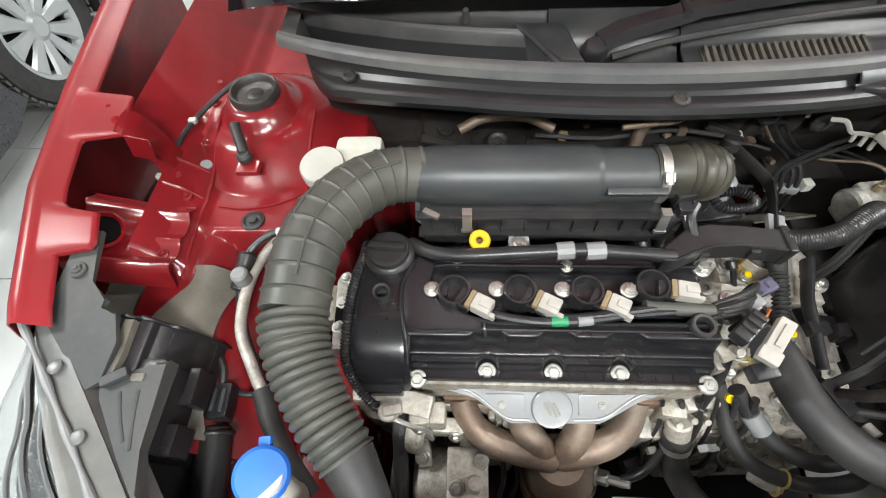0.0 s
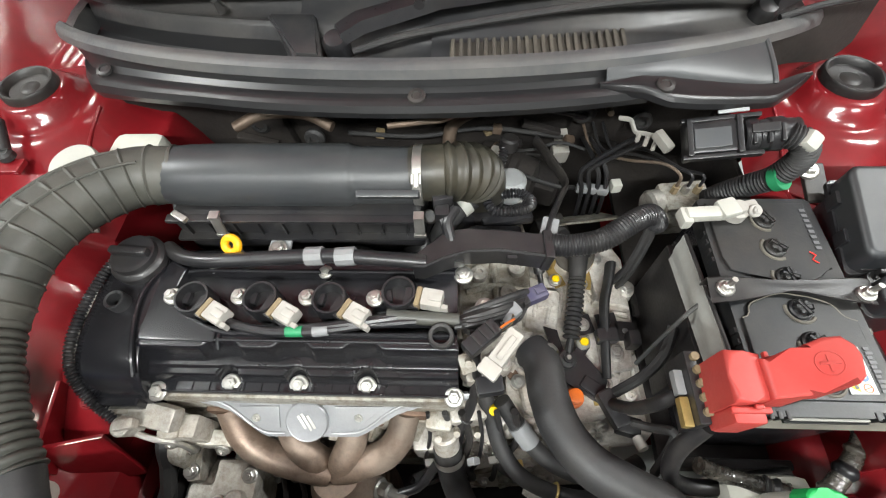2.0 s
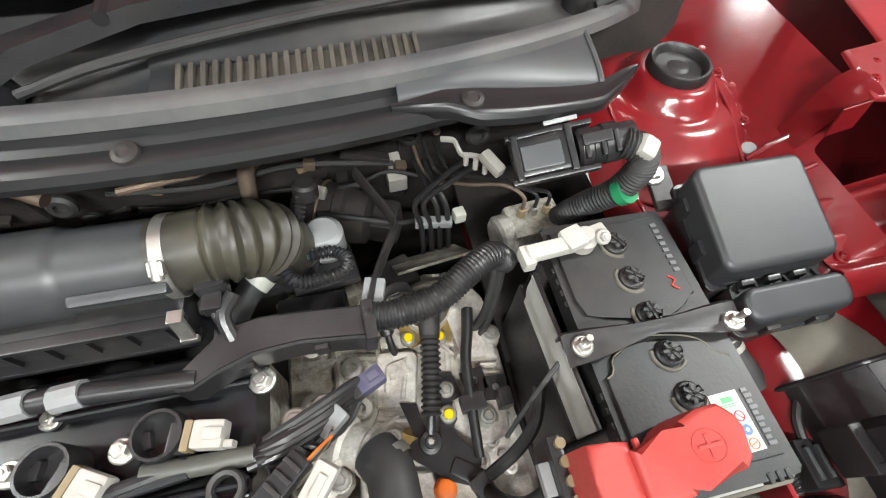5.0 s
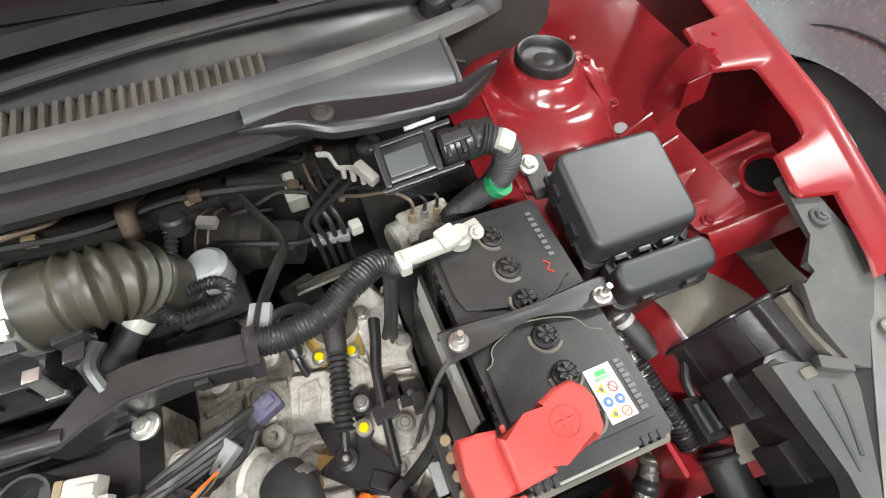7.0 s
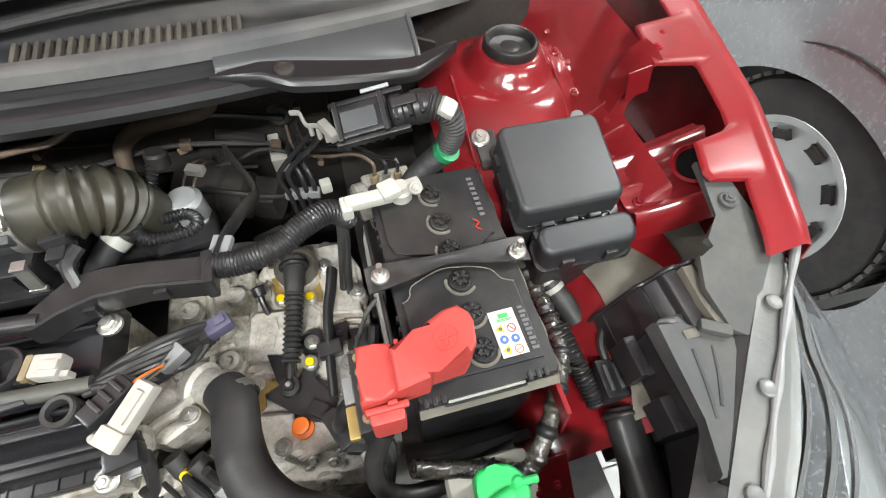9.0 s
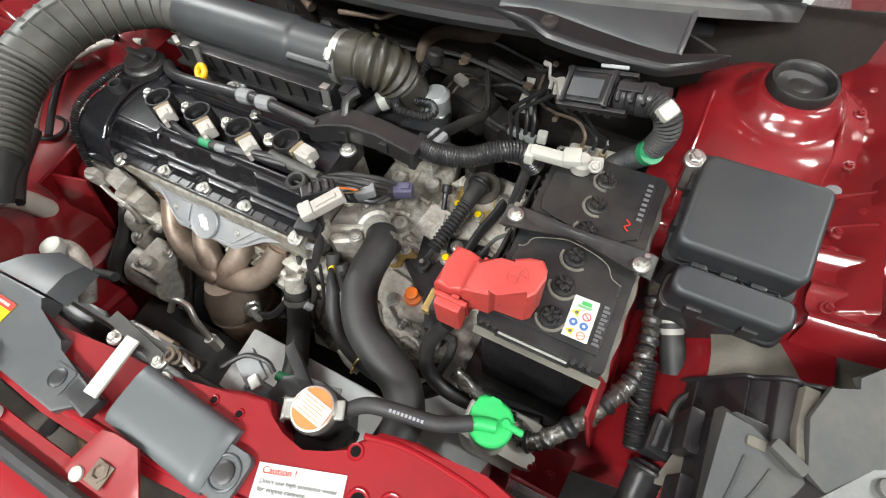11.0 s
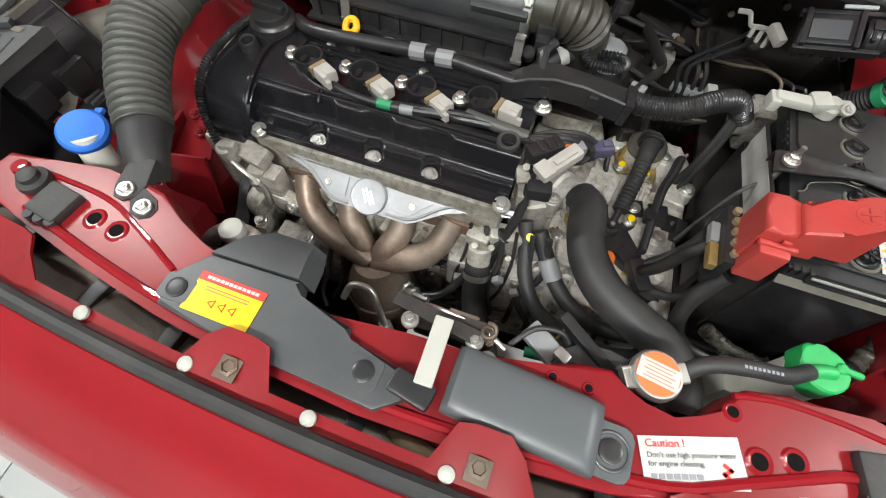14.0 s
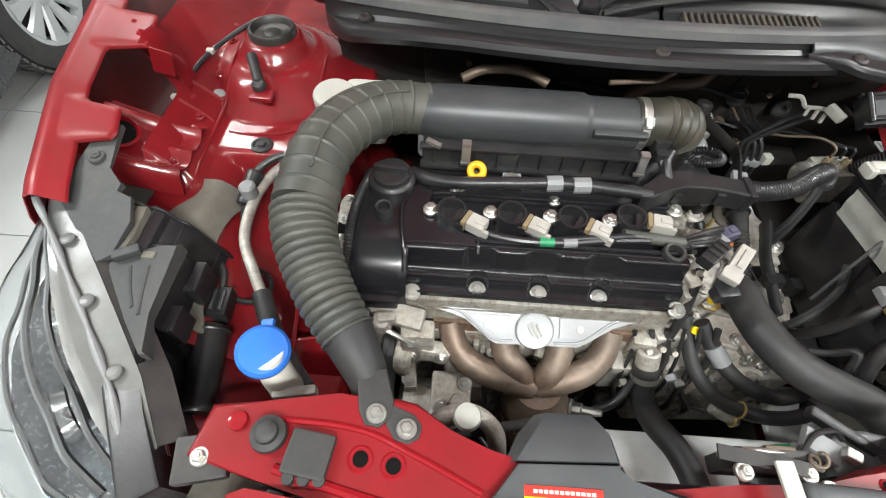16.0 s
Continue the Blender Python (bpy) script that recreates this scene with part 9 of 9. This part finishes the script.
    part("body", box(B(), (0.565, 0.145, 0.605), (0.030, 0.024, 0.024), 0.004, (0, 0, -15)), BLACK, d)
    part("tip", cyl(B(), (0.57, 0.13, 0.615), (0.575, 0.115, 0.62), 0.007, 12), CONNW, d)
    part("lead", tube(B(), [(0.56, 0.15, 0.61), (0.585, 0.14, 0.63), (0.60, 0.13, 0.66), (0.60, 0.115, 0.64), (0.59, 0.09, 0.60)], 0.006, n=8), RUBBER, d)
    part("lead", tube(B(), [(0.55, 0.185, 0.62), (0.58, 0.20, 0.65), (0.60, 0.22, 0.68), (0.61, 0.25, 0.70)], 0.007, n=8), RUBBER, d)


front_right_zone()


def right_side():
    l = pipe("side_loom", "black wiring loom wrapped in grimy shiny tape", "wiring", [(0.800, 0.330, 0.70), (0.808, 0.277, 0.700), (0.816, 0.225, 0.694), (0.814, 0.175, 0.696), (0.797, 0.137, 0.696), (0.772, 0.098, 0.684), (0.735, 0.060, 0.662), (0.705, 0.072, 0.655), (0.66, 0.085, 0.645), (0.62, 0.095, 0.66)], 0.0100, FOIL, 12)
    run = spline([Vector(p) for p in ((0.808, 0.277, 0.700), (0.816, 0.225, 0.694), (0.814, 0.175, 0.696), (0.797, 0.137, 0.696), (0.772, 0.098, 0.684), (0.735, 0.060, 0.662), (0.705, 0.072, 0.655), (0.66, 0.085, 0.645))], 6)
    for i in range(0, len(run) - 4, 3):
        part("tape_wrap", tube(B(), [run[i], run[i + 1], run[i + 2]], lambda d, k, i=i: 0.0112 + 0.0016 * math.sin(2.3 * i + 7 * k), n=12), FOIL if i % 2 else BLACK, l)
    part("tape_end", tube(B(), [(0.806, 0.150, 0.700), (0.816, 0.142, 0.704), (0.826, 0.140, 0.701)], 0.004, n=8, flat=0.3), FOIL, l, "loose end of the tape")
    pipe("corrugated_drain", "short black corrugated sleeve hanging by the headlamp", "hose", [(0.820, 0.196, 0.700), (0.825, 0.165, 0.692), (0.831, 0.135, 0.682), (0.838, 0.104, 0.670)], 0.0115, BLACK, 12, True)
    c = thing("lamp_connector", (0.83, 0.23, 0.66), "black plug with a pale collar by the fuse box", "connector")
    part("plug", tube(B(), [(0.826, 0.268, 0.705), (0.836, 0.250, 0.695), (0.848, 0.226, 0.682), (0.858, 0.208, 0.672)], lambda d, k: 0.0115 + 0.005 * k, n=14), RUBBER, c)
    for p0, p1 in (((0.830, 0.261, 0.701), (0.833, 0.2555, 0.698)), ((0.836, 0.250, 0.695), (0.839, 0.2445, 0.692))):
        part("collar", tube(B(), [p0, p1], 0.0140, n=14), CONNW, c, "off-white collar")
    part("wire", tube(B(), [(0.858, 0.208, 0.672), (0.880, 0.208, 0.676), (0.910, 0.226, 0.684), (0.925, 0.236, 0.70)], 0.004, n=8), BLACK, c)
    b = thing("front_bracket", (0.75, 0.06, 0.50), "red painted bracket below the battery tray", "bracket")
    part("plate", box(B(), (0.757, 0.045, 0.640), (0.060, 0.060, 0.006), 0.002, (35, 0, 0)), REDIN, b)
    part("upright", box(B(), (0.757, 0.020, 0.56), (0.060, 0.006, 0.16), 0.002), REDIN, b)
    for x in (0.745, 0.768):
        part("rivet", bolt(B(), (x, 0.040, 0.642), (0, -0.57, 0.8), 0.004), REDIN, b)
    pipe("battery_cable", "grimy thick battery cable in front of the tray", "cable", [(0.60, 0.125, 0.74), (0.582, 0.105, 0.70), (0.585, 0.085, 0.66), (0.61, 0.075, 0.635), (0.65, 0.075, 0.625), (0.70, 0.085, 0.62), (0.74, 0.09, 0.63)], 0.010, DUSTY)
    pipe("battery_cable", "black battery cable down to the starter", "cable", [(0.575, 0.155, 0.745), (0.560, 0.150, 0.72), (0.552, 0.155, 0.67), (0.545, 0.17, 0.62)], 0.008, DUSTY)
    t = thing("cable_strap", (0.60, 0.24, 0.70), "grey strap from clamp stud to gearbox", "strap")
    part("strap", tube(B(), [(0.622, 0.258, 0.755), (0.604, 0.245, 0.745), (0.585, 0.228, 0.70), (0.572, 0.215, 0.655)], 0.0026, n=8), BRKT, t)


right_side()


def gearbox_detail():
    w = thing("gearbox_leads", (0.42, 0.26, 0.70), "bundle of black and grey leads at the engine's end", "wiring")
    for i in range(5):
        part("lead", tube(B(), [(0.335 + 0.003 * i, 0.226 + 0.005 * i, 0.748 - 0.002 * i), (0.365 + 0.003 * i, 0.232 + 0.006 * i, 0.748), (0.392 + 0.004 * i, 0.246 + 0.007 * i, 0.735), (0.412 + 0.004 * i, 0.266 + 0.006 * i, 0.712), (0.425 + 0.004 * i, 0.276 + 0.004 * i, 0.690)], 0.0036 + 0.0010 * (i % 3), n=8), (BLACK, RUBBER, DUSTY)[i % 3], w)
    d = thing("sensor_plug", (0.40, 0.225, 0.70), "grey sensor plug beside the thermostat", "connector")
    part("body", box(B(), (0.402, 0.252, 0.728), (0.030, 0.018, 0.016), 0.003, (0, 0, 40)), CONNG, d)
    part("tail", tube(B(), [(0.392, 0.240, 0.730), (0.375, 0.225, 0.732), (0.362, 0.215, 0.735)], 0.005, n=8), BLACK, d)


gearbox_detail()


def engine_detail():
    rng = random.Random(11)
    for i in range(60):
        x, z = -0.10 + 0.44 * rng.random(), 0.40 + 0.18 * rng.random()
        y = 0.138 - 0.008 * rng.random()
        k = rng.random()
        if k < 0.35:
            part("bolt", bolt(B(), (x, y, z), (0.2 * rng.random() - 0.1, -1, 0.35), 0.006, 0.007), STEEL, engine)
        elif k < 0.6:
            part("boss", lathe(B(), [(0.015, -0.02), (0.013, 0.008), (0.010, 0.011), (0.006, 0.011), (0.005, 0.004)], (x, y, z), (0, -1, 0.3), 16), ALU, engine)
        elif k < 0.85:
            part("casting_rib", box(B(), (x, y, z), (0.045, 0.022, 0.007), 0.002, (20, 90 * rng.random(), 0)), ALUD, engine)
        else:
            part("bracket", box(B(), (x, y - 0.006, z), (0.028, 0.014, 0.020), 0.003, (10, 30 * rng.random(), 12)), (DUSTY, RUSTD, ALUD)[i % 3], engine)
    w = thing("front_wiring", (0.30, 0.10, 0.55), "thin black leads and clips before the engine block", "wiring")
    for k in range(6):
        x = 0.30 + 0.022 * k
        part("lead", tube(B(), [(x, 0.150, 0.640 + 0.004 * k), (x + 0.012 * rng.random(), 0.125, 0.60), (x - 0.02 + 0.03 * rng.random(), 0.100, 0.55), (x - 0.03 + 0.05 * rng.random(), 0.085, 0.50), (x, 0.09, 0.45)], 0.0028 + 0.0012 * (k % 3), n=8), (BLACK, RUBBER, DUSTY)[k % 3], w)
    for k in range(5):
        part("clip", box(B(), (0.30 + 0.03 * k, 0.098 + 0.006 * (k % 2), 0.56 + 0.018 * (k % 3)), (0.012, 0.010, 0.014), 0.002, (0, 20 * k, 10)), (CONNW, BRASS, CONNG)[k % 3], w)


engine_detail()


def firewall_detail():
    rng = random.Random(23)
    for i in range(9):
        x = -0.10 + 0.095 * i
        part("sound_pad", box(B(), (x, 0.628 - 0.012 * (i % 2), 0.72 + 0.03 * rng.random()), (0.088, 0.03, 0.16 + 0.05 * rng.random()), 0.010, (8, 0, 6 * rng.random() - 3)), FELT, car, "dark sound pad on the firewall")
    for i in range(26):
        x, z = -0.05 + 0.76 * rng.random(), 0.62 + 0.20 * rng.random()
        y = 0.600 - 0.02 * rng.random()
        k = i % 4
        if k == 0:
            part("stud", cyl(B(), (x, y, z), (x, y - 0.018, z + 0.006), 0.005, 8), PIPEB, car)
        elif k == 1:
            part("stiffening_rib", box(B(), (x, y + 0.010, z), (0.07, 0.014, 0.010), 0.003, (0, 60 * rng.random() - 30, 0)), FELT, car)
        elif k == 2:
            part("edge_clip", box(B(), (x, y, z), (0.016, 0.014, 0.014), 0.003, (0, 40 * rng.random(), 0)), (TAN, DUSTY, PIPEB)[i % 3], car)
        else:
            part("grommet", lathe(B(), [(0.018, 0.0), (0.018, 0.006), (0.013, 0.010), (0.008, 0.010), (0.007, 0.004)], (x, y + 0.012, z), (0, -1, 0.2), 18), RUBBER, car)
    t = thing("rear_wiring", (0.45, 0.58, 0.75), "loose dark wires along the firewall", "wiring")
    for i in range(3):
        z = 0.66 + 0.045 * i
        part("wire", tube(B(), [(0.10 + 0.05 * i, 0.585, z), (0.22 + 0.05 * i, 0.575 + 0.01 * rng.random(), z - 0.02 * rng.random()), (0.34 + 0.04 * i, 0.585, z + 0.015 * rng.random()), (0.48 + 0.03 * i, 0.592, z - 0.02)], 0.003 + 0.001 * (i % 3), n=8), (DUSTY, RUBBER, BLACK)[i % 3], t)


firewall_detail()


def inner_left():
    t = thing("mount_bracket", (-0.17, 0.13, 0.50), "red painted folded bracket below the air hose", "bracket")
    rail = [(-0.300, 0.660), (-0.205, 0.605), (-0.128, 0.578), (-0.118, 0.534), (-0.104, 0.522), (-0.100, 0.430), (-0.112, 0.270)]

    def pressing(u, v):
        k = v * (len(rail) - 1)
        i = min(int(k), len(rail) - 2)
        k -= i
        y = -0.060 + 0.430 * u
        return (rail[i][0] + (rail[i + 1][0] - rail[i][0]) * k - 0.02 * u, y, rail[i][1] + (rail[i + 1][1] - rail[i][1]) * k - 0.16 * (y + 0.002) * (v > 0.2) * (v < 0.9))
    part("rail_pressing", sheet(B(), pressing, 24, 36, 0.002), REDIN, car, "red pressed inner rail panel")
    part("upper_face", box(B(), (-0.165, 0.160, 0.640), (0.090, 0.110, 0.006), 0.002, (18, -22, 8)), REDIN, t)
    part("front_face", box(B(), (-0.150, 0.085, 0.600), (0.085, 0.006, 0.110), 0.002, (-18, 0, 12)), REDIN, t)
    part("side_face", box(B(), (-0.205, 0.120, 0.600), (0.006, 0.110, 0.12), 0.002, (0, 14, 8)), REDIN, t)
    for p in ((-0.180, 0.180, 0.652), (-0.150, 0.150, 0.652)):
        part("bolt", bolt(B(), p, (0.3, -0.3, 1), 0.006), REDIN, t)


inner_left()


# ---- floor tiles ----
def tiles():
    floor = bpy.data.objects["floor"]
    size, gap = 0.60, 0.004
    bm = B()
    box(bm, (0, 0, -0.0035), (size - gap, size - gap, 0.013), 0.0015)
    me = None
    for i in range(-8, 9):
        for j in range(-7, 9):
            x, y = -0.593 + size * (i + 0.5), -0.55 + size * (j + 0.5)
            if not (-4.7 < x < 5.5 and -4.3 < y < 5.3):
                continue
            if me is None:
                ob = part("tile", bm, TILE, floor)
                me = ob.data
            else:
                ob = new("tile", me)
                ob.parent = floor
                ob.matrix_parent_inverse = Matrix.Translation(-BASE["floor"])
            ob.location = (x, y, 0.0)


tiles()
